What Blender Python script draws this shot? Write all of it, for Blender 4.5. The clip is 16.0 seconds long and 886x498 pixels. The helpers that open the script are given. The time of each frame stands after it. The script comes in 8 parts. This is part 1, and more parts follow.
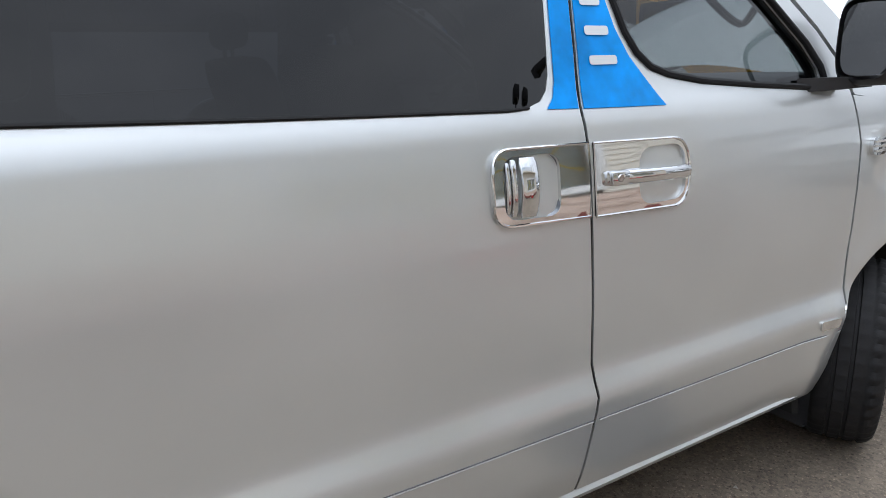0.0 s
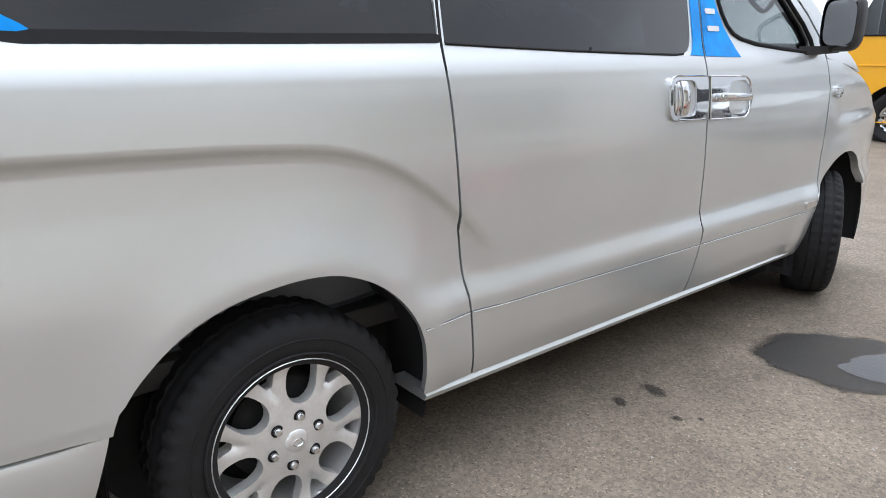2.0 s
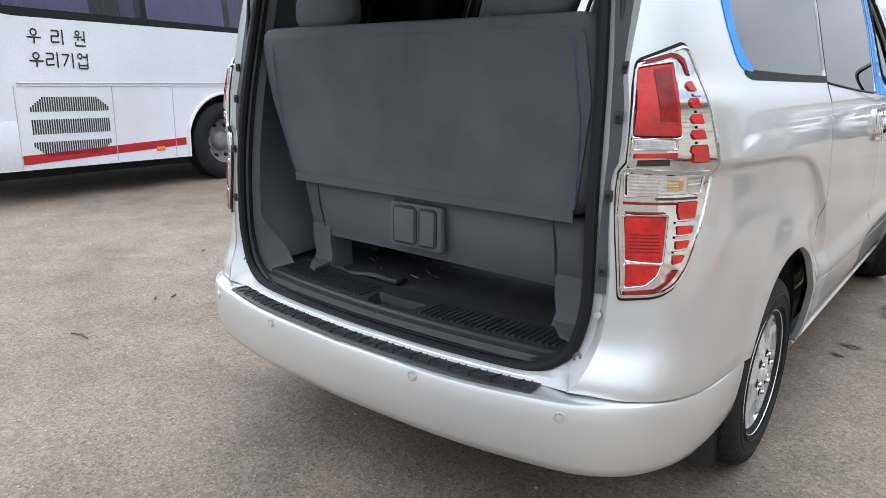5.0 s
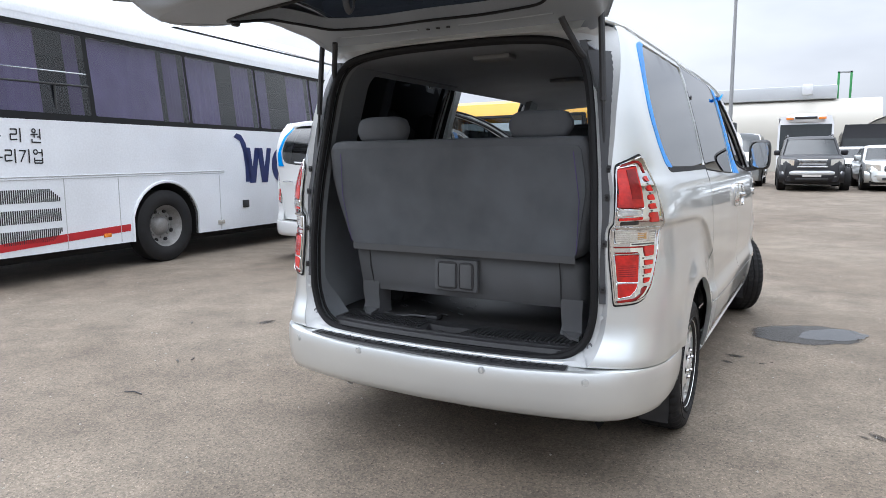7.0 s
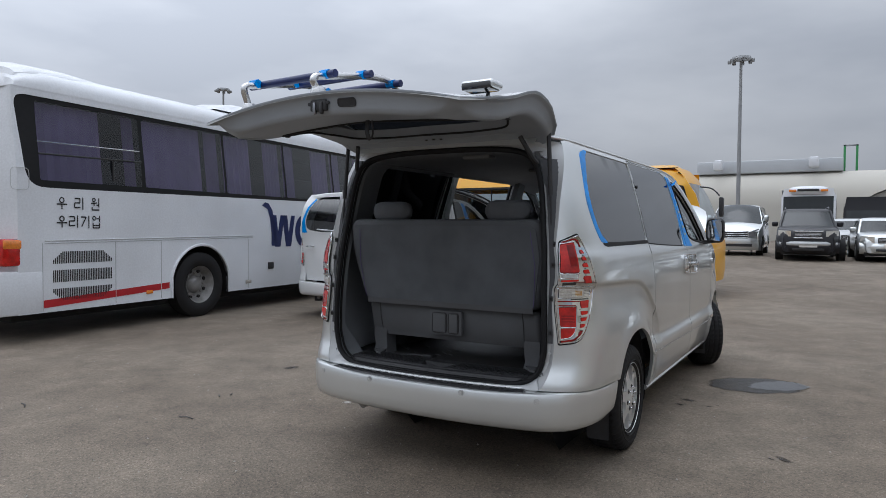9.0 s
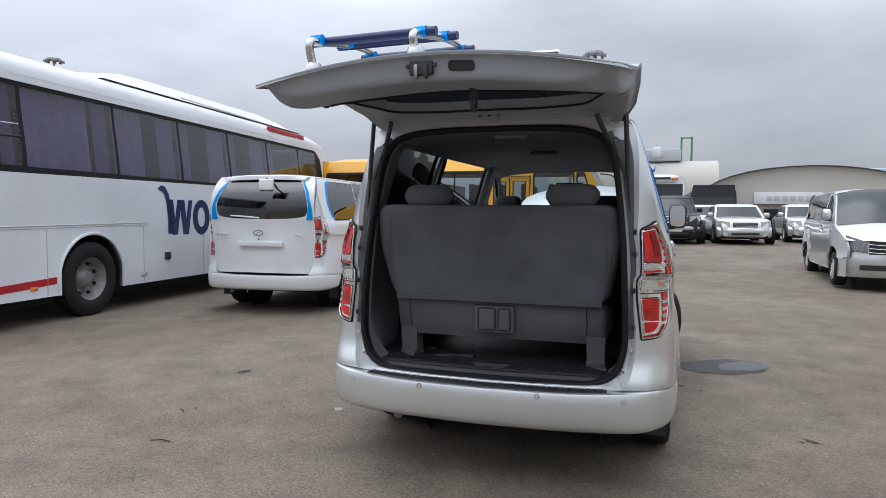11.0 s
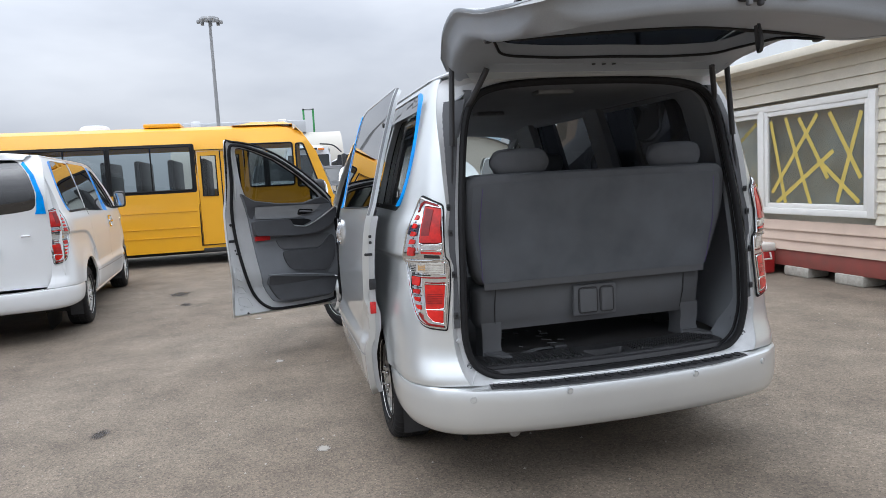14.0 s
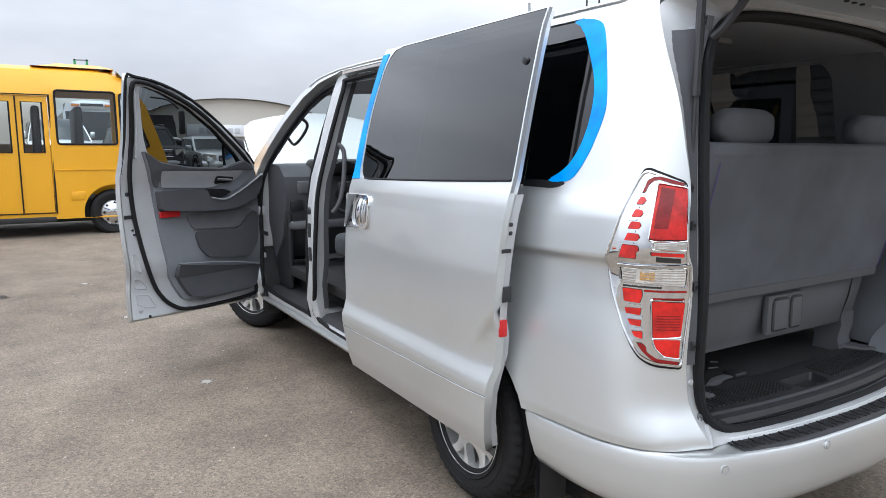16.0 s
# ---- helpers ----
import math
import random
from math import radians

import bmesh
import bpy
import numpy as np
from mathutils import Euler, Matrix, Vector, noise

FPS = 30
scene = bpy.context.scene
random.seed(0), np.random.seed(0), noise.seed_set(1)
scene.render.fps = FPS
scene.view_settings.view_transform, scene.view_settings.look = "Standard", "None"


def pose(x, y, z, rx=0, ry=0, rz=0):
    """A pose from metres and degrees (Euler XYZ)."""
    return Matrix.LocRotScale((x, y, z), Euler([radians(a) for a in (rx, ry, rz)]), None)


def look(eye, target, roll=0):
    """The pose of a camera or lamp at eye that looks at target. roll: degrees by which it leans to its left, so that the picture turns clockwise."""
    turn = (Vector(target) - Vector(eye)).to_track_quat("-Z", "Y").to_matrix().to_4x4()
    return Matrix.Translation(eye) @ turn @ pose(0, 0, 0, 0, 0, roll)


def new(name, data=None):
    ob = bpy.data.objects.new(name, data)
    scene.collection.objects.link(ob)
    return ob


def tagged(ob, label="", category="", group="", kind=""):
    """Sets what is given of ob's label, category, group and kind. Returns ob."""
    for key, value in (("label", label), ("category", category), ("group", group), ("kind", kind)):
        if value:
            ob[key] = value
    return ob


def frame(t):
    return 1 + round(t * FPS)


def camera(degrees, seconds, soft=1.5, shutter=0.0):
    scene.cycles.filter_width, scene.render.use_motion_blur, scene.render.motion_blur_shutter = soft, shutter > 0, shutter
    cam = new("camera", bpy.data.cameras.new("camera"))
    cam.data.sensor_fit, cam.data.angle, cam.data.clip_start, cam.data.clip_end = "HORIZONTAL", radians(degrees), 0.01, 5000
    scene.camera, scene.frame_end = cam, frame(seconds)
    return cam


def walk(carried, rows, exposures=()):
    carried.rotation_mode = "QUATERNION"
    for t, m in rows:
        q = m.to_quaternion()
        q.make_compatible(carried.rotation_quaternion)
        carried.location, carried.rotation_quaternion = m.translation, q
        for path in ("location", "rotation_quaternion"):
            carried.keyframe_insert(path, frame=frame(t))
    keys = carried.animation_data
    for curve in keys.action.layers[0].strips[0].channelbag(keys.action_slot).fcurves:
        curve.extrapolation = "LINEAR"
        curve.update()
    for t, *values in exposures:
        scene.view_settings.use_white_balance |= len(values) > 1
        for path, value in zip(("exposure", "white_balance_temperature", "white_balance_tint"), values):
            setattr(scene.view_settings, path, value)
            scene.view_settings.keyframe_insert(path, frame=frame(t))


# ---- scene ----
from mathutils import geometry

cam = camera(66.8, 16.0, soft=0.75)
PATH = [
    (0, (0.749, -2.037, 1.367), (1.743, -0.38, 0.852), -1.7),
    (0.5, (0.423, -2.213, 1.304), (1.455, -0.6, 0.725), 0.3),
    (1, (0.081, -2.299, 1.302), (1.13, -0.713, 0.683), -1.1),
    (1.5, (-0.285, -2.316, 1.307), (0.94, -0.835, 0.752), -1.0),
    (2, (-0.664, -2.35, 1.294), (0.546, -0.86, 0.732), -0.2),
    (2.5, (-1.068, -2.276, 1.304), (0.059, -0.724, 0.737), -1.6),
    (3, (-1.451, -2.191, 1.328), (-0.194, -0.723, 0.811), -0.6),
    (3.5, (-1.784, -2.143, 1.324), (-0.472, -0.706, 0.862), 0.1),
    (4, (-2.044, -2.017, 1.343), (-0.71, -0.604, 0.869), 0.4),
    (4.5, (-2.246, -1.748, 1.336), (-0.75, -0.513, 0.848), -0.1),
    (5, (-2.382, -1.427, 1.286), (-0.873, -0.203, 0.809), 1.1),
    (5.2, (-2.469, -1.37, 1.284), (-0.902, -0.212, 0.832), -0.0),
    (7.3, (-3.685, -1.533, 1.379), (-1.955, -0.555, 1.153), -0.6),
    (7.5, (-3.794, -1.624, 1.395), (-2.074, -0.624, 1.194), -0.7),
    (8, (-3.992, -1.845, 1.412), (-2.309, -0.778, 1.245), -1.2),
    (8.5, (-4.138, -1.967, 1.442), (-2.426, -0.938, 1.352), -0.5),
    (9, (-4.301, -2.063, 1.411), (-2.58, -1.047, 1.349), 0.5),
    (9.5, (-4.411, -1.987, 1.403), (-2.693, -0.968, 1.309), 1.4),
    (9.7, (-4.449, -1.895, 1.397), (-2.717, -0.899, 1.302), 1.1),
    (11.8, (-4.332, -0.14, 1.445), (-2.357, 0.151, 1.314), -0.7),
    (12, (-4.36, 0.041, 1.457), (-2.376, 0.254, 1.31), -1.5),
    (12.5, (-4.312, 0.464, 1.449), (-2.325, 0.616, 1.273), -2.7),
    (13, (-4.197, 0.822, 1.457), (-2.206, 0.794, 1.263), -0.9),
    (13.5, (-4.014, 1.171, 1.468), (-2.041, 0.91, 1.264), -2.0),
    (14, (-3.734, 1.479, 1.455), (-1.803, 1.004, 1.248), -3.1),
    (14.5, (-3.44, 1.758, 1.464), (-1.552, 1.129, 1.266), -0.5),
    (15, (-3.077, 1.998, 1.467), (-1.226, 1.271, 1.252), -1.1),
    (15.5, (-2.638, 2.183, 1.443), (-0.854, 1.324, 1.154), 0.3),
    (16, (-2.197, 2.404, 1.437), (-0.514, 1.363, 1.145), 0.2),
]
EXPOSURES = [(0, 0.22, 6000, 10), (1.6, 0.52, 6000, 10), (3.5, 0.50, 6000, 10), (5.2, 0.62, 5980, 10), (7.3, 0.45, 5980, 10), (8.0, 0.14, 5980, 10), (9.0, -0.56, 5960, 10), (9.6, -0.62, 5960, 10), (11.8, 0.10, 6000, 10), (14, 0.20, 6000, 10), (16, 0.42, 6020, 10)]
walk(cam, [(t, look(eye, target, roll)) for t, eye, target, roll in PATH], EXPOSURES)

# ---- world, sun, exposure ----
world = bpy.data.worlds.new("overcast")
scene.world = world
world.use_nodes = True
wn, wl = world.node_tree.nodes, world.node_tree.links
sky = wn.new("ShaderNodeTexSky")
sky.sky_type, sky.sun_disc = "NISHITA", False
sky.sun_elevation, sky.sun_rotation = radians(55), radians(-60)
sky.air_density, sky.dust_density, sky.ozone_density = 1.0, 6.0, 1.0
grey = wn.new("ShaderNodeHueSaturation")
grey.inputs["Saturation"].default_value = 0.12
wl.new(sky.outputs[0], grey.inputs["Color"])
clouds = wn.new("ShaderNodeTexNoise")
clouds.inputs["Scale"].default_value, clouds.inputs["Detail"].default_value = 2.2, 5.0
cmap = wn.new("ShaderNodeMapping")
ccoord = wn.new("ShaderNodeTexCoord")
cmap.inputs["Scale"].default_value = (1.0, 1.0, 3.0)
wl.new(ccoord.outputs["Generated"], cmap.inputs["Vector"])
wl.new(cmap.outputs[0], clouds.inputs["Vector"])
cramp = wn.new("ShaderNodeValToRGB")
cramp.color_ramp.elements[0].position, cramp.color_ramp.elements[0].color = 0.34, (5.0, 5.2, 5.6, 1)
cramp.color_ramp.elements[1].position, cramp.color_ramp.elements[1].color = 0.70, (7.6, 7.7, 7.9, 1)
wl.new(clouds.outputs["Fac"], cramp.inputs["Fac"])
cmix = wn.new("ShaderNodeMix")
cmix.data_type = "RGBA"
cmix.inputs["Factor"].default_value = 0.85
wl.new(grey.outputs[0], cmix.inputs["A"])
wl.new(cramp.outputs[0], cmix.inputs["B"])
wn["Background"].inputs["Strength"].default_value = 0.09
# an overcast sky is two to three times brighter overhead than at the horizon
upz = wn.new("ShaderNodeSeparateXYZ")
wl.new(ccoord.outputs["Generated"], upz.inputs[0])
lift_sky = wn.new("ShaderNodeMapRange")
lift_sky.inputs["From Min"].default_value, lift_sky.inputs["From Max"].default_value = 0.0, 1.0
lift_sky.inputs["To Min"].default_value, lift_sky.inputs["To Max"].default_value = 0.76, 3.5
wl.new(upz.outputs["Z"], lift_sky.inputs["Value"])
scale_sky = wn.new("ShaderNodeVectorMath")
scale_sky.operation = "SCALE"
wl.new(cmix.outputs["Result"], scale_sky.inputs[0])
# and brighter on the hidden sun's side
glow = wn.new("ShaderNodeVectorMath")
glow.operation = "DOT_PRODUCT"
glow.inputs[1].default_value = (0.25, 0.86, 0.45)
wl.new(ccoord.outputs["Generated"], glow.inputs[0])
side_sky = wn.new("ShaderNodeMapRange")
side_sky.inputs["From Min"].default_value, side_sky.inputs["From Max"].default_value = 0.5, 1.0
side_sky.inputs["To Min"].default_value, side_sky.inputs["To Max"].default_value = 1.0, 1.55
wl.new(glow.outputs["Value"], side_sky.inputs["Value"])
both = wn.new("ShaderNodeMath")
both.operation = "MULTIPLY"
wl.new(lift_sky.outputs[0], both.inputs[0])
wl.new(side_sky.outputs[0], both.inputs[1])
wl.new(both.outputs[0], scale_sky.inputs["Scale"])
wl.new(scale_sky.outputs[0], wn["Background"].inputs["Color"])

sun = new("sun", bpy.data.lights.new("sun", "SUN"))
sun.data.energy, sun.data.angle, sun.data.color = 0.85, radians(30), (1.0, 0.985, 0.97)
sun.matrix_world = look((0, 0, 30), (-6, -3, 0))


# ---- materials ----
def mat(name, color, rough=0.6, metal=0.0, vary=0.15, scale=8.0, bump=0.0, bump_scale=120.0, coat=0.0, spec=0.5, dirt=0.0):
    """A surface with a fine grain and a broad blotch in its colour, roughness and relief."""
    m = bpy.data.materials.new(name)
    m.use_nodes = True
    n, l = m.node_tree.nodes, m.node_tree.links
    b = n["Principled BSDF"]
    b.inputs["Roughness"].default_value, b.inputs["Metallic"].default_value = rough, metal
    b.inputs["Specular IOR Level"].default_value = spec
    b.inputs["Coat Weight"].default_value, b.inputs["Coat Roughness"].default_value = coat, 0.04
    co = n.new("ShaderNodeTexCoord")
    big, fine = n.new("ShaderNodeTexNoise"), n.new("ShaderNodeTexNoise")
    big.inputs["Scale"].default_value, big.inputs["Detail"].default_value = scale, 4
    fine.inputs["Scale"].default_value, fine.inputs["Detail"].default_value = bump_scale, 3
    l.new(co.outputs["Object"], big.inputs["Vector"])
    l.new(co.outputs["Object"], fine.inputs["Vector"])
    add = n.new("ShaderNodeMath")
    add.operation = "ADD"
    half_fine = n.new("ShaderNodeMath")
    half_fine.operation, half_fine.inputs[1].default_value = "MULTIPLY", 0.5
    l.new(fine.outputs["Fac"], half_fine.inputs[0])
    l.new(big.outputs["Fac"], add.inputs[0])
    l.new(half_fine.outputs[0], add.inputs[1])
    ramp = n.new("ShaderNodeValToRGB")
    lo, hi = [max(0, c * (1 - vary)) for c in color], [min(1, c * (1 + vary)) for c in color]
    if dirt:
        lo = [c * (1 - dirt) + d * dirt for c, d in zip(lo, (0.16, 0.13, 0.10))]
    ramp.color_ramp.elements[0].position, ramp.color_ramp.elements[0].color = 0.45, (*lo, 1)
    ramp.color_ramp.elements[1].position, ramp.color_ramp.elements[1].color = 0.95, (*hi, 1)
    l.new(add.outputs[0], ramp.inputs["Fac"])
    l.new(ramp.outputs["Color"], b.inputs["Base Color"])
    rr = n.new("ShaderNodeMapRange")
    rr.inputs["To Min"].default_value, rr.inputs["To Max"].default_value = max(0.02, rough * 0.85), min(1, rough * 1.15)
    l.new(big.outputs["Fac"], rr.inputs["Value"])
    l.new(rr.outputs[0], b.inputs["Roughness"])
    if bump:
        bp = n.new("ShaderNodeBump")
        bp.inputs["Strength"].default_value, bp.inputs["Distance"].default_value = bump, 0.003
        l.new(fine.outputs["Fac"], bp.inputs["Height"])
        l.new(bp.outputs[0], b.inputs["Normal"])
    return m


def glass(name, tint, gloss=0.06, power=4.0, rough=0.0):
    """Thin tinted window glass: a mirror towards grazing angles over a tinted clear pane."""
    m = bpy.data.materials.new(name)
    m.use_nodes = True
    n, l = m.node_tree.nodes, m.node_tree.links
    n.remove(n["Principled BSDF"])
    clear, shine, mix = n.new("ShaderNodeBsdfTransparent"), n.new("ShaderNodeBsdfGlossy"), n.new("ShaderNodeMixShader")
    clear.inputs[0].default_value = (*tint, 1)
    shine.inputs["Roughness"].default_value = rough
    lw = n.new("ShaderNodeLayerWeight")
    lw.inputs["Blend"].default_value = 0.5
    pw = n.new("ShaderNodeMath")
    pw.operation, pw.inputs[1].default_value = "POWER", power
    l.new(lw.outputs["Facing"], pw.inputs[0])
    rg = n.new("ShaderNodeMapRange")
    rg.inputs["To Min"].default_value, rg.inputs["To Max"].default_value = gloss, 0.95
    l.new(pw.outputs[0], rg.inputs["Value"])
    l.new(rg.outputs[0], mix.inputs[0])
    l.new(clear.outputs[0], mix.inputs[1])
    l.new(shine.outputs[0], mix.inputs[2])
    l.new(mix.outputs[0], n["Material Output"].inputs["Surface"])
    return m


SILVER = mat("silver_paint", (0.653, 0.672, 0.668), 0.33, 0.66, 0.06, 1.5, 0.0, 900, coat=1.0)
WHITE_PAINT = mat("white_paint", (0.72, 0.73, 0.73), 0.35, 0.0, 0.04, 1.2, 0.0, 200, coat=0.6)
BUS_WHITE = mat("bus_white_paint", (0.74, 0.76, 0.79), 0.36, 0.0, 0.06, 0.8, 0.0, 40, coat=0.25, dirt=0.14)
YELLOW = mat("bus_yellow_paint", (0.76, 0.375, 0.006), 0.40, 0.0, 0.06, 0.8, 0.0, 60, coat=0.3)
JAMB = mat("jamb_silver_paint", (0.52, 0.53, 0.535), 0.5, 0.3, 0.10, 5, 0.0, 200)
CHROME = mat("chrome", (0.74, 0.75, 0.76), 0.05, 1.0, 0.03, 6)
ALLOY = mat("alloy", (0.80, 0.80, 0.79), 0.30, 0.60, 0.07, 12, dirt=0.06)
STEEL = mat("brushed_steel", (0.62, 0.62, 0.62), 0.25, 1.0, 0.06, 20)
RUBBER = mat("tyre_rubber", (0.016, 0.016, 0.017), 0.70, 0.0, 0.3, 14, 0.25, 160, spec=0.22, dirt=0.03)
SEAL = mat("seal_rubber", (0.012, 0.012, 0.013), 0.6, 0.0, 0.2, 20, spec=0.2)
BLACK = mat("black_plastic", (0.022, 0.022, 0.024), 0.5, 0.0, 0.25, 20, 0.15, 300)
DARK = mat("dark_underbody", (0.012, 0.012, 0.012), 0.9, 0.0, 0.3, 6)
GREY_PLASTIC = mat("grey_trim_plastic", (0.115, 0.118, 0.125), 0.62, 0.0, 0.12, 10, 0.25, 400)
LIGHT_TRIM = mat("light_grey_trim", (0.25, 0.255, 0.26), 0.6, 0.0, 0.08, 10, 0.2, 400)
CARPET = mat("seat_back_carpet", (0.094, 0.101, 0.111), 0.95, 0.0, 0.26, 5, 0.8, 420)
SEAT_CLOTH = mat("seat_cloth", (0.088, 0.092, 0.10), 0.9, 0.0, 0.27, 5, 0.8, 420)
# the body's silver, with the raised gate's underside shade put into the colour
GATE_SHADED_SILVER = mat("gate_shaded_silver_paint", (0.31, 0.335, 0.365), 0.5, 0.2, 0.10, 4, 0.0, 200)
DULL_STEEL = mat("dull_steel_rim", (0.26, 0.255, 0.25), 0.55, 0.6, 0.3, 8, 0.1, 80, dirt=0.25)
SEAT_BASE = mat("seat_base_cloth", (0.088, 0.091, 0.097), 0.8, 0.0, 0.14, 6, 0.3, 420, dirt=0.08)
DOOR_DARK = mat("door_dark_plastic", (0.062, 0.064, 0.070), 0.6, 0.0, 0.12, 10, 0.25, 400)
HEADLINER = mat("headliner", (0.31, 0.325, 0.35), 0.95, 0.0, 0.08, 5, 0.2, 500)
FLOOR_MAT = mat("cargo_floor", (0.020, 0.020, 0.021), 0.55, 0.0, 0.5, 5, 0.3, 90, dirt=0.1)
TAPE = mat("blue_film", (0.0, 0.26, 0.76), 0.35, 0.0, 0.30, 7, 0.2, 25, spec=0.25)
RED_LENS = mat("red_lens", (0.46, 0.010, 0.006), 0.22, 0.0, 0.45, 12, 0.3, 70, coat=0.7, spec=0.3)
CLEAR_LENS = mat("clear_lens", (0.62, 0.60, 0.55), 0.12, 0.3, 0.25, 40, 0.4, 200, coat=1.0)
AMBER_LENS = mat("amber_lens", (0.75, 0.22, 0.02), 0.15, 0.0, 0.2, 40, 0.3, 240, coat=1.0)
PALE_AMBER = mat("pale_amber_bulb", (0.50, 0.30, 0.12), 0.2, 0.2, 0.35, 60, 0.3, 240, coat=0.8)
RED_DEEP = mat("deep_red_lens", (0.20, 0.004, 0.004), 0.25, 0.0, 0.4, 14, 0.3, 90, coat=0.6, spec=0.3)
TRIM_IN = mat("grey_inner_trim", (0.175, 0.185, 0.20), 0.7, 0.0, 0.10, 6, 0.2, 400)
RED_MARK = mat("red_reflector", (0.55, 0.02, 0.02), 0.3, 0.0, 0.15, 80)
TINT = glass("privacy_glass", (0.010, 0.011, 0.013), 0.05, 3.0)
CLEAR = glass("clear_glass", (0.62, 0.66, 0.65), 0.06)
DOOR_GLASS = glass("door_glass", (0.17, 0.185, 0.19), 0.07)
REAR_GLASS = glass("rear_window_glass", (0.09, 0.105, 0.11), 0.12, 3.0)
# satin metal; the handle cups' shade is put into its dark tone
CUP = mat("handle_cup_metal", (0.27, 0.28, 0.30), 0.34, 1.0, 0.1, 12)
HEADLAMP = mat("headlamp_lens", (0.34, 0.35, 0.36), 0.12, 0.5, 0.4, 14, coat=1.0)
BUS_GLASS = glass("bus_glass", (0.56, 0.60, 0.66), 0.05, 3.0)
FRIT = mat("black_glass_border", (0.010, 0.010, 0.011), 0.08, 0.0, 0.1, 5, coat=1.0)
# near-black, so the coach's unlit interior is in the colour
DIM_SHEET = mat("coach_dimming_sheet", (0.03, 0.034, 0.042), 0.8, 0.0, 0.3, 2)
BUS_DARK = glass("minibus_glass", (0.50, 0.58, 0.60), 0.07, 2.8)
PIPING = mat("violet_piping", (0.10, 0.07, 0.20), 0.8, 0.0, 0.1, 20)
CURTAIN = mat("purple_curtain", (0.211, 0.149, 0.276), 0.9, 0.0, 0.2, 3)
NAVY = mat("navy_lettering", (0.012, 0.022, 0.10), 0.4, 0.0, 0.12, 10)
INK = mat("black_lettering", (0.012, 0.012, 0.013), 0.5, 0.0, 0.1, 10)
STRIPE_RED = mat("red_stripe", (0.42, 0.014, 0.02), 0.4, 0.0, 0.12, 6)
SIDING = mat("cream_siding", (0.62, 0.575, 0.48), 0.6, 0.0, 0.07, 3, 0.1, 60, dirt=0.1)
PVC = mat("white_frame", (0.70, 0.69, 0.66), 0.4, 0.0, 0.06, 5)
RUST_RED = mat("red_oxide_steel", (0.20, 0.045, 0.035), 0.7, 0.0, 0.2, 6, 0.2, 80, dirt=0.2)
COOLER_RED = mat("cooler_red", (0.45, 0.03, 0.03), 0.4, 0.0, 0.1, 6)
COOLER_WHITE = mat("cooler_white", (0.62, 0.60, 0.56), 0.5, 0.0, 0.08, 6, dirt=0.1)
YELLOW_TAPE = mat("yellow_tape", (0.52, 0.40, 0.09), 0.5, 0.0, 0.12, 10)
GALV = mat("galvanised_mast", (0.30, 0.305, 0.31), 0.5, 0.5, 0.1, 2)
FAR_WALL = mat("far_cream_cladding", (0.50, 0.475, 0.42), 0.7, 0.0, 0.05, 0.1)
FAR_GREY = mat("far_grey_parapet", (0.50, 0.52, 0.54), 0.7, 0.0, 0.05, 0.1)
GREEN = mat("green_paint", (0.03, 0.22, 0.06), 0.5, 0.0, 0.2, 3)
CAR_BLACK = mat("black_car_paint", (0.010, 0.010, 0.013), 0.4, 0.0, 0.1, 2, coat=0.3, spec=0.3)
FAR_GLASS = mat("far_car_glass", (0.018, 0.022, 0.024), 0.22, 0.0, 0.3, 1.5, spec=0.4)
PINK_BRICK = mat("pinkish_skirting", (0.52, 0.40, 0.32), 0.7, 0.0, 0.08, 4)


# ---- mesh helpers ----
def obj(name, verts, faces, material, parent=None, label="", smooth=True, angle=38):
    me = bpy.data.meshes.new(name)
    me.from_pydata([tuple(v) for v in verts], [], faces)
    if smooth:
        me.shade_smooth()
        me.set_sharp_from_angle(angle=radians(angle))
    me.materials.append(material)
    ob = new(name, me)
    ob.parent = parent
    if label:
        ob["label"] = label
    return ob


def from_bm(name, bm, material, parent=None, label="", smooth=True, angle=38):
    me = bpy.data.meshes.new(name)
    bm.to_mesh(me)
    bm.free()
    if smooth:
        me.shade_smooth()
        me.set_sharp_from_angle(angle=radians(angle))
    me.materials.append(material)
    ob = new(name, me)
    ob.parent = parent
    if label:
        ob["label"] = label
    return ob


def box(name, x0, x1, y0, y1, z0, z1, material, parent=None, bevel=0.01, label="", m=None, segs=2):
    bm = bmesh.new()
    bmesh.ops.create_cube(bm, size=1.0, matrix=Matrix.Translation(((x0 + x1) / 2, (y0 + y1) / 2, (z0 + z1) / 2)) @ Matrix.Diagonal((x1 - x0, y1 - y0, z1 - z0, 1)))
    if bevel:
        bmesh.ops.bevel(bm, geom=bm.edges[:], offset=min(bevel, 0.48 * min(x1 - x0, y1 - y0, z1 - z0)), segments=segs, profile=0.5, affect="EDGES")
    if m:
        bmesh.ops.transform(bm, matrix=m, verts=bm.verts)
    return from_bm(name, bm, material, parent, label)


def loft(name, rings, material, parent=None, label="", closed=False, caps=False, angle=38):
    """A skin over rings of equally many points."""
    k = len(rings[0])
    verts = [p for r in rings for p in r]
    faces = []
    for i in range(len(rings) - 1):
        for j in range(k if closed else k - 1):
            a, b = i * k + j, i * k + (j + 1) % k
            faces.append((a, b, b + k, a + k))
    if caps:
        faces += [tuple(reversed(range(k))), tuple(range((len(rings) - 1) * k, len(rings) * k))]
    return obj(name, verts, faces, material, parent, label, angle=angle)


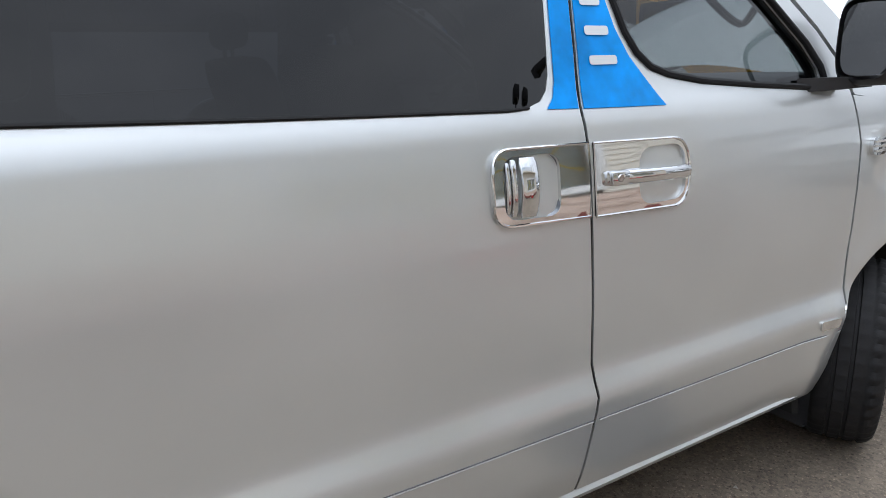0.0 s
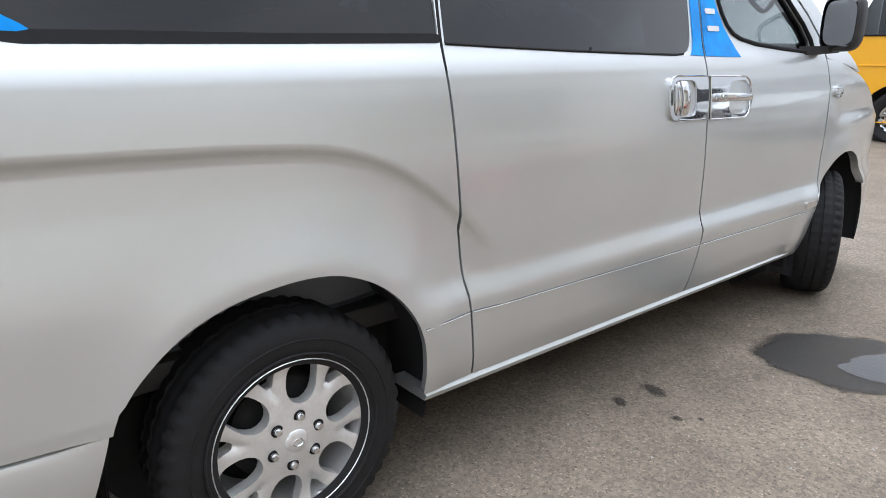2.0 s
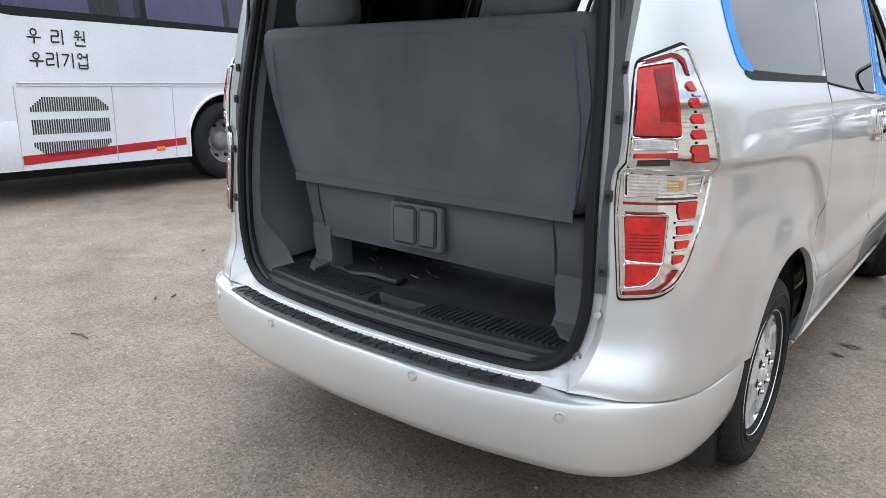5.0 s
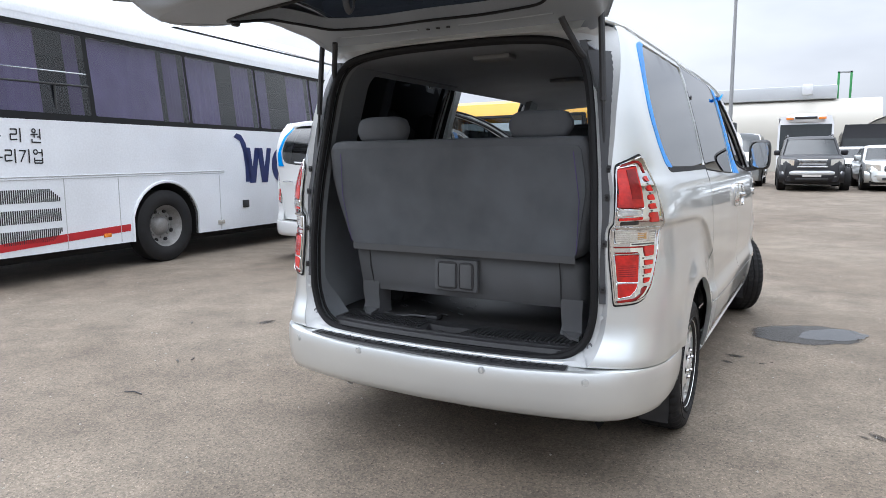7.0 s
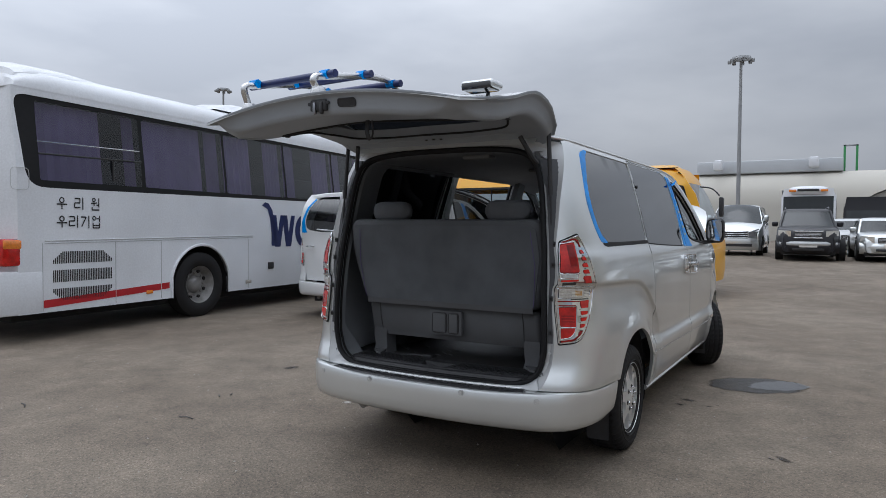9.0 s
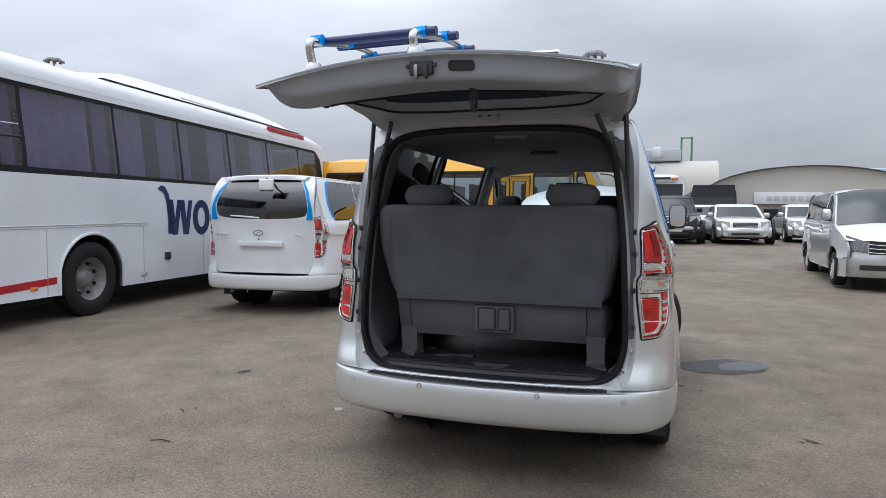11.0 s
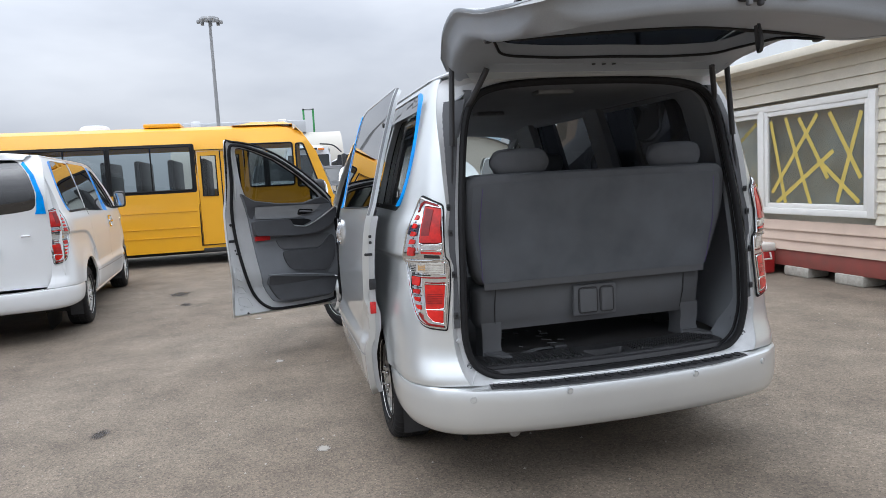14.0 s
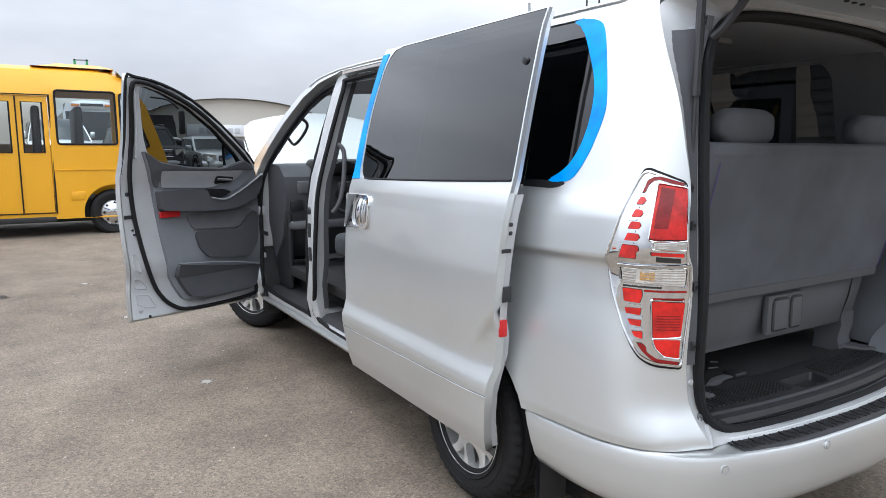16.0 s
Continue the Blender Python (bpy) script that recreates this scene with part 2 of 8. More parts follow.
def spline(points, per=6, closed=False):
    """Points on a smooth curve through the given ones."""
    p = [Vector(q) for q in points]
    out, n = [], len(p)
    for i in range(n if closed else n - 1):
        a, b, c, d = (p[(i - 1) % n], p[i], p[(i + 1) % n], p[(i + 2) % n]) if closed else (p[max(i - 1, 0)], p[i], p[i + 1], p[min(i + 2, n - 1)])
        for s in range(per):
            t = s / per
            out.append(0.5 * (2 * b + (c - a) * t + (2 * a - 5 * b + 4 * c - d) * t * t + (3 * b - a - 3 * c + d) * t ** 3))
    return out if closed else out + [p[-1]]


def tube(name, points, r, material, parent=None, label="", n=8, closed=False, flat=1.0):
    p = [Vector(q) for q in points]
    rings, up, s = [], Vector((0, 0, 1)), None
    for i, q in enumerate(p):
        if closed:
            d = p[(i + 1) % len(p)] - p[i - 1]
        else:
            d = p[min(i + 1, len(p) - 1)] - p[max(i - 1, 0)]
        d.normalize()
        if s is None:
            s = d.cross(up)
            if s.length < 0.1:
                s = d.cross(Vector((0, 1, 0)))
        s = s - d * s.dot(d)
        s.normalize()
        w = s.cross(d)
        rings.append([q + r * (math.cos(2 * math.pi * k / n) * s + flat * math.sin(2 * math.pi * k / n) * w) for k in range(n)])
    if closed:
        rings.append(rings[0])
    return loft(name, rings, material, parent, label, closed=True, caps=not closed)


def lathe(name, profile, material, parent=None, label="", segs=48, centre=(0, 0, 0), axis="y", wobble=None, angle=38):
    """A body turned round an axis from (radius, along) pairs."""
    rings = []
    for k in range(segs + 1):
        a = 2 * math.pi * k / segs
        ring = []
        for j, (r, h) in enumerate(profile):
            rr = r + (wobble(j, k % segs) if wobble else 0)
            c, s = rr * math.cos(a), rr * math.sin(a)
            v = {"y": (c, h, s), "z": (c, s, h), "x": (h, c, s)}[axis]
            ring.append(Vector(v) + Vector(centre))
        rings.append(ring)
    return loft(name, rings, material, parent, label, angle=angle)


def inside(x, y, poly):
    hit = False
    for (ax, ay), (bx, by) in zip(poly, poly[1:] + poly[:1]):
        if (ay > y) != (by > y) and x < (bx - ax) * (y - ay) / (by - ay) + ax:
            hit = not hit
    return hit


def densify(poly, step):
    out = []
    for a, b in zip(poly, poly[1:] + poly[:1]):
        k = max(1, int(math.ceil(math.hypot(b[0] - a[0], b[1] - a[1]) / step)))
        out += [(a[0] + (b[0] - a[0]) * i / k, a[1] + (b[1] - a[1]) * i / k) for i in range(k)]
    return out


def panel(name, outline, place, material, parent=None, label="", holes=(), step=0.05, depth=0.02, inward=None, extra=(), exact=False):
    """A sheet over a flat outline with holes, bent onto place(u, v); its edges turn inwards by depth."""
    loops = [densify(list(outline), step)] + [densify(list(h), step) for h in holes]
    pts, edges = [], []
    for lp in loops:
        k = len(pts)
        pts += lp
        edges += [(k + i, k + (i + 1) % len(lp)) for i in range(len(lp))]
    us, vs = [p[0] for p in loops[0]], [p[1] for p in loops[0]]
    nu, nv = int((max(us) - min(us)) / step), int((max(vs) - min(vs)) / step)
    border = np.array(pts)
    for i in range(1, nu + 1):
        for j in range(1, nv + 1):
            u, v = min(us) + i * (max(us) - min(us)) / (nu + 1), min(vs) + j * (max(vs) - min(vs)) / (nv + 1)
            if inside(u, v, loops[0]) and not any(inside(u, v, h) for h in loops[1:]) and np.min(np.hypot(border[:, 0] - u, border[:, 1] - v)) > 0.45 * step:
                pts.append((u, v))
    for u, v in extra:
        if inside(u, v, loops[0]) and not any(inside(u, v, h) for h in loops[1:]) and np.min(np.hypot(border[:, 0] - u, border[:, 1] - v)) > 0.012:
            pts.append((u, v))
    vv, _, ff, *_ = geometry.delaunay_2d_cdt([Vector(p) for p in pts], edges, [], 0, 1e-6)
    keep = []
    for f in ff:
        cu, cv = sum(vv[i].x for i in f) / len(f), sum(vv[i].y for i in f) / len(f)
        if inside(cu, cv, loops[0]) and not any(inside(cu, cv, h) for h in loops[1:]):
            keep.append(tuple(f))
    verts = [Vector(place(v.x, v.y)) for v in vv]
    mid = keep[len(keep) // 2]
    mu, mv = sum(vv[i].x for i in mid) / 3, sum(vv[i].y for i in mid) / 3
    true = slope_of(place, mu, mv)
    out = -Vector(inward) if inward else normal_of(place, mu, mv)
    flip = true.dot(out) < 0
    if flip:
        keep = [tuple(reversed(f)) for f in keep]
    count = {}
    for f in keep:
        for a, b in zip(f, f[1:] + f[:1]):
            count[(a, b)] = count.get((a, b), 0) + 1
    rim = [e for e in count if (e[1], e[0]) not in count]
    faces, norms = list(keep), None
    if exact:
        norms = [(-1 if flip else 1) * slope_of(place, v.x, v.y) for v in vv]
    if depth:
        top, low = {}, {}
        for i in {k for e in rim for k in e}:
            d = Vector(inward) if inward else -normal_of(place, vv[i].x, vv[i].y)
            top[i] = len(verts) if exact else i
            if exact:
                verts.append(verts[i].copy())
            low[i] = len(verts)
            verts.append(verts[i] + d * depth)
        faces += [(top[b], top[a], low[a], low[b]) for a, b in rim]
    ob = obj(name, verts, faces, material, parent, label)
    if exact:
        norms += [Vector((0, 0, 0))] * (len(verts) - len(norms))
        ob.data.normals_split_custom_set_from_vertices(norms)
    return ob


def slope_of(place, u, v):
    e = 0.003
    return (Vector(place(u + e, v)) - Vector(place(u - e, v))).cross(Vector(place(u, v + e)) - Vector(place(u, v - e))).normalized()


def normal_of(place, u, v):
    e = 0.004
    a = Vector(place(u + e, v)) - Vector(place(u - e, v))
    b = Vector(place(u, v + e)) - Vector(place(u, v - e))
    n, p = a.cross(b).normalized(), Vector(place(u, v))
    away = p - Vector((min(max(p.x, -0.4), 3.3), 0, 0.9))
    return n if n.dot(away) > 0 else -n


def empty(name, label, category, group="", m=None, kind=""):
    ob = new(name)
    ob.empty_display_size = 0.1
    if m is not None:
        ob.matrix_world = m
    return tagged(ob, label, category, group, kind)


# ---- the vans ----
# x runs forward from the rear axle, y to the van's own left, z up from the ground
PROFILE = [(0.26, 0.900), (0.33, 0.932), (0.40, 0.953), (0.50, 0.967), (0.545, 0.972), (0.585, 0.976), (0.605, 0.974), (0.66, 0.952), (0.69, 0.951), (0.75, 0.954), (0.85, 0.957),
           (1.0, 0.955), (1.10, 0.949), (1.18, 0.941), (1.24, 0.931), (1.275, 0.920), (1.30, 0.908), (1.34, 0.896), (1.57, 0.835), (1.80, 0.765), (1.88, 0.735), (1.95, 0.69)]
PZ, PY = np.array([p[0] for p in PROFILE]), np.array([p[1] for p in PROFILE])
CREASE = [(-1.2, 1.118), (-0.76, 1.110), (-0.52, 1.104), (-0.12, 1.090), (0.084, 1.075), (0.19, 1.056), (0.32, 1.008), (0.44, 0.930), (0.545, 0.844), (0.62, 0.765), (0.8, 0.58)]
TOPLINE = [(-1.1, 1.92), (1.4, 1.93), (1.8, 1.925), (2.05, 1.895), (2.3, 1.82), (2.6, 1.655), (2.95, 1.41), (3.28, 1.19)]
CORNER = [(-1.14, -0.975, 0.305), (-1.06, -0.945, 0.232), (-1.0, -0.928, 0.176), (-0.92, -0.892, 0.108), (-0.85, -0.842, 0.060), (-0.75, -0.748, 0.023), (-0.62, -0.62, 0.005), (-0.50, -0.50, 0.0005), (-0.40, -0.40, 0.0)]
CORNER = spline(CORNER, 12)
UC, UX, UD = np.array([p.x for p in CORNER]), np.array([p.y for p in CORNER]), np.array([p.z for p in CORNER])


def smooth(a, b, t):
    t = min(max((t - a) / (b - a), 0), 1)
    return t * t * (3 - 2 * t)


def through_points(pts, n):
    """A smooth curve of n points through (x, z) pairs."""
    q = spline([(x, z, 0) for x, z in pts], n)
    return np.array([p.x for p in q]), np.array([p.y for p in q])


SOFT = np.array((-0.012, -0.008, -0.004, 0, 0.004, 0.008, 0.012))
CX, CZ = through_points(CREASE, 24)
arcs = np.concatenate(([0], np.cumsum(np.hypot(np.diff(CX), np.diff(CZ)))))
even = np.linspace(0, arcs[-1], int(arcs[-1] / 0.02))
CX, CZ = np.interp(even, arcs, CX), np.interp(even, arcs, CZ)
CT = np.gradient(CZ, CX)


def half(x, z):
    """Half the body's width at a place on its side."""
    w = float(np.interp(z + SOFT, PZ, PY).mean())
    if x < 0.62 and 0.57 < z < 0.95:
        plain = float(np.interp(z, (0.57, 0.70, 0.85, 0.95), (0.975, 0.970, 0.961, 0.956)))
        w += (plain - w) * (1 - smooth(0.25, 0.62, x))
    below = float(np.interp(x + 3 * SOFT, CX, CZ).mean()) - z
    fade = 1 - smooth(0.55, 0.70, x)
    below /= math.sqrt(1 + float(np.interp(x, CX, CT)) ** 2)
    turns = np.clip((below + 0.6 * SOFT + 0.004) / 0.032, 0.0, 1.0)
    w -= 0.021 * float((turns * (2 - turns)).mean()) * (1 - smooth(0.05, 0.34, below)) * fade
    for ax in (0.0, 3.2):
        d = math.hypot(x - ax, z - 0.36)
        w += 0.012 * math.exp(-((d - 0.44) / 0.07) ** 2)
    if x > 2.8:
        w *= 1 - 0.15 * ((x - 2.8) / 1.15) ** 2.4
        w -= 0.012 * smooth(2.95, 3.1, x) * smooth(0.92, 1.0, z) * (1 - smooth(1.0, 1.15, z))
    return w


def side_place(side, lift=0.0):
    """Maps (along, up) onto the body's side, round the rear corner for along < -0.6."""
    def place(u, v):
        y = half(u, v)
        x = u
        if u < -0.4:
            x = float(np.interp(u + 2 * SOFT, UC, UX).mean())
            y -= float(np.interp(u + 2 * SOFT, UC, UD).mean()) * (1 - 0.62 * smooth(1.25, 1.8, v))
            y += 0.012 * (1 - smooth(0.56, 0.85, v)) * smooth(-0.6, -0.82, u)
            x += 0.13 * smooth(1.25, 2.05, v) * smooth(-0.55, -0.95, u)
            foot = (1 - smooth(0.56, 0.70, v)) * smooth(-0.72, -1.0, u)
            x -= 0.042 * foot
            y += 0.004 * foot
        p = Vector((x, side * y, v))
        if lift:
            p += lift * normal_of(side_place(side), u, v)
        return p
    return place


def arc(cx, cz, r, a0, a1, n=14, rz=None):
    return [(cx + r * math.cos(radians(a0 + (a1 - a0) * i / n)), cz + (rz or r) * math.sin(radians(a0 + (a1 - a0) * i / n))) for i in range(n + 1)]


REAR_ARCH = [(p.x, p.y) for p in spline([(0.405, 0.335, 0), (0.398, 0.44, 0), (0.380, 0.53, 0), (0.33, 0.63, 0), (0.25, 0.71, 0), (0.16, 0.757, 0), (0.078, 0.776, 0), (-0.03, 0.776, 0), (-0.16, 0.756, 0), (-0.27, 0.711, 0), (-0.36, 0.64, 0), (-0.41, 0.575, 0), (-0.425, 0.541, 0)], 5)]
REAR_EDGE = [(p.x, p.y) for p in spline([(u, z, 0) for u, z in ((-1.11, 0.556), (-1.07, 0.62), (-1.036, 0.73), (-1.018, 0.85), (-1.0, 1.10), (-0.96, 1.35), (-0.945, 1.45), (-0.932, 1.60), (-0.877, 1.75), (-0.82, 1.86), (-0.80, 1.905))], 3)]
QUARTER = ([(0.596, 0.335)] + REAR_ARCH + [(-0.66, 0.549), (-0.85, 0.555)] + REAR_EDGE + [(-0.6, 1.915), (0.557, 1.92),
            (0.556, 1.903), (0.540, 1.75), (0.520, 1.55), (0.502, 1.33), (0.500, 1.25), (0.525, 0.90), (0.566, 0.56)])
GLASS_END = [(p.x, p.y) for p in spline([(-0.46, 1.332, 0), (-0.545, 1.343, 0), (-0.592, 1.41, 0), (-0.617, 1.48, 0), (-0.634, 1.56, 0), (-0.622, 1.62, 0), (-0.592, 1.70, 0), (-0.545, 1.81, 0), (-0.50, 1.862, 0), (-0.40, 1.886, 0)], 4)]
QUARTER_GLASS = GLASS_END + [(0.545, 1.888), (0.530, 1.75), (0.512, 1.55), (0.500, 1.330)]
DOOR_REAR = [(0.604, 0.335), (0.574, 0.56), (0.533, 0.90), (0.508, 1.25), (0.512, 1.33), (0.530, 1.55), (0.550, 1.75), (0.566, 1.903)]
DOOR_FRONT = [(1.772, 0.335), (1.795, 0.53), (1.805, 0.60), (1.800, 0.68), (1.785, 1.02), (1.782, 1.20), (1.776, 1.28), (1.788, 1.39), (1.797, 1.51), (1.792, 1.70), (1.780, 1.903)]
SLIDE_DOOR = DOOR_REAR + DOOR_FRONT[::-1]
SLIDE_GLASS = [(0.518, 1.318), (0.536, 1.55), (0.556, 1.75), (0.571, 1.898), (1.60, 1.898), (1.665, 1.886), (1.700, 1.85), (1.718, 1.79), (1.728, 1.70), (1.731, 1.60), (1.726, 1.50), (1.714, 1.40), (1.707, 1.35), (1.695, 1.318), (1.674, 1.297), (1.638, 1.286), (1.586, 1.283), (1.02, 1.298)]
FRONT_DOOR = ([(u + 0.008, z) for u, z in DOOR_FRONT[:-1]] + [(1.788, 1.885), (1.83, 1.885), (2.02, 1.85), (2.25, 1.765),
               (2.50, 1.615), (2.72, 1.445), (2.82, 1.345), (2.84, 1.27), (2.882, 1.12), (2.872, 0.85), (2.845, 0.53), (2.80, 0.315)])
FRONT_GLASS = [(1.872, 1.805), (1.882, 1.75), (1.905, 1.62), (1.926, 1.515), (1.951, 1.440), (1.980, 1.393), (2.020, 1.360), (2.075, 1.342), (2.191, 1.323), (2.40, 1.306), (2.69, 1.287), (2.725, 1.300), (2.715, 1.345), (2.66, 1.41), (2.45, 1.585), (2.22, 1.725), (2.0, 1.81), (1.91, 1.832), (1.880, 1.828)]
FENDER = ([(2.81, 0.315), (2.855, 0.53), (2.882, 0.85), (2.892, 1.12), (2.852, 1.26), (3.0, 1.245), (3.3, 1.17), (3.6, 1.06), (3.86, 0.93), (3.93, 0.80), (3.93, 0.60), (3.63, 0.56)]
          + [(p[0], p[1]) for p in arc(3.2, 0.36, 0.415, 30, 170, 44, 0.43)] + [(2.80, 0.40)])
LAMP_RAW = [(-0.945, 1.340), (-0.837, 1.379), (-0.822, 1.375), (-0.812, 1.359), (-0.795, 1.314), (-0.781, 1.252), (-0.765, 1.173), (-0.748, 1.109), (-0.750, 1.080), (-0.767, 1.017), (-0.791, 0.958), (-0.814, 0.911), (-0.842, 0.865), (-0.869, 0.832),
            (-0.894, 0.817), (-0.920, 0.809), (-1.000, 0.800), (-0.996, 1.0), (-0.990, 1.11), (-0.975, 1.229)]


def round_poly(poly, r=0.05, n=5):
    out = []
    for i, p in enumerate(poly):
        a, c = Vector(poly[i - 1]), Vector(poly[(i + 1) % len(poly)])
        b = Vector(p)
        ra = min(r, 0.45 * (a - b).length, 0.45 * (c - b).length)
        s, e = b + (a - b).normalized() * ra, b + (c - b).normalized() * ra
        for k in range(n + 1):
            t = k / n
            q = s * (1 - t) ** 2 + b * 2 * t * (1 - t) + e * t * t
            out.append((q.x, q.y))
    return out


LAMP = round_poly(LAMP_RAW, 0.012, 3)
ROWS_Z = (0.50, 0.545, 0.57, 0.585, 0.60, 0.615, 0.63, 0.65, 0.68, 1.17, 1.20, 1.225, 1.245, 1.26, 1.275, 1.29)
BODY_EXTRA = [(-0.95 + 0.026 * i + 0.013 * (j % 2), z) for j, z in enumerate(ROWS_Z) for i in range(195)]
CREASE_EXTRA = []
for cx, cz, ct in zip(CX, CZ, CT):
    for d in (-0.03, -0.018, -0.009, 0.0, 0.008, 0.016, 0.024, 0.033, 0.045, 0.065):
        CREASE_EXTRA.append((float(cx + d * ct / math.hypot(1, ct)), float(cz - d / math.hypot(1, ct))))
CREASE = [(float(a), float(b)) for a, b in zip(CX, CZ)]


def scaled(poly, k):
    cx, cy = sum(p[0] for p in poly) / len(poly), sum(p[1] for p in poly) / len(poly)
    return [(cx + (x - cx) * k, cy + (y - cy) * k) for x, y in poly]


def rect(u0, u1, v0, v1):
    return [(u0, v0), (u1, v0), (u1, v1), (u0, v1)]


def wheel(parent, x, side, turn=0.0, name="wheel"):
    """Six-spoke alloy wheel with tyre; its outer face looks to the van's side."""
    hub = new(name)
    hub.parent = parent
    hub.matrix_local = pose(x, side * 0.829, 0.338, 0, 0, turn) @ Matrix.Diagonal((1, side, 1, 1))
    prof = [(0.212, 0.092), (0.228, 0.104), (0.275, 0.113), (0.305, 0.114), (0.328, 0.108), (0.342, 0.096), (0.351, 0.080), (0.354, 0.066), (0.347, 0.060), (0.347, 0.054), (0.355, 0.048),
            (0.356, 0.020), (0.348, 0.017), (0.348, 0.008), (0.356, 0.005), (0.356, -0.030), (0.348, -0.033), (0.348, -0.042), (0.355, -0.045), (0.353, -0.08), (0.335, -0.105), (0.29, -0.113), (0.212, -0.095)]
    lathe("tyre", prof, RUBBER, hub, "black rubber tyre with worn tread blocks", segs=132,
          wobble=lambda j, k: (-0.010 if k % 3 == 0 and j in (4, 5, 6, 7) else (-0.006 if k % 3 == 0 and j in (10, 11, 14, 15, 18, 19) else 0)), angle=50)
    for rr in (0.250, 0.290):
        lathe("sidewall_ring", [(rr - 0.004, 0.110), (rr, 0.1165), (rr + 0.004, 0.112)], RUBBER, hub, segs=64)
    lathe("rim", [(0.228, 0.070), (0.236, 0.090), (0.2405, 0.104), (0.237, 0.107), (0.232, 0.098), (0.222, 0.070), (0.214, 0.02), (0.205, -0.07), (0.222, -0.095)], ALLOY, hub, "silver alloy rim", segs=64)
    lathe("brake_drum", [(0.0, 0.028), (0.135, 0.028), (0.155, 0.015), (0.16, -0.07), (0.0, -0.08)], DARK, hub, segs=36)
    def spoke_face(u, v):
        """The dished face, with a sharp wedge pressed into the root of every outer notch."""
        r = math.hypot(u, v)
        off = (math.degrees(math.atan2(v, u)) - 48) % 60
        t = r * radians(min(off, 60 - off))
        wedge = 0.014 * smooth(0.115, 0.175, r) * max(0.0, 1 - t / (0.006 + 0.26 * max(0.0, r - 0.115)))
        return Vector((u, 0.094 + 0.012 * math.cos(min(r / 0.23, 1) * 2.8) + 0.010 * smooth(0.19, 0.232, r) - wedge, v))
    holes = []
    for i in range(6):
        a = radians(60 * i + 18)
        lobe = [(0.106, 0.0), (0.109, 0.016), (0.118, 0.030), (0.133, 0.040), (0.152, 0.046), (0.175, 0.047), (0.198, 0.045), (0.212, 0.041), (0.216, 0.022), (0.2175, 0.0)]
        lobe = lobe + [(p[0], -p[1]) for p in lobe[-2:0:-1]]
        holes.append([(r * math.cos(a) - t * math.sin(a), r * math.sin(a) + t * math.cos(a)) for r, t in lobe])
        a = radians(60 * i + 48)
        notch = [(0.172, 0.0), (0.175, 0.008), (0.186, 0.014), (0.214, 0.026), (0.217, 0.012), (0.218, 0.0)]
        notch = notch + [(p[0], -p[1]) for p in notch[-2:0:-1]]
        holes.append([(r * math.cos(a) - t * math.sin(a), r * math.sin(a) + t * math.cos(a)) for r, t in notch])
    outer = [(0.2325 * math.cos(2 * math.pi * i / 72), 0.2325 * math.sin(2 * math.pi * i / 72)) for i in range(72)]
    panel("spokes", outer, spoke_face, ALLOY, hub, "broad silver alloy spokes", holes=holes, step=0.011, depth=0.035, inward=(0, -1, 0))
    lathe("hub_cap", [(0.0, 0.114), (0.026, 0.114), (0.034, 0.108), (0.036, 0.09)], ALLOY, hub, segs=28)
    tube("cap_emblem", [(0.015 * math.cos(a / 16 * 6.283), 0.1155, 0.011 * math.sin(a / 16 * 6.283)) for a in range(16)], 0.002, CHROME, hub, n=5, closed=True)
    for i in range(6):
        a = radians(60 * i + 18)
        c = (0.072 * math.cos(a), 0, 0.072 * math.sin(a))
        lathe("lug_nut", [(0.0, 0.118), (0.008, 0.117), (0.010, 0.112), (0.010, 0.095)], CHROME, hub, segs=12, centre=c)
        # black ring stands in for the shade round each sunken nut
        lathe("nut_shade_ring", [(0.011, 0.1045), (0.013, 0.1030), (0.018, 0.1025)], SEAL, hub, segs=14, centre=c)
    for ob in hub.children:
        if not ob.name.startswith(("tyre", "sidewall")):
            ob.matrix_local = Matrix.Diagonal((0.93, 1, 0.93, 1)) @ ob.matrix_local
        else:
            ob.matrix_local = Matrix.Diagonal((0.953, 1, 0.953, 1)) @ ob.matrix_local
    return hub


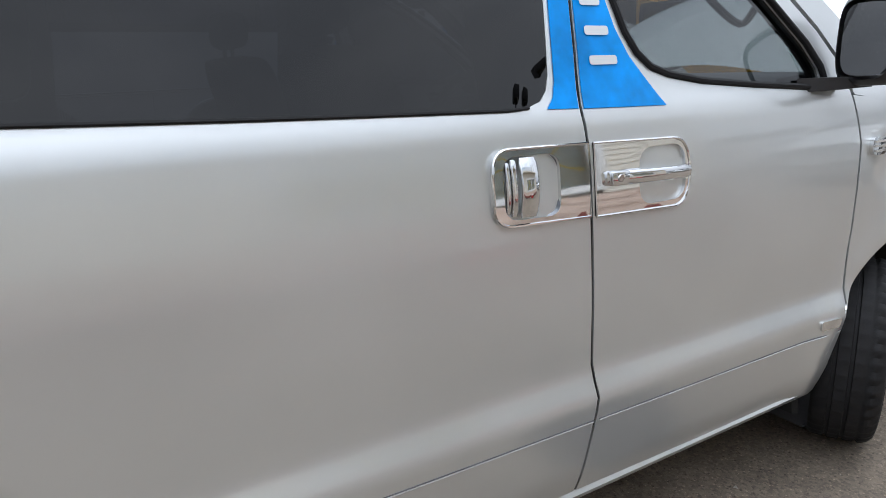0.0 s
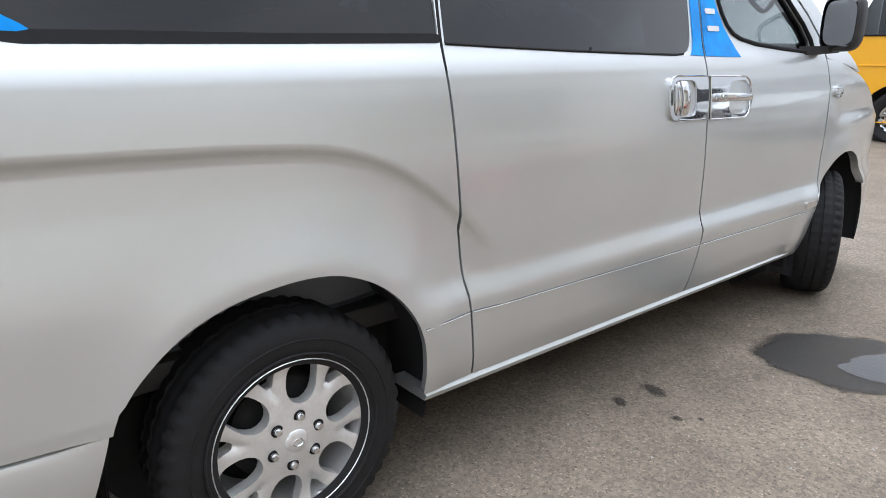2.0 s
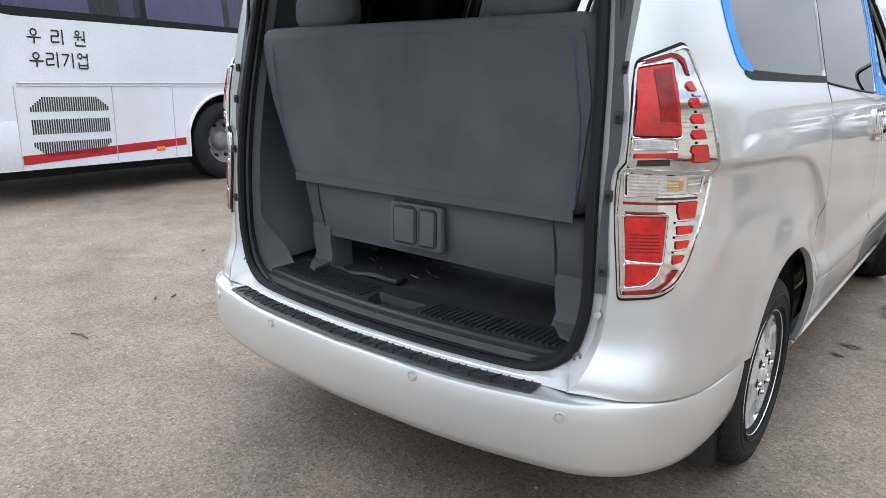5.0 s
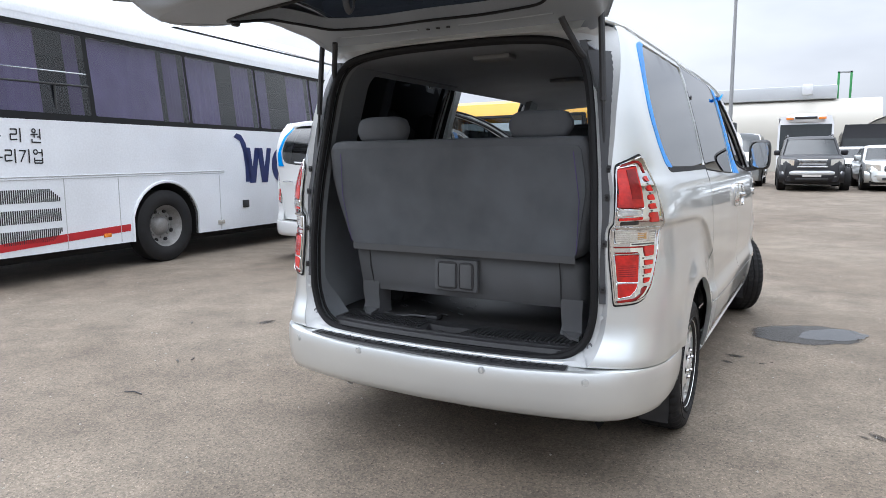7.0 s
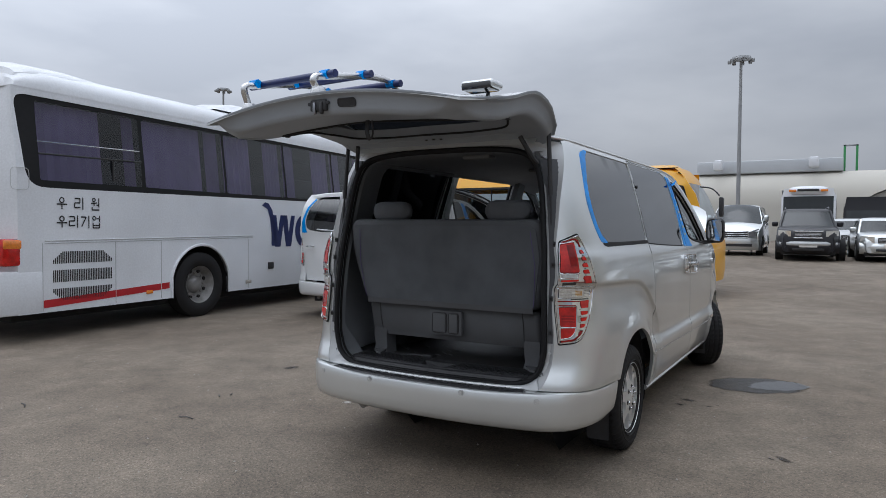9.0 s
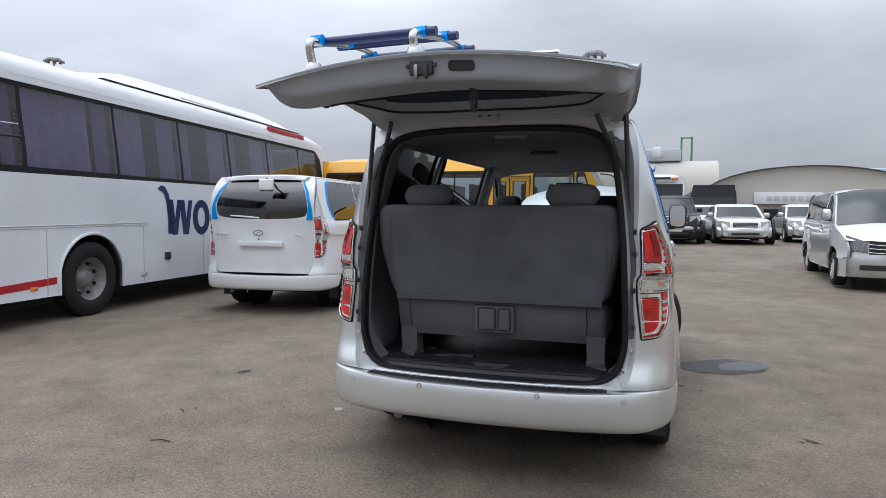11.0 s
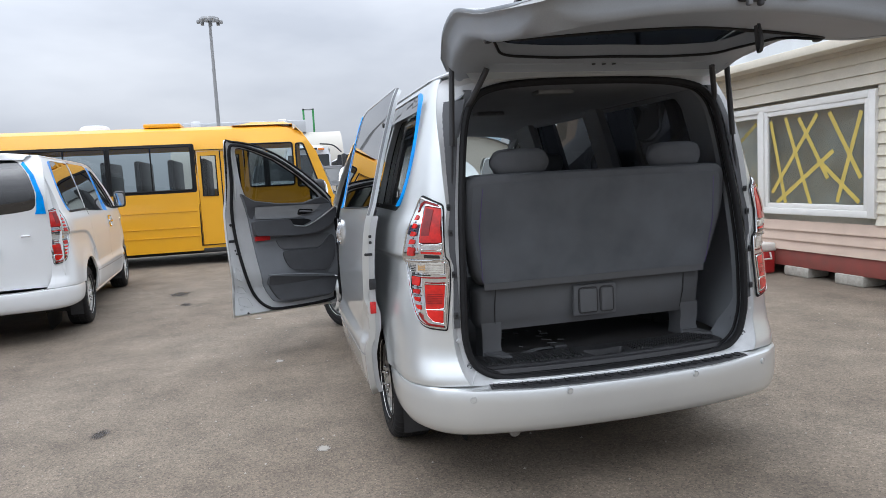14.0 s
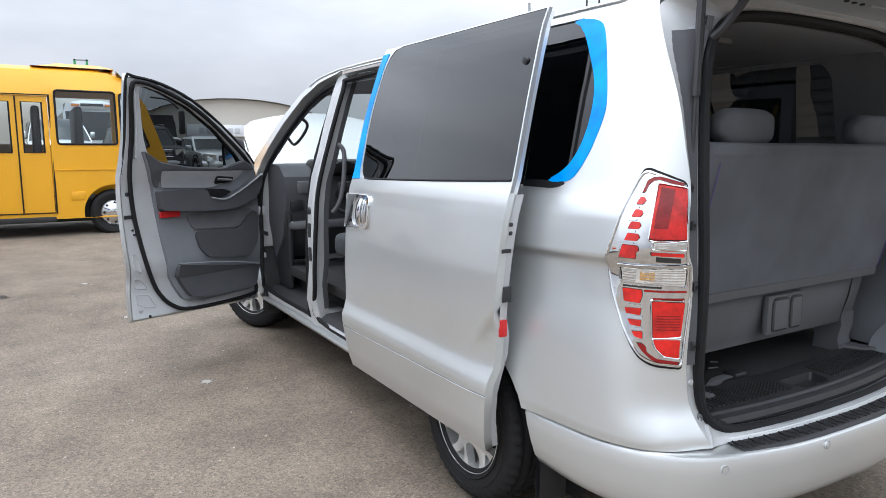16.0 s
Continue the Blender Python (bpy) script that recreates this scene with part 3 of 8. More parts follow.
def tail_lamp(parent, side):
    """Upright wrap-round lamp cluster: red and clear lenses set in a raised chrome bezel."""
    lamp = panel("tail_lamp", LAMP, side_place(side, 0.012), CHROME, parent, "red and clear tail lamp with chrome surround", step=0.03, depth=0.016)
    panel("lamp_seal", scaled(LAMP, 1.028), side_place(side, 0.006), SEAL, lamp, "black rubber edge", step=0.05, depth=0.004)
    tube("bezel_rim", [side_place(side, 0.013)(*p) for p in scaled(LAMP, 0.978)], 0.0035, CHROME, lamp, n=6, closed=True)

    def lens(name, poly, m, lift=0.017, r=0.006, frame=True):
        poly = round_poly(poly, r, 3)
        panel("lens_shadow", scaled(poly, 1.06), side_place(side, 0.0132), SEAL, lamp, step=0.05, depth=0)
        panel(name, poly, side_place(side, lift), m, lamp, step=0.03, depth=0.006)
        if frame:
            tube("lens_frame", [side_place(side, 0.0158)(*p) for p in scaled(poly, 1.07)], 0.0032, CHROME, lamp, "raised chrome frame", n=6, closed=True)

    def bars(name, u0, u1, v0, v1, k, m, lift, wide=0.0022):
        for i in range(k):
            v = v0 + (v1 - v0) * i / max(1, k - 1)
            panel(name, rect(u0, u1, v - wide / 2, v + wide / 2), side_place(side, lift), m, lamp, step=0.05, depth=0.002)
    # upper half: brake lens, reversing lens and the arc over them
    lens("red_lens", [(-0.945, 1.324), (-0.869, 1.336), (-0.873, 1.181), (-0.974, 1.181)], RED_LENS, 0.019)
    # darker red sheet over the lens's outer half
    panel("dark_lens_part", [(-0.912, 1.322), (-0.876, 1.328), (-0.879, 1.212), (-0.915, 1.212)], side_place(side, 0.0215), RED_DEEP, lamp, "darker red part of the lens", step=0.04, depth=0.002)
    bars("lens_rib", -0.968, -0.878, 1.186, 1.208, 4, RED_LENS, 0.0208)
    lens("red_lens", [(-0.937, 1.341), (-0.871, 1.359), (-0.855, 1.358), (-0.838, 1.348), (-0.828, 1.311), (-0.835, 1.313), (-0.841, 1.334), (-0.853, 1.347), (-0.868, 1.350), (-0.937, 1.331)], RED_DEEP, 0.016, 0.002, False)
    lens("reverse_lens", [(-0.972, 1.170), (-0.884, 1.172), (-0.885, 1.152), (-0.973, 1.150)], CLEAR_LENS, 0.017, 0.004)
    bars("lens_rib", -0.968, -0.889, 1.154, 1.168, 4, CHROME, 0.0195, 0.0016)
    lens("red_lens", [(-0.972, 1.140), (-0.880, 1.144), (-0.882, 1.134), (-0.973, 1.130)], RED_LENS, 0.017, 0.003, False)
    # black strip: the chrome's dark gap and reflection put into colour
    panel("dark_chrome_streak", [(-0.965, 1.126), (-0.895, 1.129), (-0.895, 1.119), (-0.965, 1.116)], side_place(side, 0.0136), FRIT, lamp, "black strip for a dark reflection in the chrome", step=0.04, depth=0)
    for i, v in enumerate((1.287, 1.252, 1.218, 1.184)):
        u, k = -0.842 - 0.0007 * i, 0.018 + 0.0055 * i
        lens("side_lens", [(u + 0.004, v + 0.010), (u + k - 0.002, v + 0.011), (u + k + 0.005, v - 0.010), (u + 0.005, v - 0.010), (u - 0.002, v)], RED_LENS, 0.0165, 0.003, False)
        bars("side_bar", u + 0.012, u + k + 0.020, v - 0.0175, v - 0.0175, 1, CHROME, 0.0175, 0.006)
    lens("side_lens", [(-0.843, 1.160), (-0.801, 1.161), (-0.794, 1.124), (-0.842, 1.124), (-0.840, 1.141), (-0.848, 1.146)], RED_LENS, 0.0165, 0.003, False)
    # middle: clear turn lamp
    lens("turn_lens", [(-0.970, 1.096), (-0.793, 1.103), (-0.798, 1.051), (-0.969, 1.044)], CLEAR_LENS, 0.018, 0.006)
    panel("turn_bulb", [(-0.884, 1.088), (-0.846, 1.090), (-0.846, 1.058), (-0.884, 1.056)], side_place(side, 0.0192), PALE_AMBER, lamp, "amber bulb behind the lens", step=0.04, depth=0.001)
    bars("lens_rib", -0.966, -0.858, 1.052, 1.092, 6, CHROME, 0.0205, 0.0020)
    bars("lens_rib", -0.836, -0.799, 1.056, 1.096, 6, CHROME, 0.0215, 0.0034)
    bars("chrome_blade", -0.985, -0.790, 1.110, 1.110, 1, CHROME, 0.021, 0.007)
    # another black strip for a dark reflection, under the turn lamp
    bars("dark_chrome_streak", -0.905, -0.800, 1.038, 1.038, 1, FRIT, 0.0150, 0.006)
    bars("red_lens", -0.978, -0.860, 1.027, 1.027, 1, RED_DEEP, 0.0165, 0.006)
    bars("red_lens", -0.975, -0.885, 1.005, 1.005, 1, RED_DEEP, 0.0165, 0.005)
    # lower half
    lens("red_lens", [(-0.975, 0.995), (-0.884, 0.997), (-0.899, 0.891), (-0.978, 0.895)], RED_LENS, 0.019)
    bars("lens_rib", -0.968, -0.900, 0.915, 0.955, 6, RED_DEEP, 0.0208, 0.0028)
    lens("red_lens", [(-0.978, 0.884), (-0.901, 0.885), (-0.912, 0.860), (-0.936, 0.838), (-0.983, 0.830)], RED_LENS, 0.019)
    lens("red_lens", [(-0.985, 0.819), (-0.917, 0.829), (-0.890, 0.847), (-0.885, 0.864), (-0.875, 0.871), (-0.861, 0.871), (-0.878, 0.848), (-0.905, 0.825), (-0.932, 0.816), (-0.985, 0.810)], RED_DEEP, 0.016, 0.002, False)
    for poly in ([(-0.854, 1.029), (-0.800, 1.030), (-0.809, 0.992), (-0.852, 0.990), (-0.857, 1.010)], [(-0.858, 0.974), (-0.813, 0.973), (-0.819, 0.956), (-0.857, 0.954)], [(-0.862, 0.939), (-0.825, 0.939), (-0.835, 0.923), (-0.863, 0.920)], [(-0.870, 0.906), (-0.841, 0.905), (-0.852, 0.890), (-0.873, 0.885)]):
        lens("side_lens", poly, RED_LENS, 0.0165, 0.003, False)
    for u, v, k in ((-0.862, 0.982, 0.050), (-0.865, 0.947, 0.042), (-0.870, 0.913, 0.034)):
        bars("side_bar", u, u + k, v, v, 1, CHROME, 0.0175, 0.006)
    return lamp


GATE_H = [(0.0, 0.0), (0.08, 0.07), (0.22, 0.14), (0.38, 0.168), (0.50, 0.150), (0.70, 0.090), (1.0, 0.035), (1.27, -0.015)]
GATE_W = [(0.0, 0.70), (0.06, 0.735), (0.2, 0.76), (0.45, 0.772), (0.8, 0.765), (1.1, 0.745), (1.27, 0.72)]


def gate_place(inner=0.0):
    def place(s, y):
        h = float(np.interp(s, [g[0] for g in GATE_H], [g[1] for g in GATE_H]))
        h = sum(float(np.interp(s + d, [g[0] for g in GATE_H], [g[1] for g in GATE_H])) for d in (-0.06, -0.03, 0, 0.03, 0.06)) / 5
        crown = (-0.01 + 0.105 * smooth(0.35, 1.2, s)) * (1 - (y / 0.76) ** 2)
        return Vector((-s, y, h + crown - inner * (0.5 + 0.5 * smooth(0.0, 0.3, s))))
    return place


def gate_edge(k=1.0, s0=0.0, s1=1.27, n=16):
    right = [(s0 + (s1 - s0) * i / n) for i in range(n + 1)]
    w = lambda s: k * float(np.interp(s, [g[0] for g in GATE_W], [g[1] for g in GATE_W]))
    return [(s, -w(s)) for s in right] + [(s, w(s)) for s in reversed(right)]


def gate_outline(d, r, s0=0.0, s1=1.27):
    """The gate's outline drawn in by d, its two rear corners rounded by r; open at the hinge."""
    w = lambda s: float(np.interp(s, [g[0] for g in GATE_W], [g[1] for g in GATE_W])) - d
    e = s1 - d
    side = [(s0 + (e - r - s0) * i / 18, -w(s0 + (e - r - s0) * i / 18)) for i in range(18)]
    a, b, c = Vector((e - r, -w(e - r))), Vector((e, -w(e))), Vector((e, -w(e) + r))
    bend = [a * (1 - t) ** 2 + b * 2 * t * (1 - t) + c * t * t for t in [i / 7 for i in range(8)]]
    half_line = side + [(p.x, p.y) for p in bend] + [(e, (-w(e) + r) * (1 - i / 8)) for i in range(1, 9)]
    return half_line + [(s, -y) for s, y in reversed(half_line[:-1])]


def tailgate(parent, m, paint, inner_paint, film, opened):
    """The top-hinged rear door with its window, in the hinge's own axes."""
    gate = new("tailgate")
    gate.parent, gate.matrix_local = parent, m
    if opened:
        gate["label"] = "raised rear tailgate with shaded silver inner panel and dark glass"
    win = [(0.12, -0.54), (0.085, -0.44), (0.075, 0.0), (0.085, 0.44), (0.12, 0.54), (0.28, 0.615), (0.55, 0.675), (0.64, 0.67), (0.70, 0.63), (0.73, 0.42), (0.74, 0.0), (0.73, -0.42), (0.70, -0.63), (0.64, -0.67), (0.55, -0.675), (0.28, -0.615)]
    if not opened:
        win = round_poly([(0.045, -0.52), (0.025, 0.0), (0.045, 0.52), (0.20, 0.625), (0.38, 0.68), (0.53, 0.665), (0.56, 0.44), (0.57, 0.0), (0.56, -0.44), (0.53, -0.665), (0.38, -0.68), (0.20, -0.625)], 0.07, 4)
    end = 1.14 if opened else 1.27
    panel("outer_skin", gate_edge(s1=end), gate_place(), paint, gate, holes=[win], step=0.06, depth=0.014, inward=(0, 0, -1))
    panel("rear_glass", scaled(win, 0.995), gate_place(0.004), TINT if opened else REAR_GLASS, gate, "dark tinted rear window", step=0.08, depth=0.005, inward=(0, 0, -1))
    if film:
        for sy in (-1, 1):
            panel("blue_film", [(0.06, sy * 0.575), (0.20, sy * 0.672), (0.42, sy * 0.742), (0.575, sy * 0.750), (0.575, sy * 0.655), (0.53, sy * 0.672), (0.38, sy * 0.687), (0.20, sy * 0.632), (0.09, sy * 0.560)], gate_place(-0.008), TAPE, gate, "blue protective film", step=0.06, depth=0)
    mx, my, mz = (-0.02, -0.26, 0.285) if opened else (-0.14, -0.15, 0.30)
    mir = box("parking_mirror", mx - 0.075, mx + 0.075, my - 0.105, my + 0.105, mz, mz + 0.05, paint, gate, 0.022, "small rear parking mirror", segs=3)
    box("mirror_face", mx - 0.082, mx + 0.05, my - 0.092, my + 0.092, mz - 0.008, mz + 0.036, FRIT, mir, 0.008)
    tube("mirror_arm", spline([(mx + 0.02, my, 0.04), (mx + 0.07, my, mz - 0.05), (mx + 0.08, my, mz + 0.02), (mx + 0.04, my, mz + 0.02)], 4), 0.012, BLACK, mir)
    if opened:
        inner_paint = GATE_SHADED_SILVER
        win_in = round_poly([(0.215, -0.52), (0.19, -0.26), (0.205, 0.0), (0.19, 0.26), (0.215, 0.52), (0.52, 0.66), (0.76, 0.61), (0.82, 0.0), (0.76, -0.61), (0.52, -0.66)], 0.07, 4)
        panel("inner_panel", gate_outline(0.085, 0.10, s1=end), gate_place(0.108), inner_paint, gate, "silver inner panel in a shaded tone", holes=[win_in], step=0.06, depth=0.05, inward=(0, 0, 1))
        rings = []
        for d, drop, r in ((-0.002, 0.0, 0.012), (-0.003, 0.010, 0.012), (0.004, 0.017, 0.016), (0.016, 0.023, 0.03), (0.024, 0.034, 0.05), (0.036, 0.080, 0.07), (0.044, 0.101, 0.09), (0.058, 0.111, 0.10), (0.085, 0.109, 0.10)):
            row = []
            for q, y in gate_outline(d, r, s1=end):
                away = math.hypot(end - q, 0.74 - abs(y))
                row.append(gate_place(drop * (1 - 0.72 * math.exp(-(away / 0.13) ** 2)) if d < 0.08 else drop)(q, y))
            rings.append(row)
        loft("inner_border", rings, inner_paint, gate, "silver turned-in lip in a shaded tone", angle=60)
        lip = lambda u, v: gate_place(0.034 + v * 1.1)(end - 0.024 - 0.012 * v / 0.041, u) + Vector((-0.003, 0, 0))
        for y in (-0.05, 0.0, 0.05):
            lathe("hole_plug", [(0.0, -0.006), (0.008, -0.005), (0.009, 0.0)], BLACK, gate, segs=12, centre=gate_place(0.110)(0.125, y), axis="z")
        for y0, y1 in ((-0.52, -0.10), (0.10, 0.52)):
            tube("pressed_rib", [gate_place(0.109)(0.125, y) for y in np.linspace(y0, y1, 9)], 0.004, inner_paint, gate, n=6)
        c = lip(0.015, 0.022)
        latch = box("latch", -0.012, 0.012, -0.048, 0.048, -0.030, 0.024, BLACK, gate, 0.008, "black latch with steel claws", m=Matrix.Translation(c))
        for y in (-0.022, 0.018):
            box("latch_claw", -0.020, 0.0, y - 0.009, y + 0.009, -0.045, 0.012, CUP if y > 0 else BLACK, latch, 0.007, m=Matrix.Translation(c))
        for y in (-0.055, 0.055):
            lathe("latch_bolt", [(0.0, -0.006), (0.008, -0.005), (0.009, 0.002)], BLACK, latch, segs=12, centre=c + Vector((-0.004, y, 0.006)), axis="x")
        panel("pull_recess", round_poly([(-0.095, 0.004), (-0.095, 0.036), (-0.195, 0.036), (-0.195, 0.004)], 0.016), lip, BLACK, gate, "black hand pull recess", step=0.03, depth=0.002, inward=(1, 0, 0))
        tube("recess_rim", [lip(u, v) for u, v in round_poly([(-0.095, 0.004), (-0.095, 0.036), (-0.195, 0.036), (-0.195, 0.004)], 0.016)], 0.003, BLACK, gate, n=5, closed=True)
        tube("pull_strap", spline([(-0.95, -0.14, -0.01), (-0.96, -0.145, -0.07), (-0.945, -0.15, -0.10), (-0.93, -0.155, -0.07), (-0.93, -0.15, -0.01)], 5), 0.010, BLACK, gate, "black pull strap", flat=0.4)
        for sy in (-1, 1):
            box("hinge_arm", -0.06, 0.02, sy * 0.36 - 0.014, sy * 0.36 + 0.014, -0.032, -0.018, BLACK, gate, 0.004)
            box("bump_stop", -0.62, -0.585, sy * 0.70 - 0.014, sy * 0.70 + 0.014, 0.0, 0.03, BLACK, gate, 0.008)
        seal_pts = [gate_place(0.109)(*p) for p in win_in]
        tube("glass_seal", seal_pts, 0.006, SEAL, gate, "black window seal", closed=True)
    else:
        box("plate_garnish", -0.93, -0.86, -0.33, 0.33, 0.125, 0.165, paint, gate, 0.012, "plate lamp garnish")
        tube("emblem", [(-0.755 + 0.034 * math.sin(a / 20 * 6.283), 0.068 * math.cos(a / 20 * 6.283), 0.214) for a in range(20)], 0.008, CUP, gate, "oval chrome emblem", n=6, closed=True)
        tube("emblem_bar", [(-0.785, 0.030, 0.214), (-0.755, 0.012, 0.216), (-0.755, -0.012, 0.216), (-0.725, -0.030, 0.214)], 0.007, CUP, gate, n=6)
        lathe("gate_lock", [(0.0, 0.006), (0.010, 0.005), (0.012, 0.0)], BLACK, gate, segs=12, centre=(-0.835, 0.0, 0.195), axis="z")
        # white paint stands in for the reflection along the wiper
        tube("wiper", [(-0.56, -0.02, 0.245), (-0.545, 0.2, 0.235), (-0.53, 0.42, 0.215)], 0.010, BUS_WHITE, gate, "rear wiper painted pale for its reflection")
        box("plate_recess", -1.10, -0.99, -0.26, 0.26, 0.085, 0.104, paint, gate, 0.006)
        for y0, y1 in ((0.50, 0.66), (-0.60, -0.52)):
            box("badge", -0.785, -0.765, y0, y1, 0.13, 0.155, CHROME, gate, 0.004, "chrome badge", m=None)
    return gate


BUMPER = [(-0.428, 0.968), (-0.55, 0.971), (-0.70, 0.967), (-0.82, 0.942), (-0.92, 0.895), (-0.985, 0.840), (-1.045, 0.74), (-1.095, 0.52), (-1.122, 0.30), (-1.135, 0.0)]


def bumper_path(n=4):
    half_path = spline([(x, y, 0) for x, y in BUMPER], n)
    return half_path + [Vector((p.x, -p.y, 0)) for p in reversed(half_path[:-1])]


def rear_bumper(parent, paint, detailed):
    path = bumper_path()
    prof = [(-0.09, -0.004), (-0.045, 0.004), (-0.020, 0.02), (-0.006, 0.05), (0.0, 0.10), (0.003, 0.16), (0.002, 0.205), (-0.003, 0.218), (-0.012, 0.223), (-0.022, 0.222), (-0.15, 0.220)]
    rings = []
    for i, p in enumerate(path):
        d = (path[min(i + 1, len(path) - 1)] - path[max(i - 1, 0)]).normalized()
        out = Vector((-d.y, d.x, 0))
        if out.dot(p - Vector((0, 0, 0))) < 0:
            out = -out
        t = min(i, len(path) - 1 - i) / (len(path) - 1)
        low = 0.335 + 0.010 * (1 - smooth(0.0, 0.22, t))
        top = 0.552 - 0.012 * smooth(0.30, 0.42, t) - 0.014 * (1 - smooth(0, 0.22, t))
        sweep = 0.34 * (1 - smooth(0.0, 0.10, t))
        rings.append([p + out * o + Vector((-sweep * (top - low) * (1 - h / 0.222), 0, low + (top - low) * h / 0.222)) for o, h in prof])
    b = loft("rear_bumper", rings, paint, parent, "painted rear bumper")
    if not detailed:
        return b
    across = [p for p in path if abs(p.y) < 0.69]
    top = []
    for p in across:
        slant = 0.030 * smooth(0.60, 0.69, abs(p.y))
        top.append([Vector((p.x + a, p.y * (1 - k), z)) for a, k, z in ((0.012, 0, 0.541), (0.018, 0, 0.548), (0.030, 0, 0.551), (0.078, slant, 0.551), (0.086, slant, 0.547), (0.090, slant, 0.538))])
    pad = loft("step_pad", top, BLACK, b, "black ribbed plastic step pad")
    def pad_x(y):
        return float(np.interp(abs(y), [q.y for q in reversed(bumper_path()[:len(BUMPER) * 4 - 3])], [q.x for q in reversed(bumper_path()[:len(BUMPER) * 4 - 3])]))
    for k in range(40):
        y = -0.615 + 1.23 * k / 39
        for side_k, (v0, v1) in enumerate(((0.026, 0.050), (0.052, 0.080))):
            lean_y = 0.008 if (k + side_k) % 2 else -0.004
            tube("pad_rib", [(pad_x(y) + v0, y - lean_y, 0.5515), (pad_x(y) + v1, y + lean_y, 0.5515)], 0.0024, SEAL if k % 2 else BLACK, pad, n=5)
    for y, z in ((-0.72, 0.510), (-0.308, 0.518), (0.308, 0.518), (0.72, 0.510)):
        x = float(np.interp(abs(y), [q[1] for q in reversed(BUMPER)], [q[0] for q in reversed(BUMPER)]))
        turn = 0.0 if abs(y) < 0.5 else (0.36 if y > 0 else -0.36)
        s = new("sensor")
        s.parent = b
        s.matrix_local = Matrix.Translation((x - 0.003, y, z)) @ Matrix.Rotation(-turn, 4, "Z")
        lathe("sensor_face", [(0.0, -0.006), (0.010, -0.005), (0.0115, 0.002)], paint, s, segs=18, axis="x")
        lathe("sensor_ring", [(0.0115, 0.002), (0.0125, -0.004), (0.0145, -0.004), (0.0155, 0.002)], JAMB, s, segs=18, axis="x")
    return b


def opening(t_n=8):
    """The rear opening's rim, as (y, z), from the bottom's middle round to it again."""
    right = [(0, 0.552), (-0.35, 0.553), (-0.56, 0.565), (-0.665, 0.62), (-0.705, 0.72), (-0.712, 0.85), (-0.70, 1.15), (-0.685, 1.35), (-0.645, 1.66), (-0.595, 1.79), (-0.50, 1.845), (-0.30, 1.868), (0, 1.873)]
    full = right + [(-y, z) for y, z in right[-2:0:-1]]
    return [(p.x, p.y) for p in spline([(y, z, 0) for y, z in full], t_n, closed=True)]


def rear_x(z, y=0.7):
    """Where the rear opening's rim stands; its foot bows out towards the middle."""
    return -0.925 + 0.10 * smooth(0.9, 1.9, z) - 0.062 * (1 - min(1.0, (y / 0.7) ** 2)) * (1 - smooth(0.62, 1.0, z))


def edge_u(z):
    return float(np.interp(z, [p[1] for p in REAR_EDGE], [p[0] for p in REAR_EDGE]))


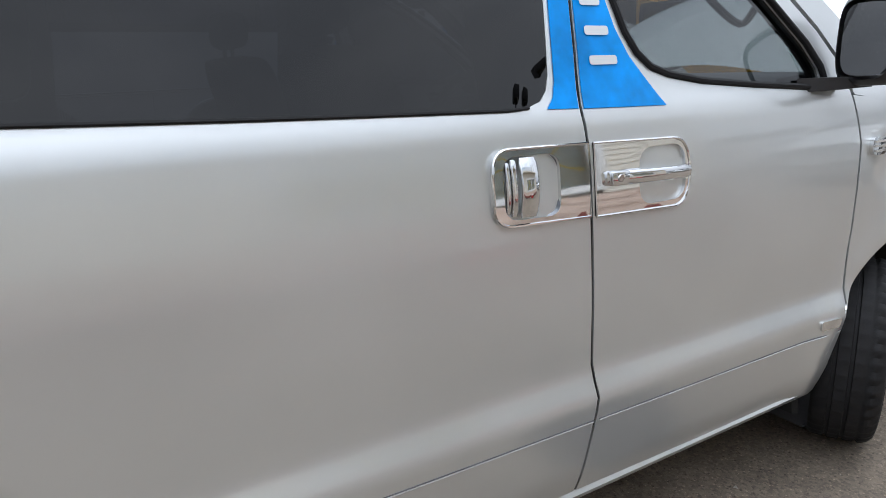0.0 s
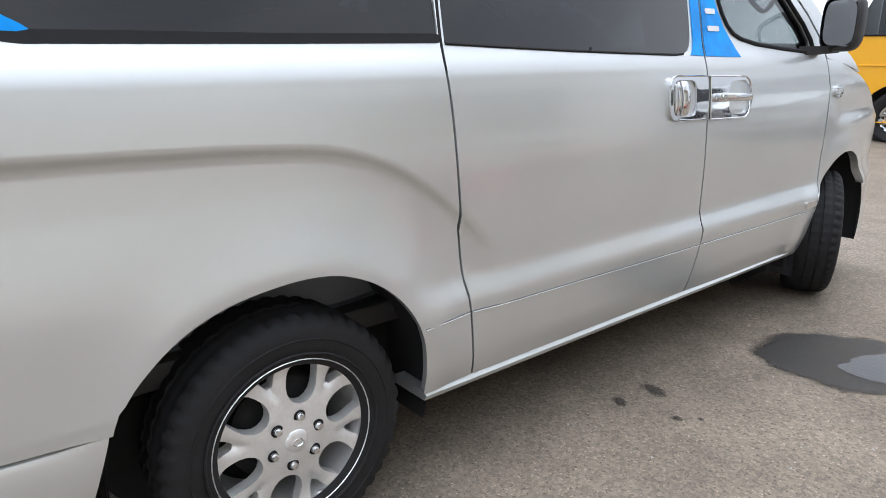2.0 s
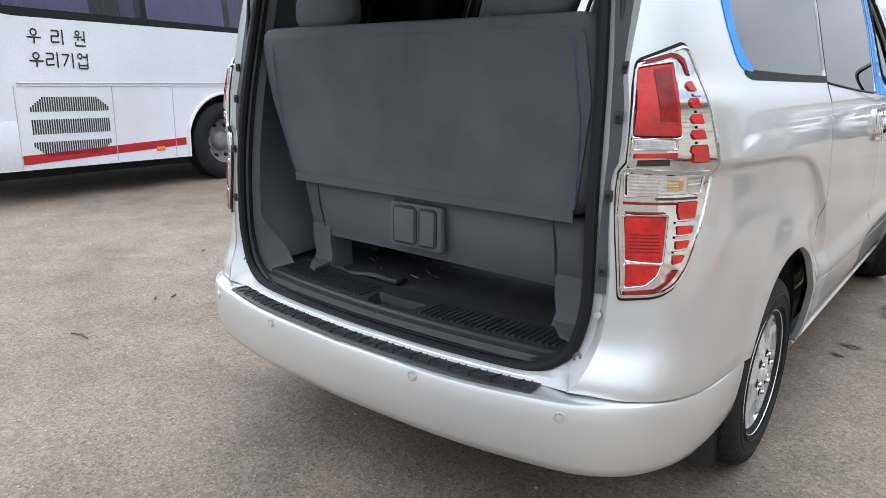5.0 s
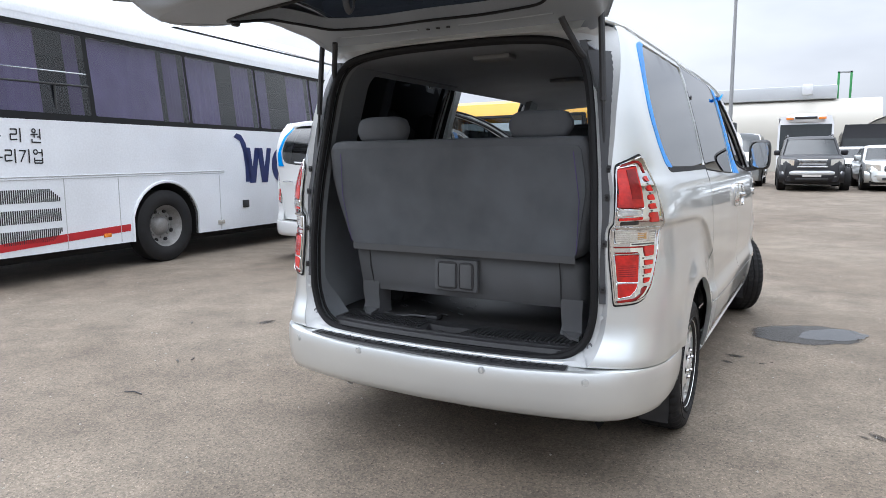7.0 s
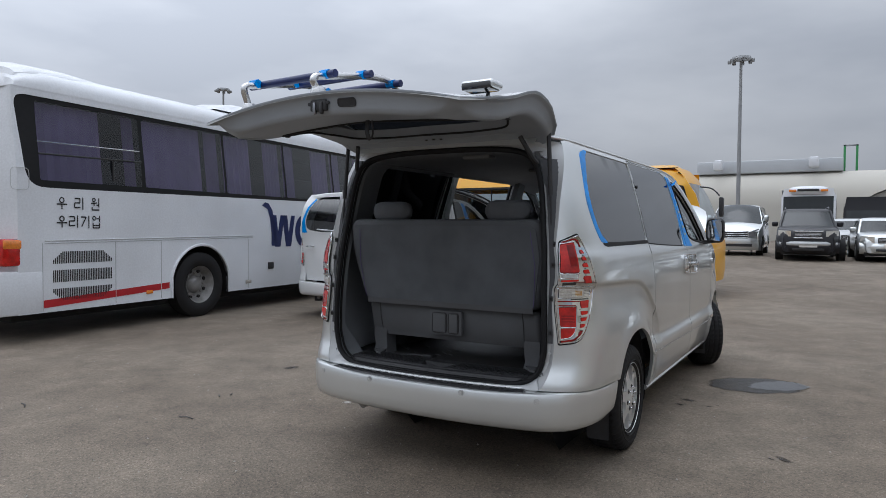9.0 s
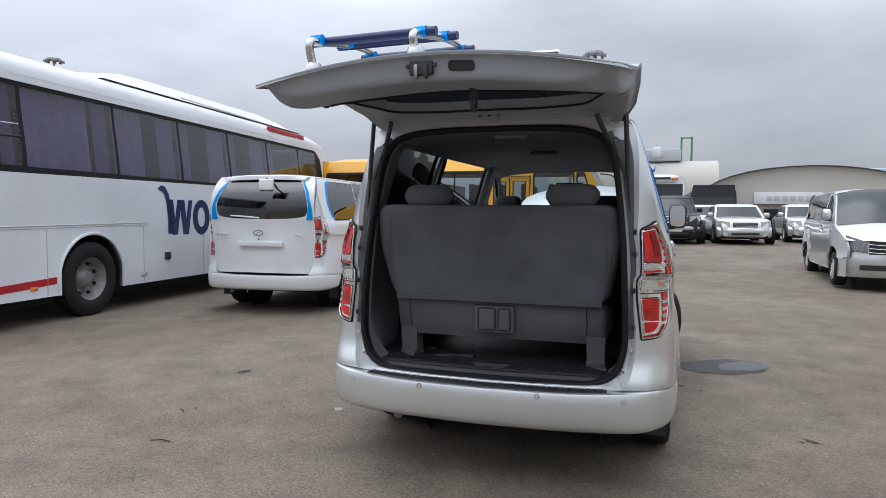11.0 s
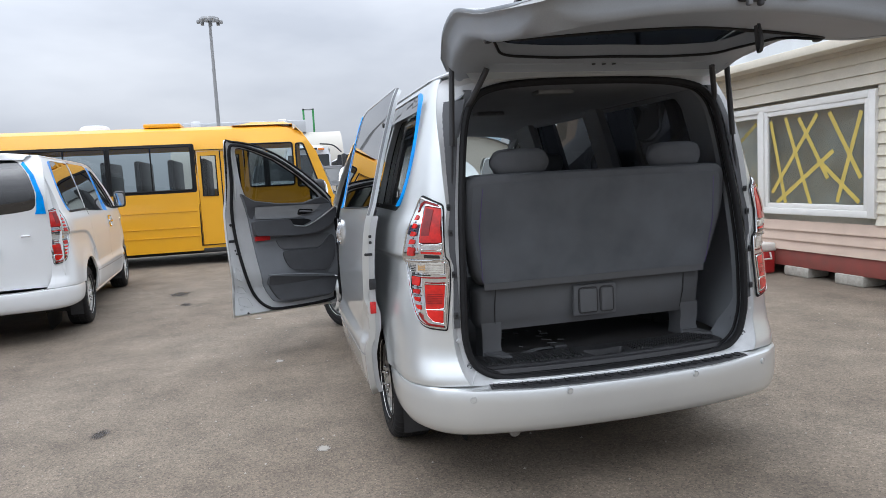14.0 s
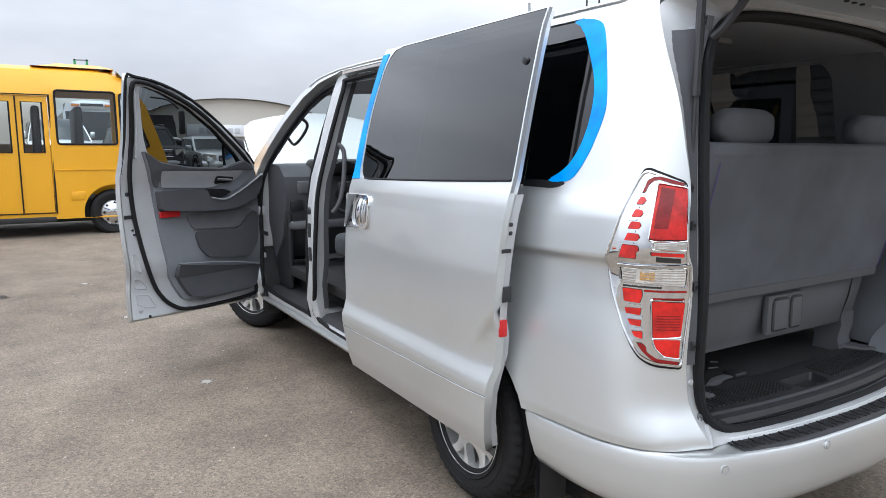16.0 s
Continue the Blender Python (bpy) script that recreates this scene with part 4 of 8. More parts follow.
def cabin(van):
    """What shows inside the open van."""
    rim = opening()
    tube("opening_seal", [(rear_x(z, y) - 0.012, y, z) for y, z in rim], 0.016, SEAL, van, "black rubber door seal", closed=True)
    tube("seal_lip", [(rear_x(z, y) + 0.018, y * 0.985, z + (0.010 if z < 0.7 else -0.008 if z > 1.7 else 0)) for y, z in rim], 0.007, SEAL, van, closed=True)
    # painted jamb between the seal and the body's rear edge: a facet, then a flat
    foot = [q for q in bumper_path() if q.y >= 0]
    foot_x = lambda y: float(np.interp(abs(y), [q.y for q in reversed(foot)], [q.x for q in reversed(foot)]))
    outer, middle = [], []
    for y, z in rim:
        sy = math.copysign(1, y)
        inn = Vector((rear_x(z, y), y, z))
        if z < 0.62:
            yo = sy * float(np.interp(abs(y), (0, 0.35, 0.56, 0.665), (0, 0.37, 0.62, 0.715)))
            o = Vector((foot_x(yo) + 0.084, yo, 0.545))
            o = o.lerp(side_place(sy)(edge_u(0.556), 0.556), smooth(0.60, 0.715, abs(yo)))
            mid_p = o.lerp(inn, 0.30) + Vector((0, 0, 0.010))
        else:
            v = 0.556 + (z - 0.62) * 1.64 if z < 0.72 else z + 0.07 * smooth(1.66, 1.79, z)
            o = side_place(sy)(edge_u(min(v, 1.90)) + 0.002, min(v, 1.90))
            if z > 1.79:
                yo = float(np.interp(abs(y), (0, 0.30, 0.50, 0.56), (0, 0.36, 0.64, 0.69)))
                over = Vector((float(np.interp(yo, (0, 0.36, 0.64, 0.70), (-0.868, -0.860, -0.815, -0.76))), sy * yo, 1.905 - 0.02 * yo ** 2))
                o = o.lerp(over, smooth(0.59, 0.52, abs(y)))
            mid_p = o.lerp(inn, 0.45) + Vector((0.012, 0, 0)) * (1 - smooth(1.7, 1.8, z))
        outer.append(o)
        middle.append(mid_p)
    inner = [Vector((rear_x(z, y), y, z)) for y, z in rim]
    deep = [Vector((rear_x(z, y) + 0.06 + 0.10 * (1 - smooth(0.62, 0.80, z)) * smooth(0.45, 0.62, abs(y)), y * 0.985, z + (0.006 if z < 0.8 else -0.006))) for y, z in rim]
    loft("rear_jamb", [outer + outer[:1], middle + middle[:1], inner + inner[:1]], JAMB, van, "painted rear door jamb", angle=25)
    tube("jamb_bead", [Vector((foot_x(y) + 0.096, y, 0.553)) for y in np.linspace(-0.63, 0.63, 31)], 0.0045, SILVER, van, "bright folded seam under the seal", n=6)
    loft("opening_trim", [inner + inner[:1], deep + deep[:1]], TRIM_IN, van, "grey trim inside the opening")
    for sy in (-1, 1):
        zs = np.linspace(0.80, 1.80, 41)
        loft("pillar_cover", [[Vector((rear_x(z) - 0.012, sy * (float(np.interp(z, [0.80, 1.15, 1.35, 1.66, 1.80], [0.732, 0.732, 0.715, 0.675, 0.63]))), z)) for z in zs],
                              [side_place(sy, -0.012)(edge_u(z) + 0.012, z) for z in zs],
                              [side_place(sy, -0.003)(edge_u(z) + 0.010, z) for z in zs]], DOOR_DARK, van, "dark grey pillar cover")
        for z in (0.86, 1.04, 1.22, 1.33):
            clip = box("clip_plate", -0.004, 0.004, -0.009, 0.009, -0.014, 0.014, BLACK, van, 0.003, m=Matrix.Translation((rear_x(z) - 0.016, sy * 0.748, z)))
            lathe("clip_hole", [(0.0, -0.006), (0.005, -0.006), (0.006, -0.003)], SEAL, clip, segs=10, centre=(rear_x(z) - 0.016, sy * 0.748, z), axis="x")
        at = Vector((rear_x(0.625) - 0.010, sy * 0.700, 0.625))
        stop = lathe("jamb_stop", [(0.0, -0.003), (0.006, -0.003), (0.007, -0.010), (0.012, -0.010), (0.014, -0.006), (0.015, 0.004)], GREY_PLASTIC, van, "grey rubber stop", segs=20, centre=at, axis="x")
        lathe("stop_centre", [(0.0, -0.004), (0.0055, -0.004)], SEAL, stop, segs=14, centre=at, axis="x")
        lathe("jamb_plug", [(0.0, -0.003), (0.008, -0.003), (0.010, 0.002)], JAMB, van, "painted round plug", segs=16, centre=(rear_x(0.74) - 0.010, sy * 0.742, 0.745), axis="x")
        # gas strut from pillar to gate
        lo, hi = Vector((-0.877, sy * 0.723, 1.361)), Vector((-0.852, sy * 0.686, 1.978))
        strut = new("gas_strut")
        strut.parent = van
        strut["label"] = "black gas strut holding the tailgate"
        mid = lo.lerp(hi, 0.38)
        tube("cylinder", [mid, hi], 0.013, BLACK, strut)
        tube("rod", [lo, mid], 0.006, BLACK, strut)
        tube("hinge_rod", spline([(-0.845, sy * 0.622, 1.772), (-0.872, sy * 0.605, 1.80), (-0.915, sy * 0.565, 1.885), (-0.93, sy * 0.553, 1.915)], 3), 0.013, BLACK, strut)
        box("ball_joint", -0.02, 0.02, -0.014, 0.014, -0.02, 0.02, BLACK, strut, 0.006, m=Matrix.Translation(hi))
        # inner side wall: lower trim and pillars
        inw = lambda u, v, sy=sy: Vector((u, sy * (half(u, max(v, 0.75)) - 0.10 - 0.13 * smooth(1.0, 0.62, v) * (1 if u < 0.45 else 0.2) - (0.06 * smooth(-0.5, -0.9, u))), v))
        gl = [(max(u + 0.05, -0.5) if u < 0 else u, 0.02 + v if v < 1.6 else v - 0.03) for u, v in QUARTER_GLASS]
        panel("side_trim", [(-0.865, 0.60), (0.47, 0.60), (0.47, 1.875), (-0.83, 1.84)], inw, TRIM_IN, van, "grey moulded side trim", holes=[scaled(gl, 0.96)], step=0.09, depth=0.03, inward=(0, sy, 0))
    sill_z = lambda v: float(np.interp(v, (0.0, 0.008, 0.026, 0.034, 0.040, 0.048, 0.20, 0.235, 0.25), (0.572, 0.590, 0.594, 0.589, 0.589, 0.596, 0.602, 0.599, 0.584)))
    sill_at = lambda u, v: Vector((rear_x(0.56, u) + 0.010 + v, u, sill_z(v) - 0.010 * smooth(0.60, 0.68, abs(u))))
    pocket = round_poly([(-0.082, 0.060), (0.082, 0.060), (0.108, 0.150), (-0.108, 0.150)], 0.018, 4)
    sill = panel("sill_plate", round_poly([(-0.64, 0.050), (0.64, 0.050), (0.655, 0.08), (0.665, 0.235), (-0.665, 0.235), (-0.655, 0.08)], 0.02, 3), sill_at, BLACK, van, "black ribbed loading sill", holes=[pocket], step=0.04, depth=0.01, inward=(0, 0, -1))
    loft("sill_lip", [[sill_at(u * (0.58 + 0.06 * smooth(0.0, 0.05, v)) / 0.64, v) for u in np.linspace(-0.64, 0.64, 41)] for v in (0.0, 0.004, 0.008, 0.016, 0.026, 0.034, 0.040, 0.045, 0.050)], BLACK, sill, "rounded black sill lip")
    rim_p = [sill_at(*p) for p in pocket]
    c = sum(rim_p, Vector()) / len(rim_p)
    low = [c + (p - c) * 0.86 + Vector((0, 0, -0.030)) for p in rim_p]
    loft("sill_recess", [rim_p + rim_p[:1], low + low[:1]], BLACK, sill, "latch recess")
    obj("recess_floor", low, [tuple(range(len(low)))], DARK, sill, smooth=False)
    x0 = rear_x(0.56, 0) + 0.075
    tube("striker", spline([(x0, -0.018, 0.566), (x0, -0.016, 0.592), (x0, 0.016, 0.592), (x0, 0.018, 0.566)], 4), 0.0055, SEAL, sill, "steel striker loop")
    for sy in (-1, 1):
        for k in range(23):
            y = sy * (0.135 + 0.0205 * k)
            p, q = sill_at(y, 0.075), sill_at(y, 0.190)
            box("sill_rib", p.x, q.x, y - 0.0045, y + 0.0045, p.z - 0.004, q.z + 0.0025, BLACK, sill, 0)
    box("cargo_floor", -0.76, 3.0, -0.80, 0.80, 0.52, 0.588, FLOOR_MAT, van, 0.01, "worn black floor covering")
    # bits lying on the floor
    rnd = random.Random(5)
    for k in range(14):
        x, y = -0.60 + rnd.random() * 0.35, 0.05 + rnd.random() * 0.4
        tube("litter", [(x, y, 0.592), (x + 0.03 * rnd.random(), y + 0.05 * rnd.random(), 0.594)], 0.003, GREY_PLASTIC, van, n=4)
    strap = tube("floor_strap", spline([(-0.70, 0.46, 0.594), (-0.735, 0.38, 0.596), (-0.70, 0.28, 0.600), (-0.69, 0.20, 0.597)], 5), 0.022, GREY_PLASTIC, van, "grey webbing strap", n=8, flat=0.12)
    box("buckle", -0.72, -0.66, 0.13, 0.20, 0.590, 0.612, BLACK, strap, 0.008, "black buckle")
    # roof lining
    ring = []
    for x in np.linspace(-0.82, 2.2, 16):
        w = half(max(x, -0.6), 1.86) - 0.05 - (0.03 if x < -0.7 else 0)
        zt = float(np.interp(x, [-0.82, -0.6, 1.6, 2.2], [1.865, 1.89, 1.90, 1.83]))
        ring.append([(x, w * math.sin(a), zt - 0.10 + 0.10 * math.cos(a) ** 0.5 if math.cos(a) > 0 else zt - 0.1) for a in np.linspace(-1.45, 1.45, 15)])
    loft("headliner", ring, HEADLINER, van, "grey cloth roof lining")
    for x in (-0.35, 0.75):
        box("dome_lamp", x - 0.05, x + 0.05, -0.10, 0.10, 1.868, 1.892, LIGHT_TRIM, van, 0.008, "grey dome lamp")
    bench(van)
    for y in (-0.42, 0.42):
        seat(van, 1.55, y, 0.24)
    seat(van, 0.55, -0.25, 0.46)
    # dashboard and wheel
    dash = loft("dashboard", [[(x, y, z) for x, z in ((2.75, 0.62), (2.58, 0.80), (2.48, 1.08), (2.52, 1.24), (2.62, 1.315), (2.85, 1.33), (3.10, 1.245))] for y in np.linspace(-0.83, 0.83, 17)], DOOR_DARK, van, "dark grey dashboard", caps=True)
    box("instrument_hood", 2.44, 2.72, 0.22, 0.60, 1.26, 1.365, BLACK, dash, 0.035)
    box("air_vent", 2.475, 2.51, 0.62, 0.74, 1.12, 1.21, GREY_PLASTIC, dash, 0.008)
    for sy in (-1, 1):
        box("kick_panel", 2.52, 2.92, sy * 0.79 - 0.02, sy * 0.79 + 0.02, 0.42, 1.12, BLACK, dash, 0.015, "dark kick panel beside the footwell")
        for x0, x1 in ((1.68, 1.87),) if sy > 0 else ((0.36, 0.62), (1.58, 1.95)):
            loft("inner_pillar", [[(x0, sy * (half(x0, z) - 0.085), z), (x0 + 0.02, sy * (half(x0, z) - 0.125), z), (x1 - 0.02, sy * (half(x1, z) - 0.125), z), (x1, sy * (half(x1, z) - 0.085), z)] for z in np.linspace(0.82 if x1 < 1 else 0.45, 1.86, 10)], TRIM_IN if sy < 0 else GREY_PLASTIC, van, "grey pillar trim")
    box("driver_vent", 2.478, 2.515, 0.70, 0.80, 1.00, 1.08, BLACK, dash, 0.012)
    box("glove_ledge", 2.47, 2.75, -0.78, 0.80, 0.86, 0.92, GREY_PLASTIC, dash, 0.02)
    c = Vector((2.30, 0.42, 1.16))
    sw = tube("steering_wheel", [c + Vector((0.075 * math.cos(a) * 0.9, 0.185 * math.sin(a), 0.185 * math.cos(a))) for a in np.linspace(0, 2 * math.pi, 33)[:-1]], 0.015, BLACK, van, "black steering wheel", closed=True)
    box("wheel_boss", 2.30, 2.36, 0.34, 0.50, 1.11, 1.21, BLACK, sw, 0.03)
    tube("column", [(2.34, 0.42, 1.16), (2.62, 0.42, 1.05)], 0.035, BLACK, sw)
    box("mirror", 2.18, 2.21, -0.13, 0.13, 1.66, 1.73, BLACK, van, 0.02, "inside rear view mirror")
    tube("mirror_stem", [(2.21, 0, 1.72), (2.28, 0, 1.80)], 0.012, BLACK, van)
    tube("grab_handle", spline([(1.70, 0.80, 1.05), (1.68, 0.76, 1.12), (1.66, 0.74, 1.25), (1.67, 0.73, 1.42), (1.69, 0.76, 1.47)], 4), 0.014, GREY_PLASTIC, van, "grey grab handle")


def headrest(parent, x, y, z, w=0.135):
    rings = []
    for k in range(13):
        t = -1 + 2 * k / 12
        f = max(0.05, (1 - abs(t) ** 5)) ** 0.4
        rings.append([(x + 0.055 * f * math.cos(a) * (1.0 if math.cos(a) > 0 else 0.8), y + w * t, z + 0.062 * f * (abs(math.sin(a)) ** 0.5) * (1 if math.sin(a) > 0 else -1) + 0.062) for a in np.linspace(0, 2 * math.pi, 19)[:-1]])
    h = loft("headrest", rings, SEAT_CLOTH, parent, "grey cloth headrest", closed=True, caps=True)
    for d in (-0.05, 0.05):
        tube("headrest_post", [(x, y + d, z - 0.06), (x, y + d, z + 0.02)], 0.006, STEEL, h)


def cushion(name, outline, x_at, thick, m, parent, label="", n=0.09):
    """An upholstered slab over a (y, z) outline, rounded towards its edges."""
    cy, cz = sum(p[0] for p in outline) / len(outline), sum(p[1] for p in outline) / len(outline)
    rings = []
    for k, (d, s) in enumerate(((0.0, 0.955), (0.06, 0.975), (0.2, 0.992), (0.5, 1.0), (0.8, 0.992), (0.94, 0.975), (1.0, 0.955))):
        rings.append([(x_at(cz + (z - cz) * s) + thick * (d - 0.5), cy + (y - cy) * s, cz + (z - cz) * s) for y, z in outline])
    return loft(name, rings, m, parent, label, closed=True, caps=True, angle=60)


def bench(van):
    """The third-row bench with its carpeted back."""
    b = new("rear_bench")
    b.parent = van
    b["label"] = "folding third-row bench with carpeted grey back"
    lean = lambda z: -0.72 - 0.085 * (z - 0.95) / 0.5
    shape = round_poly([(-0.615, 0.94), (0.60, 0.94), (0.67, 1.25), (0.665, 1.465), (-0.675, 1.465), (-0.685, 1.25)], 0.075, 6)
    cushion("backrest", shape, lean, 0.14, SEAT_CLOTH, b, "dark grey cloth backrest")
    cover = round_poly([(-0.59, 0.957), (0.575, 0.957), (0.632, 1.25), (0.622, 1.425), (-0.625, 1.425), (-0.642, 1.25)], 0.03, 4)
    panel("back_carpet", cover, lambda u, v: Vector((lean(v) - 0.0735 - 0.003 * math.sin(3 * u) * math.sin(4 * v), u, v)), CARPET, b, "stained dark grey carpet cover", step=0.06, depth=0.006, inward=(1, 0, 0))
    panel("cover_hem", rect(-0.585, 0.57, 0.93, 0.962), lambda u, v: Vector((lean(v) - 0.078, u, v)), SEAT_BASE, b, "lighter grey hem", step=0.08, depth=0.006, inward=(1, 0, 0))
    for y0, y1 in ((-0.60, -0.575), (0.585, 0.565)):
        tube("piping", [(lean(0.97) - 0.078, y0 * 0.985, 0.97), (lean(1.2) - 0.078, y0 * 1.02, 1.2), (lean(1.40) - 0.076, y0 * 0.99, 1.40)], 0.0018, PIPING, b, "violet stitched piping", n=5)
    base = round_poly([(-0.61, 0.735), (-0.55, 0.715), (0.53, 0.715), (0.59, 0.735), (0.60, 0.94), (-0.61, 0.94)], 0.04, 4)
    cushion("seat_base", base, lambda z: -0.68 + 0.30 * (0.95 - z) ** 1.3, 0.15, SEAT_BASE, b, "grey cloth folded cushion underside")
    for y in (-0.50, 0.50):
        tube("base_seam", [(-0.752, y, 0.93), (-0.74, y * 1.01, 0.84), (-0.715, y * 1.0, 0.74)], 0.003, BLACK, b, n=5)
    plate = box("latch_plate", -0.775, -0.745, -0.115, 0.115, 0.755, 0.91, SEAT_BASE, b, 0.018, "grey plastic latch plate")
    for y0, y1 in ((-0.005, 0.085), (-0.090, -0.028)):
        box("latch_button", -0.784, -0.77, y0, y1, 0.775, 0.89, SEAT_BASE, plate, 0.012, "grey release paddle")
        tube("paddle_gap", [(-0.776, y, z) for y, z in round_poly([(y0 - 0.004, 0.771), (y1 + 0.004, 0.771), (y1 + 0.004, 0.894), (y0 - 0.004, 0.894)], 0.018, 3)], 0.004, BLACK, plate, n=5, closed=True)
    for y in (-0.55, 0.52):
        f = loft("foot", [[(x, y + w * t, z) for x, t in ((-0.70 - k, -1), (-0.70 - k, 1), (-0.61, 1), (-0.61, -1))] for z, w, k in ((0.760, 0.050, 0.020), (0.70, 0.048, 0.022), (0.64, 0.046, 0.010), (0.588, 0.052, 0.03))], SEAT_BASE, b, "grey foot cover", closed=True, caps=True)
        loft("foot_toe", [[(-0.72, y - 0.045, z), (-0.72, y + 0.045, z), (-0.80, y + 0.030 - 0.05, z - 0.004), (-0.815, y - 0.065, z - 0.004)] for z in (0.606, 0.618)], SEAT_BASE, f, closed=True, caps=True)
    box("seat_cushion", -0.62, -0.10, -0.62, 0.60, 0.74, 0.90, SEAT_CLOTH, b, 0.05, segs=3)
    headrest(b, -0.80, 0.375, 1.452, 0.14)
    headrest(b, -0.80, -0.425, 1.452, 0.14)


def seat(van, x, y, w):
    s = new("seat")
    s.parent = van
    s["label"] = "dark grey cloth seat"
    cushion("backrest", round_poly([(y - w, 0.80), (y + w, 0.80), (y + w * 0.95, 1.36), (y + w * 0.7, 1.43), (y - w * 0.7, 1.43), (y - w * 0.95, 1.36)], 0.06, 4), lambda z: x - 0.25 * (z - 0.8), 0.13, SEAT_CLOTH, s)
    box("seat_cushion", x, x + 0.50, y - w, y + w, 0.72, 0.88, SEAT_CLOTH, s, 0.05, segs=3)
    box("seat_base", x + 0.03, x + 0.42, y - w + 0.04, y + w - 0.04, 0.585, 0.73, BLACK, s, 0.02)
    headrest(s, x - 0.17, y, 1.455, 0.12)


def ends_round(poly, radii, n=8):
    """A polygon with its own radius at each corner."""
    out = []
    for i, p in enumerate(poly):
        if not radii[i]:
            out.append(p)
            continue
        b, p0, p1 = Vector(p), Vector(poly[i - 1]), Vector(poly[(i + 1) % len(poly)])
        st, en = b + (p0 - b).normalized() * radii[i], b + (p1 - b).normalized() * radii[i]
        for k in range(n + 1):
            t = k / n
            q = st * (1 - t) ** 2 + b * 2 * t * (1 - t) + en * t * t
            out.append((q.x, q.y))
    return out


def bowl(side, u0, v0, a, b, deep):
    """A hollow sunk into the body's side."""
    return lambda u, v: side_place(side, 0.008 - deep * max(0.0, 1 - ((u - u0) / a) ** 4 - ((v - v0) / b) ** 4) ** 0.5)(u, v)


def bar_handle(name, side, u0, v0, u1, v1, wide, lift, parent, label=""):
    """A chrome grip that arches clear of the hollow behind it."""
    rings = []
    for k in range(13):
        t = k / 12
        c = side_place(side, lift * (0.55 + 0.45 * math.sin(math.pi * t)))(u0 + (u1 - u0) * t, v0 + (v1 - v0) * t)
        d = Vector((u1 - u0, 0, v1 - v0)).normalized()
        across = d.cross(Vector((0, side, 0)))
        f = 0.85 if k in (0, 12) else 1.0
        rings.append([c + across * wide * f * math.copysign(abs(math.cos(q)) ** 0.6, math.cos(q)) + Vector((0, side * 0.008 * f * math.sin(q), 0)) for q in np.linspace(0, 2 * math.pi, 13)[:-1]])
    return loft(name, rings, CHROME, parent, label, closed=True, caps=True, angle=60)


def door_handle(parent, side, half_only=None):
    """Chrome plates round the two handles, one on each door."""
    if half_only == "slide":
        shape = ends_round([(1.521, 1.053), (1.778, 1.044), (1.778, 1.203), (1.521, 1.207)], [0.045, 0, 0, 0.045])
        hole = ends_round([(1.546, 1.064), (1.694, 1.059), (1.694, 1.190), (1.546, 1.193)], [0.035] * 4)
        plate = panel("handle_plate", shape, side_place(side, 0.009), CHROME, parent, "chrome handle surround", step=0.03, depth=0.012, holes=[hole])
        tube("plate_edge", [side_place(side, 0.009)(*p) for p in shape], 0.0035, CHROME, plate, n=6, closed=True)
        panel("handle_cup", hole, bowl(side, 1.620, 1.126, 0.076, 0.068, 0.040), CUP, plate, "hollow behind the lever", step=0.012, depth=0.0)
        bar_handle("pull_lever", side, 1.602, 1.068, 1.603, 1.189, 0.023, 0.024, plate, "upright chrome pull lever")
        bar_handle("lever_rib", side, 1.567, 1.072, 1.568, 1.187, 0.007, 0.016, plate)
        bar_handle("lever_rib", side, 1.554, 1.078, 1.555, 1.182, 0.005, 0.010, plate)
    if half_only == "front":
        shape = ends_round([(1.796, 1.042), (2.088, 1.034), (2.107, 1.115), (2.090, 1.194), (1.794, 1.202)], [0, 0.045, 0.035, 0.045, 0])
        hole = ends_round([(1.930, 1.050), (2.088, 1.050), (2.088, 1.181), (1.932, 1.181)], [0.045] * 4)
        plate = panel("handle_plate", shape, side_place(side, 0.009), CHROME, parent, "chrome handle surround", step=0.03, depth=0.012, holes=[hole])
        tube("plate_edge", [side_place(side, 0.009)(*p) for p in shape], 0.0035, CHROME, plate, n=6, closed=True)
        panel("handle_cup", hole, bowl(side, 2.010, 1.116, 0.082, 0.070, 0.040), CUP, plate, "hollow behind the grip", step=0.012, depth=0.0)
        bar_handle("pull_lever", side, 1.850, 1.121, 2.092, 1.114, 0.0165, 0.030, plate, "chrome pull handle")
        box("grip_end", 1.828, 1.884, side * (half(1.86, 1.118) + 0.017) - 0.012, side * (half(1.86, 1.118) + 0.017) + 0.012, 1.106, 1.139, CHROME, plate, 0.007)
        c = side_place(side, 0.030)(1.850, 1.121)
        lathe("lock_barrel", [(0.0, 0.003 * side), (0.008, 0.003 * side), (0.010, -0.004 * side)], STEEL, plate, segs=16, centre=c)


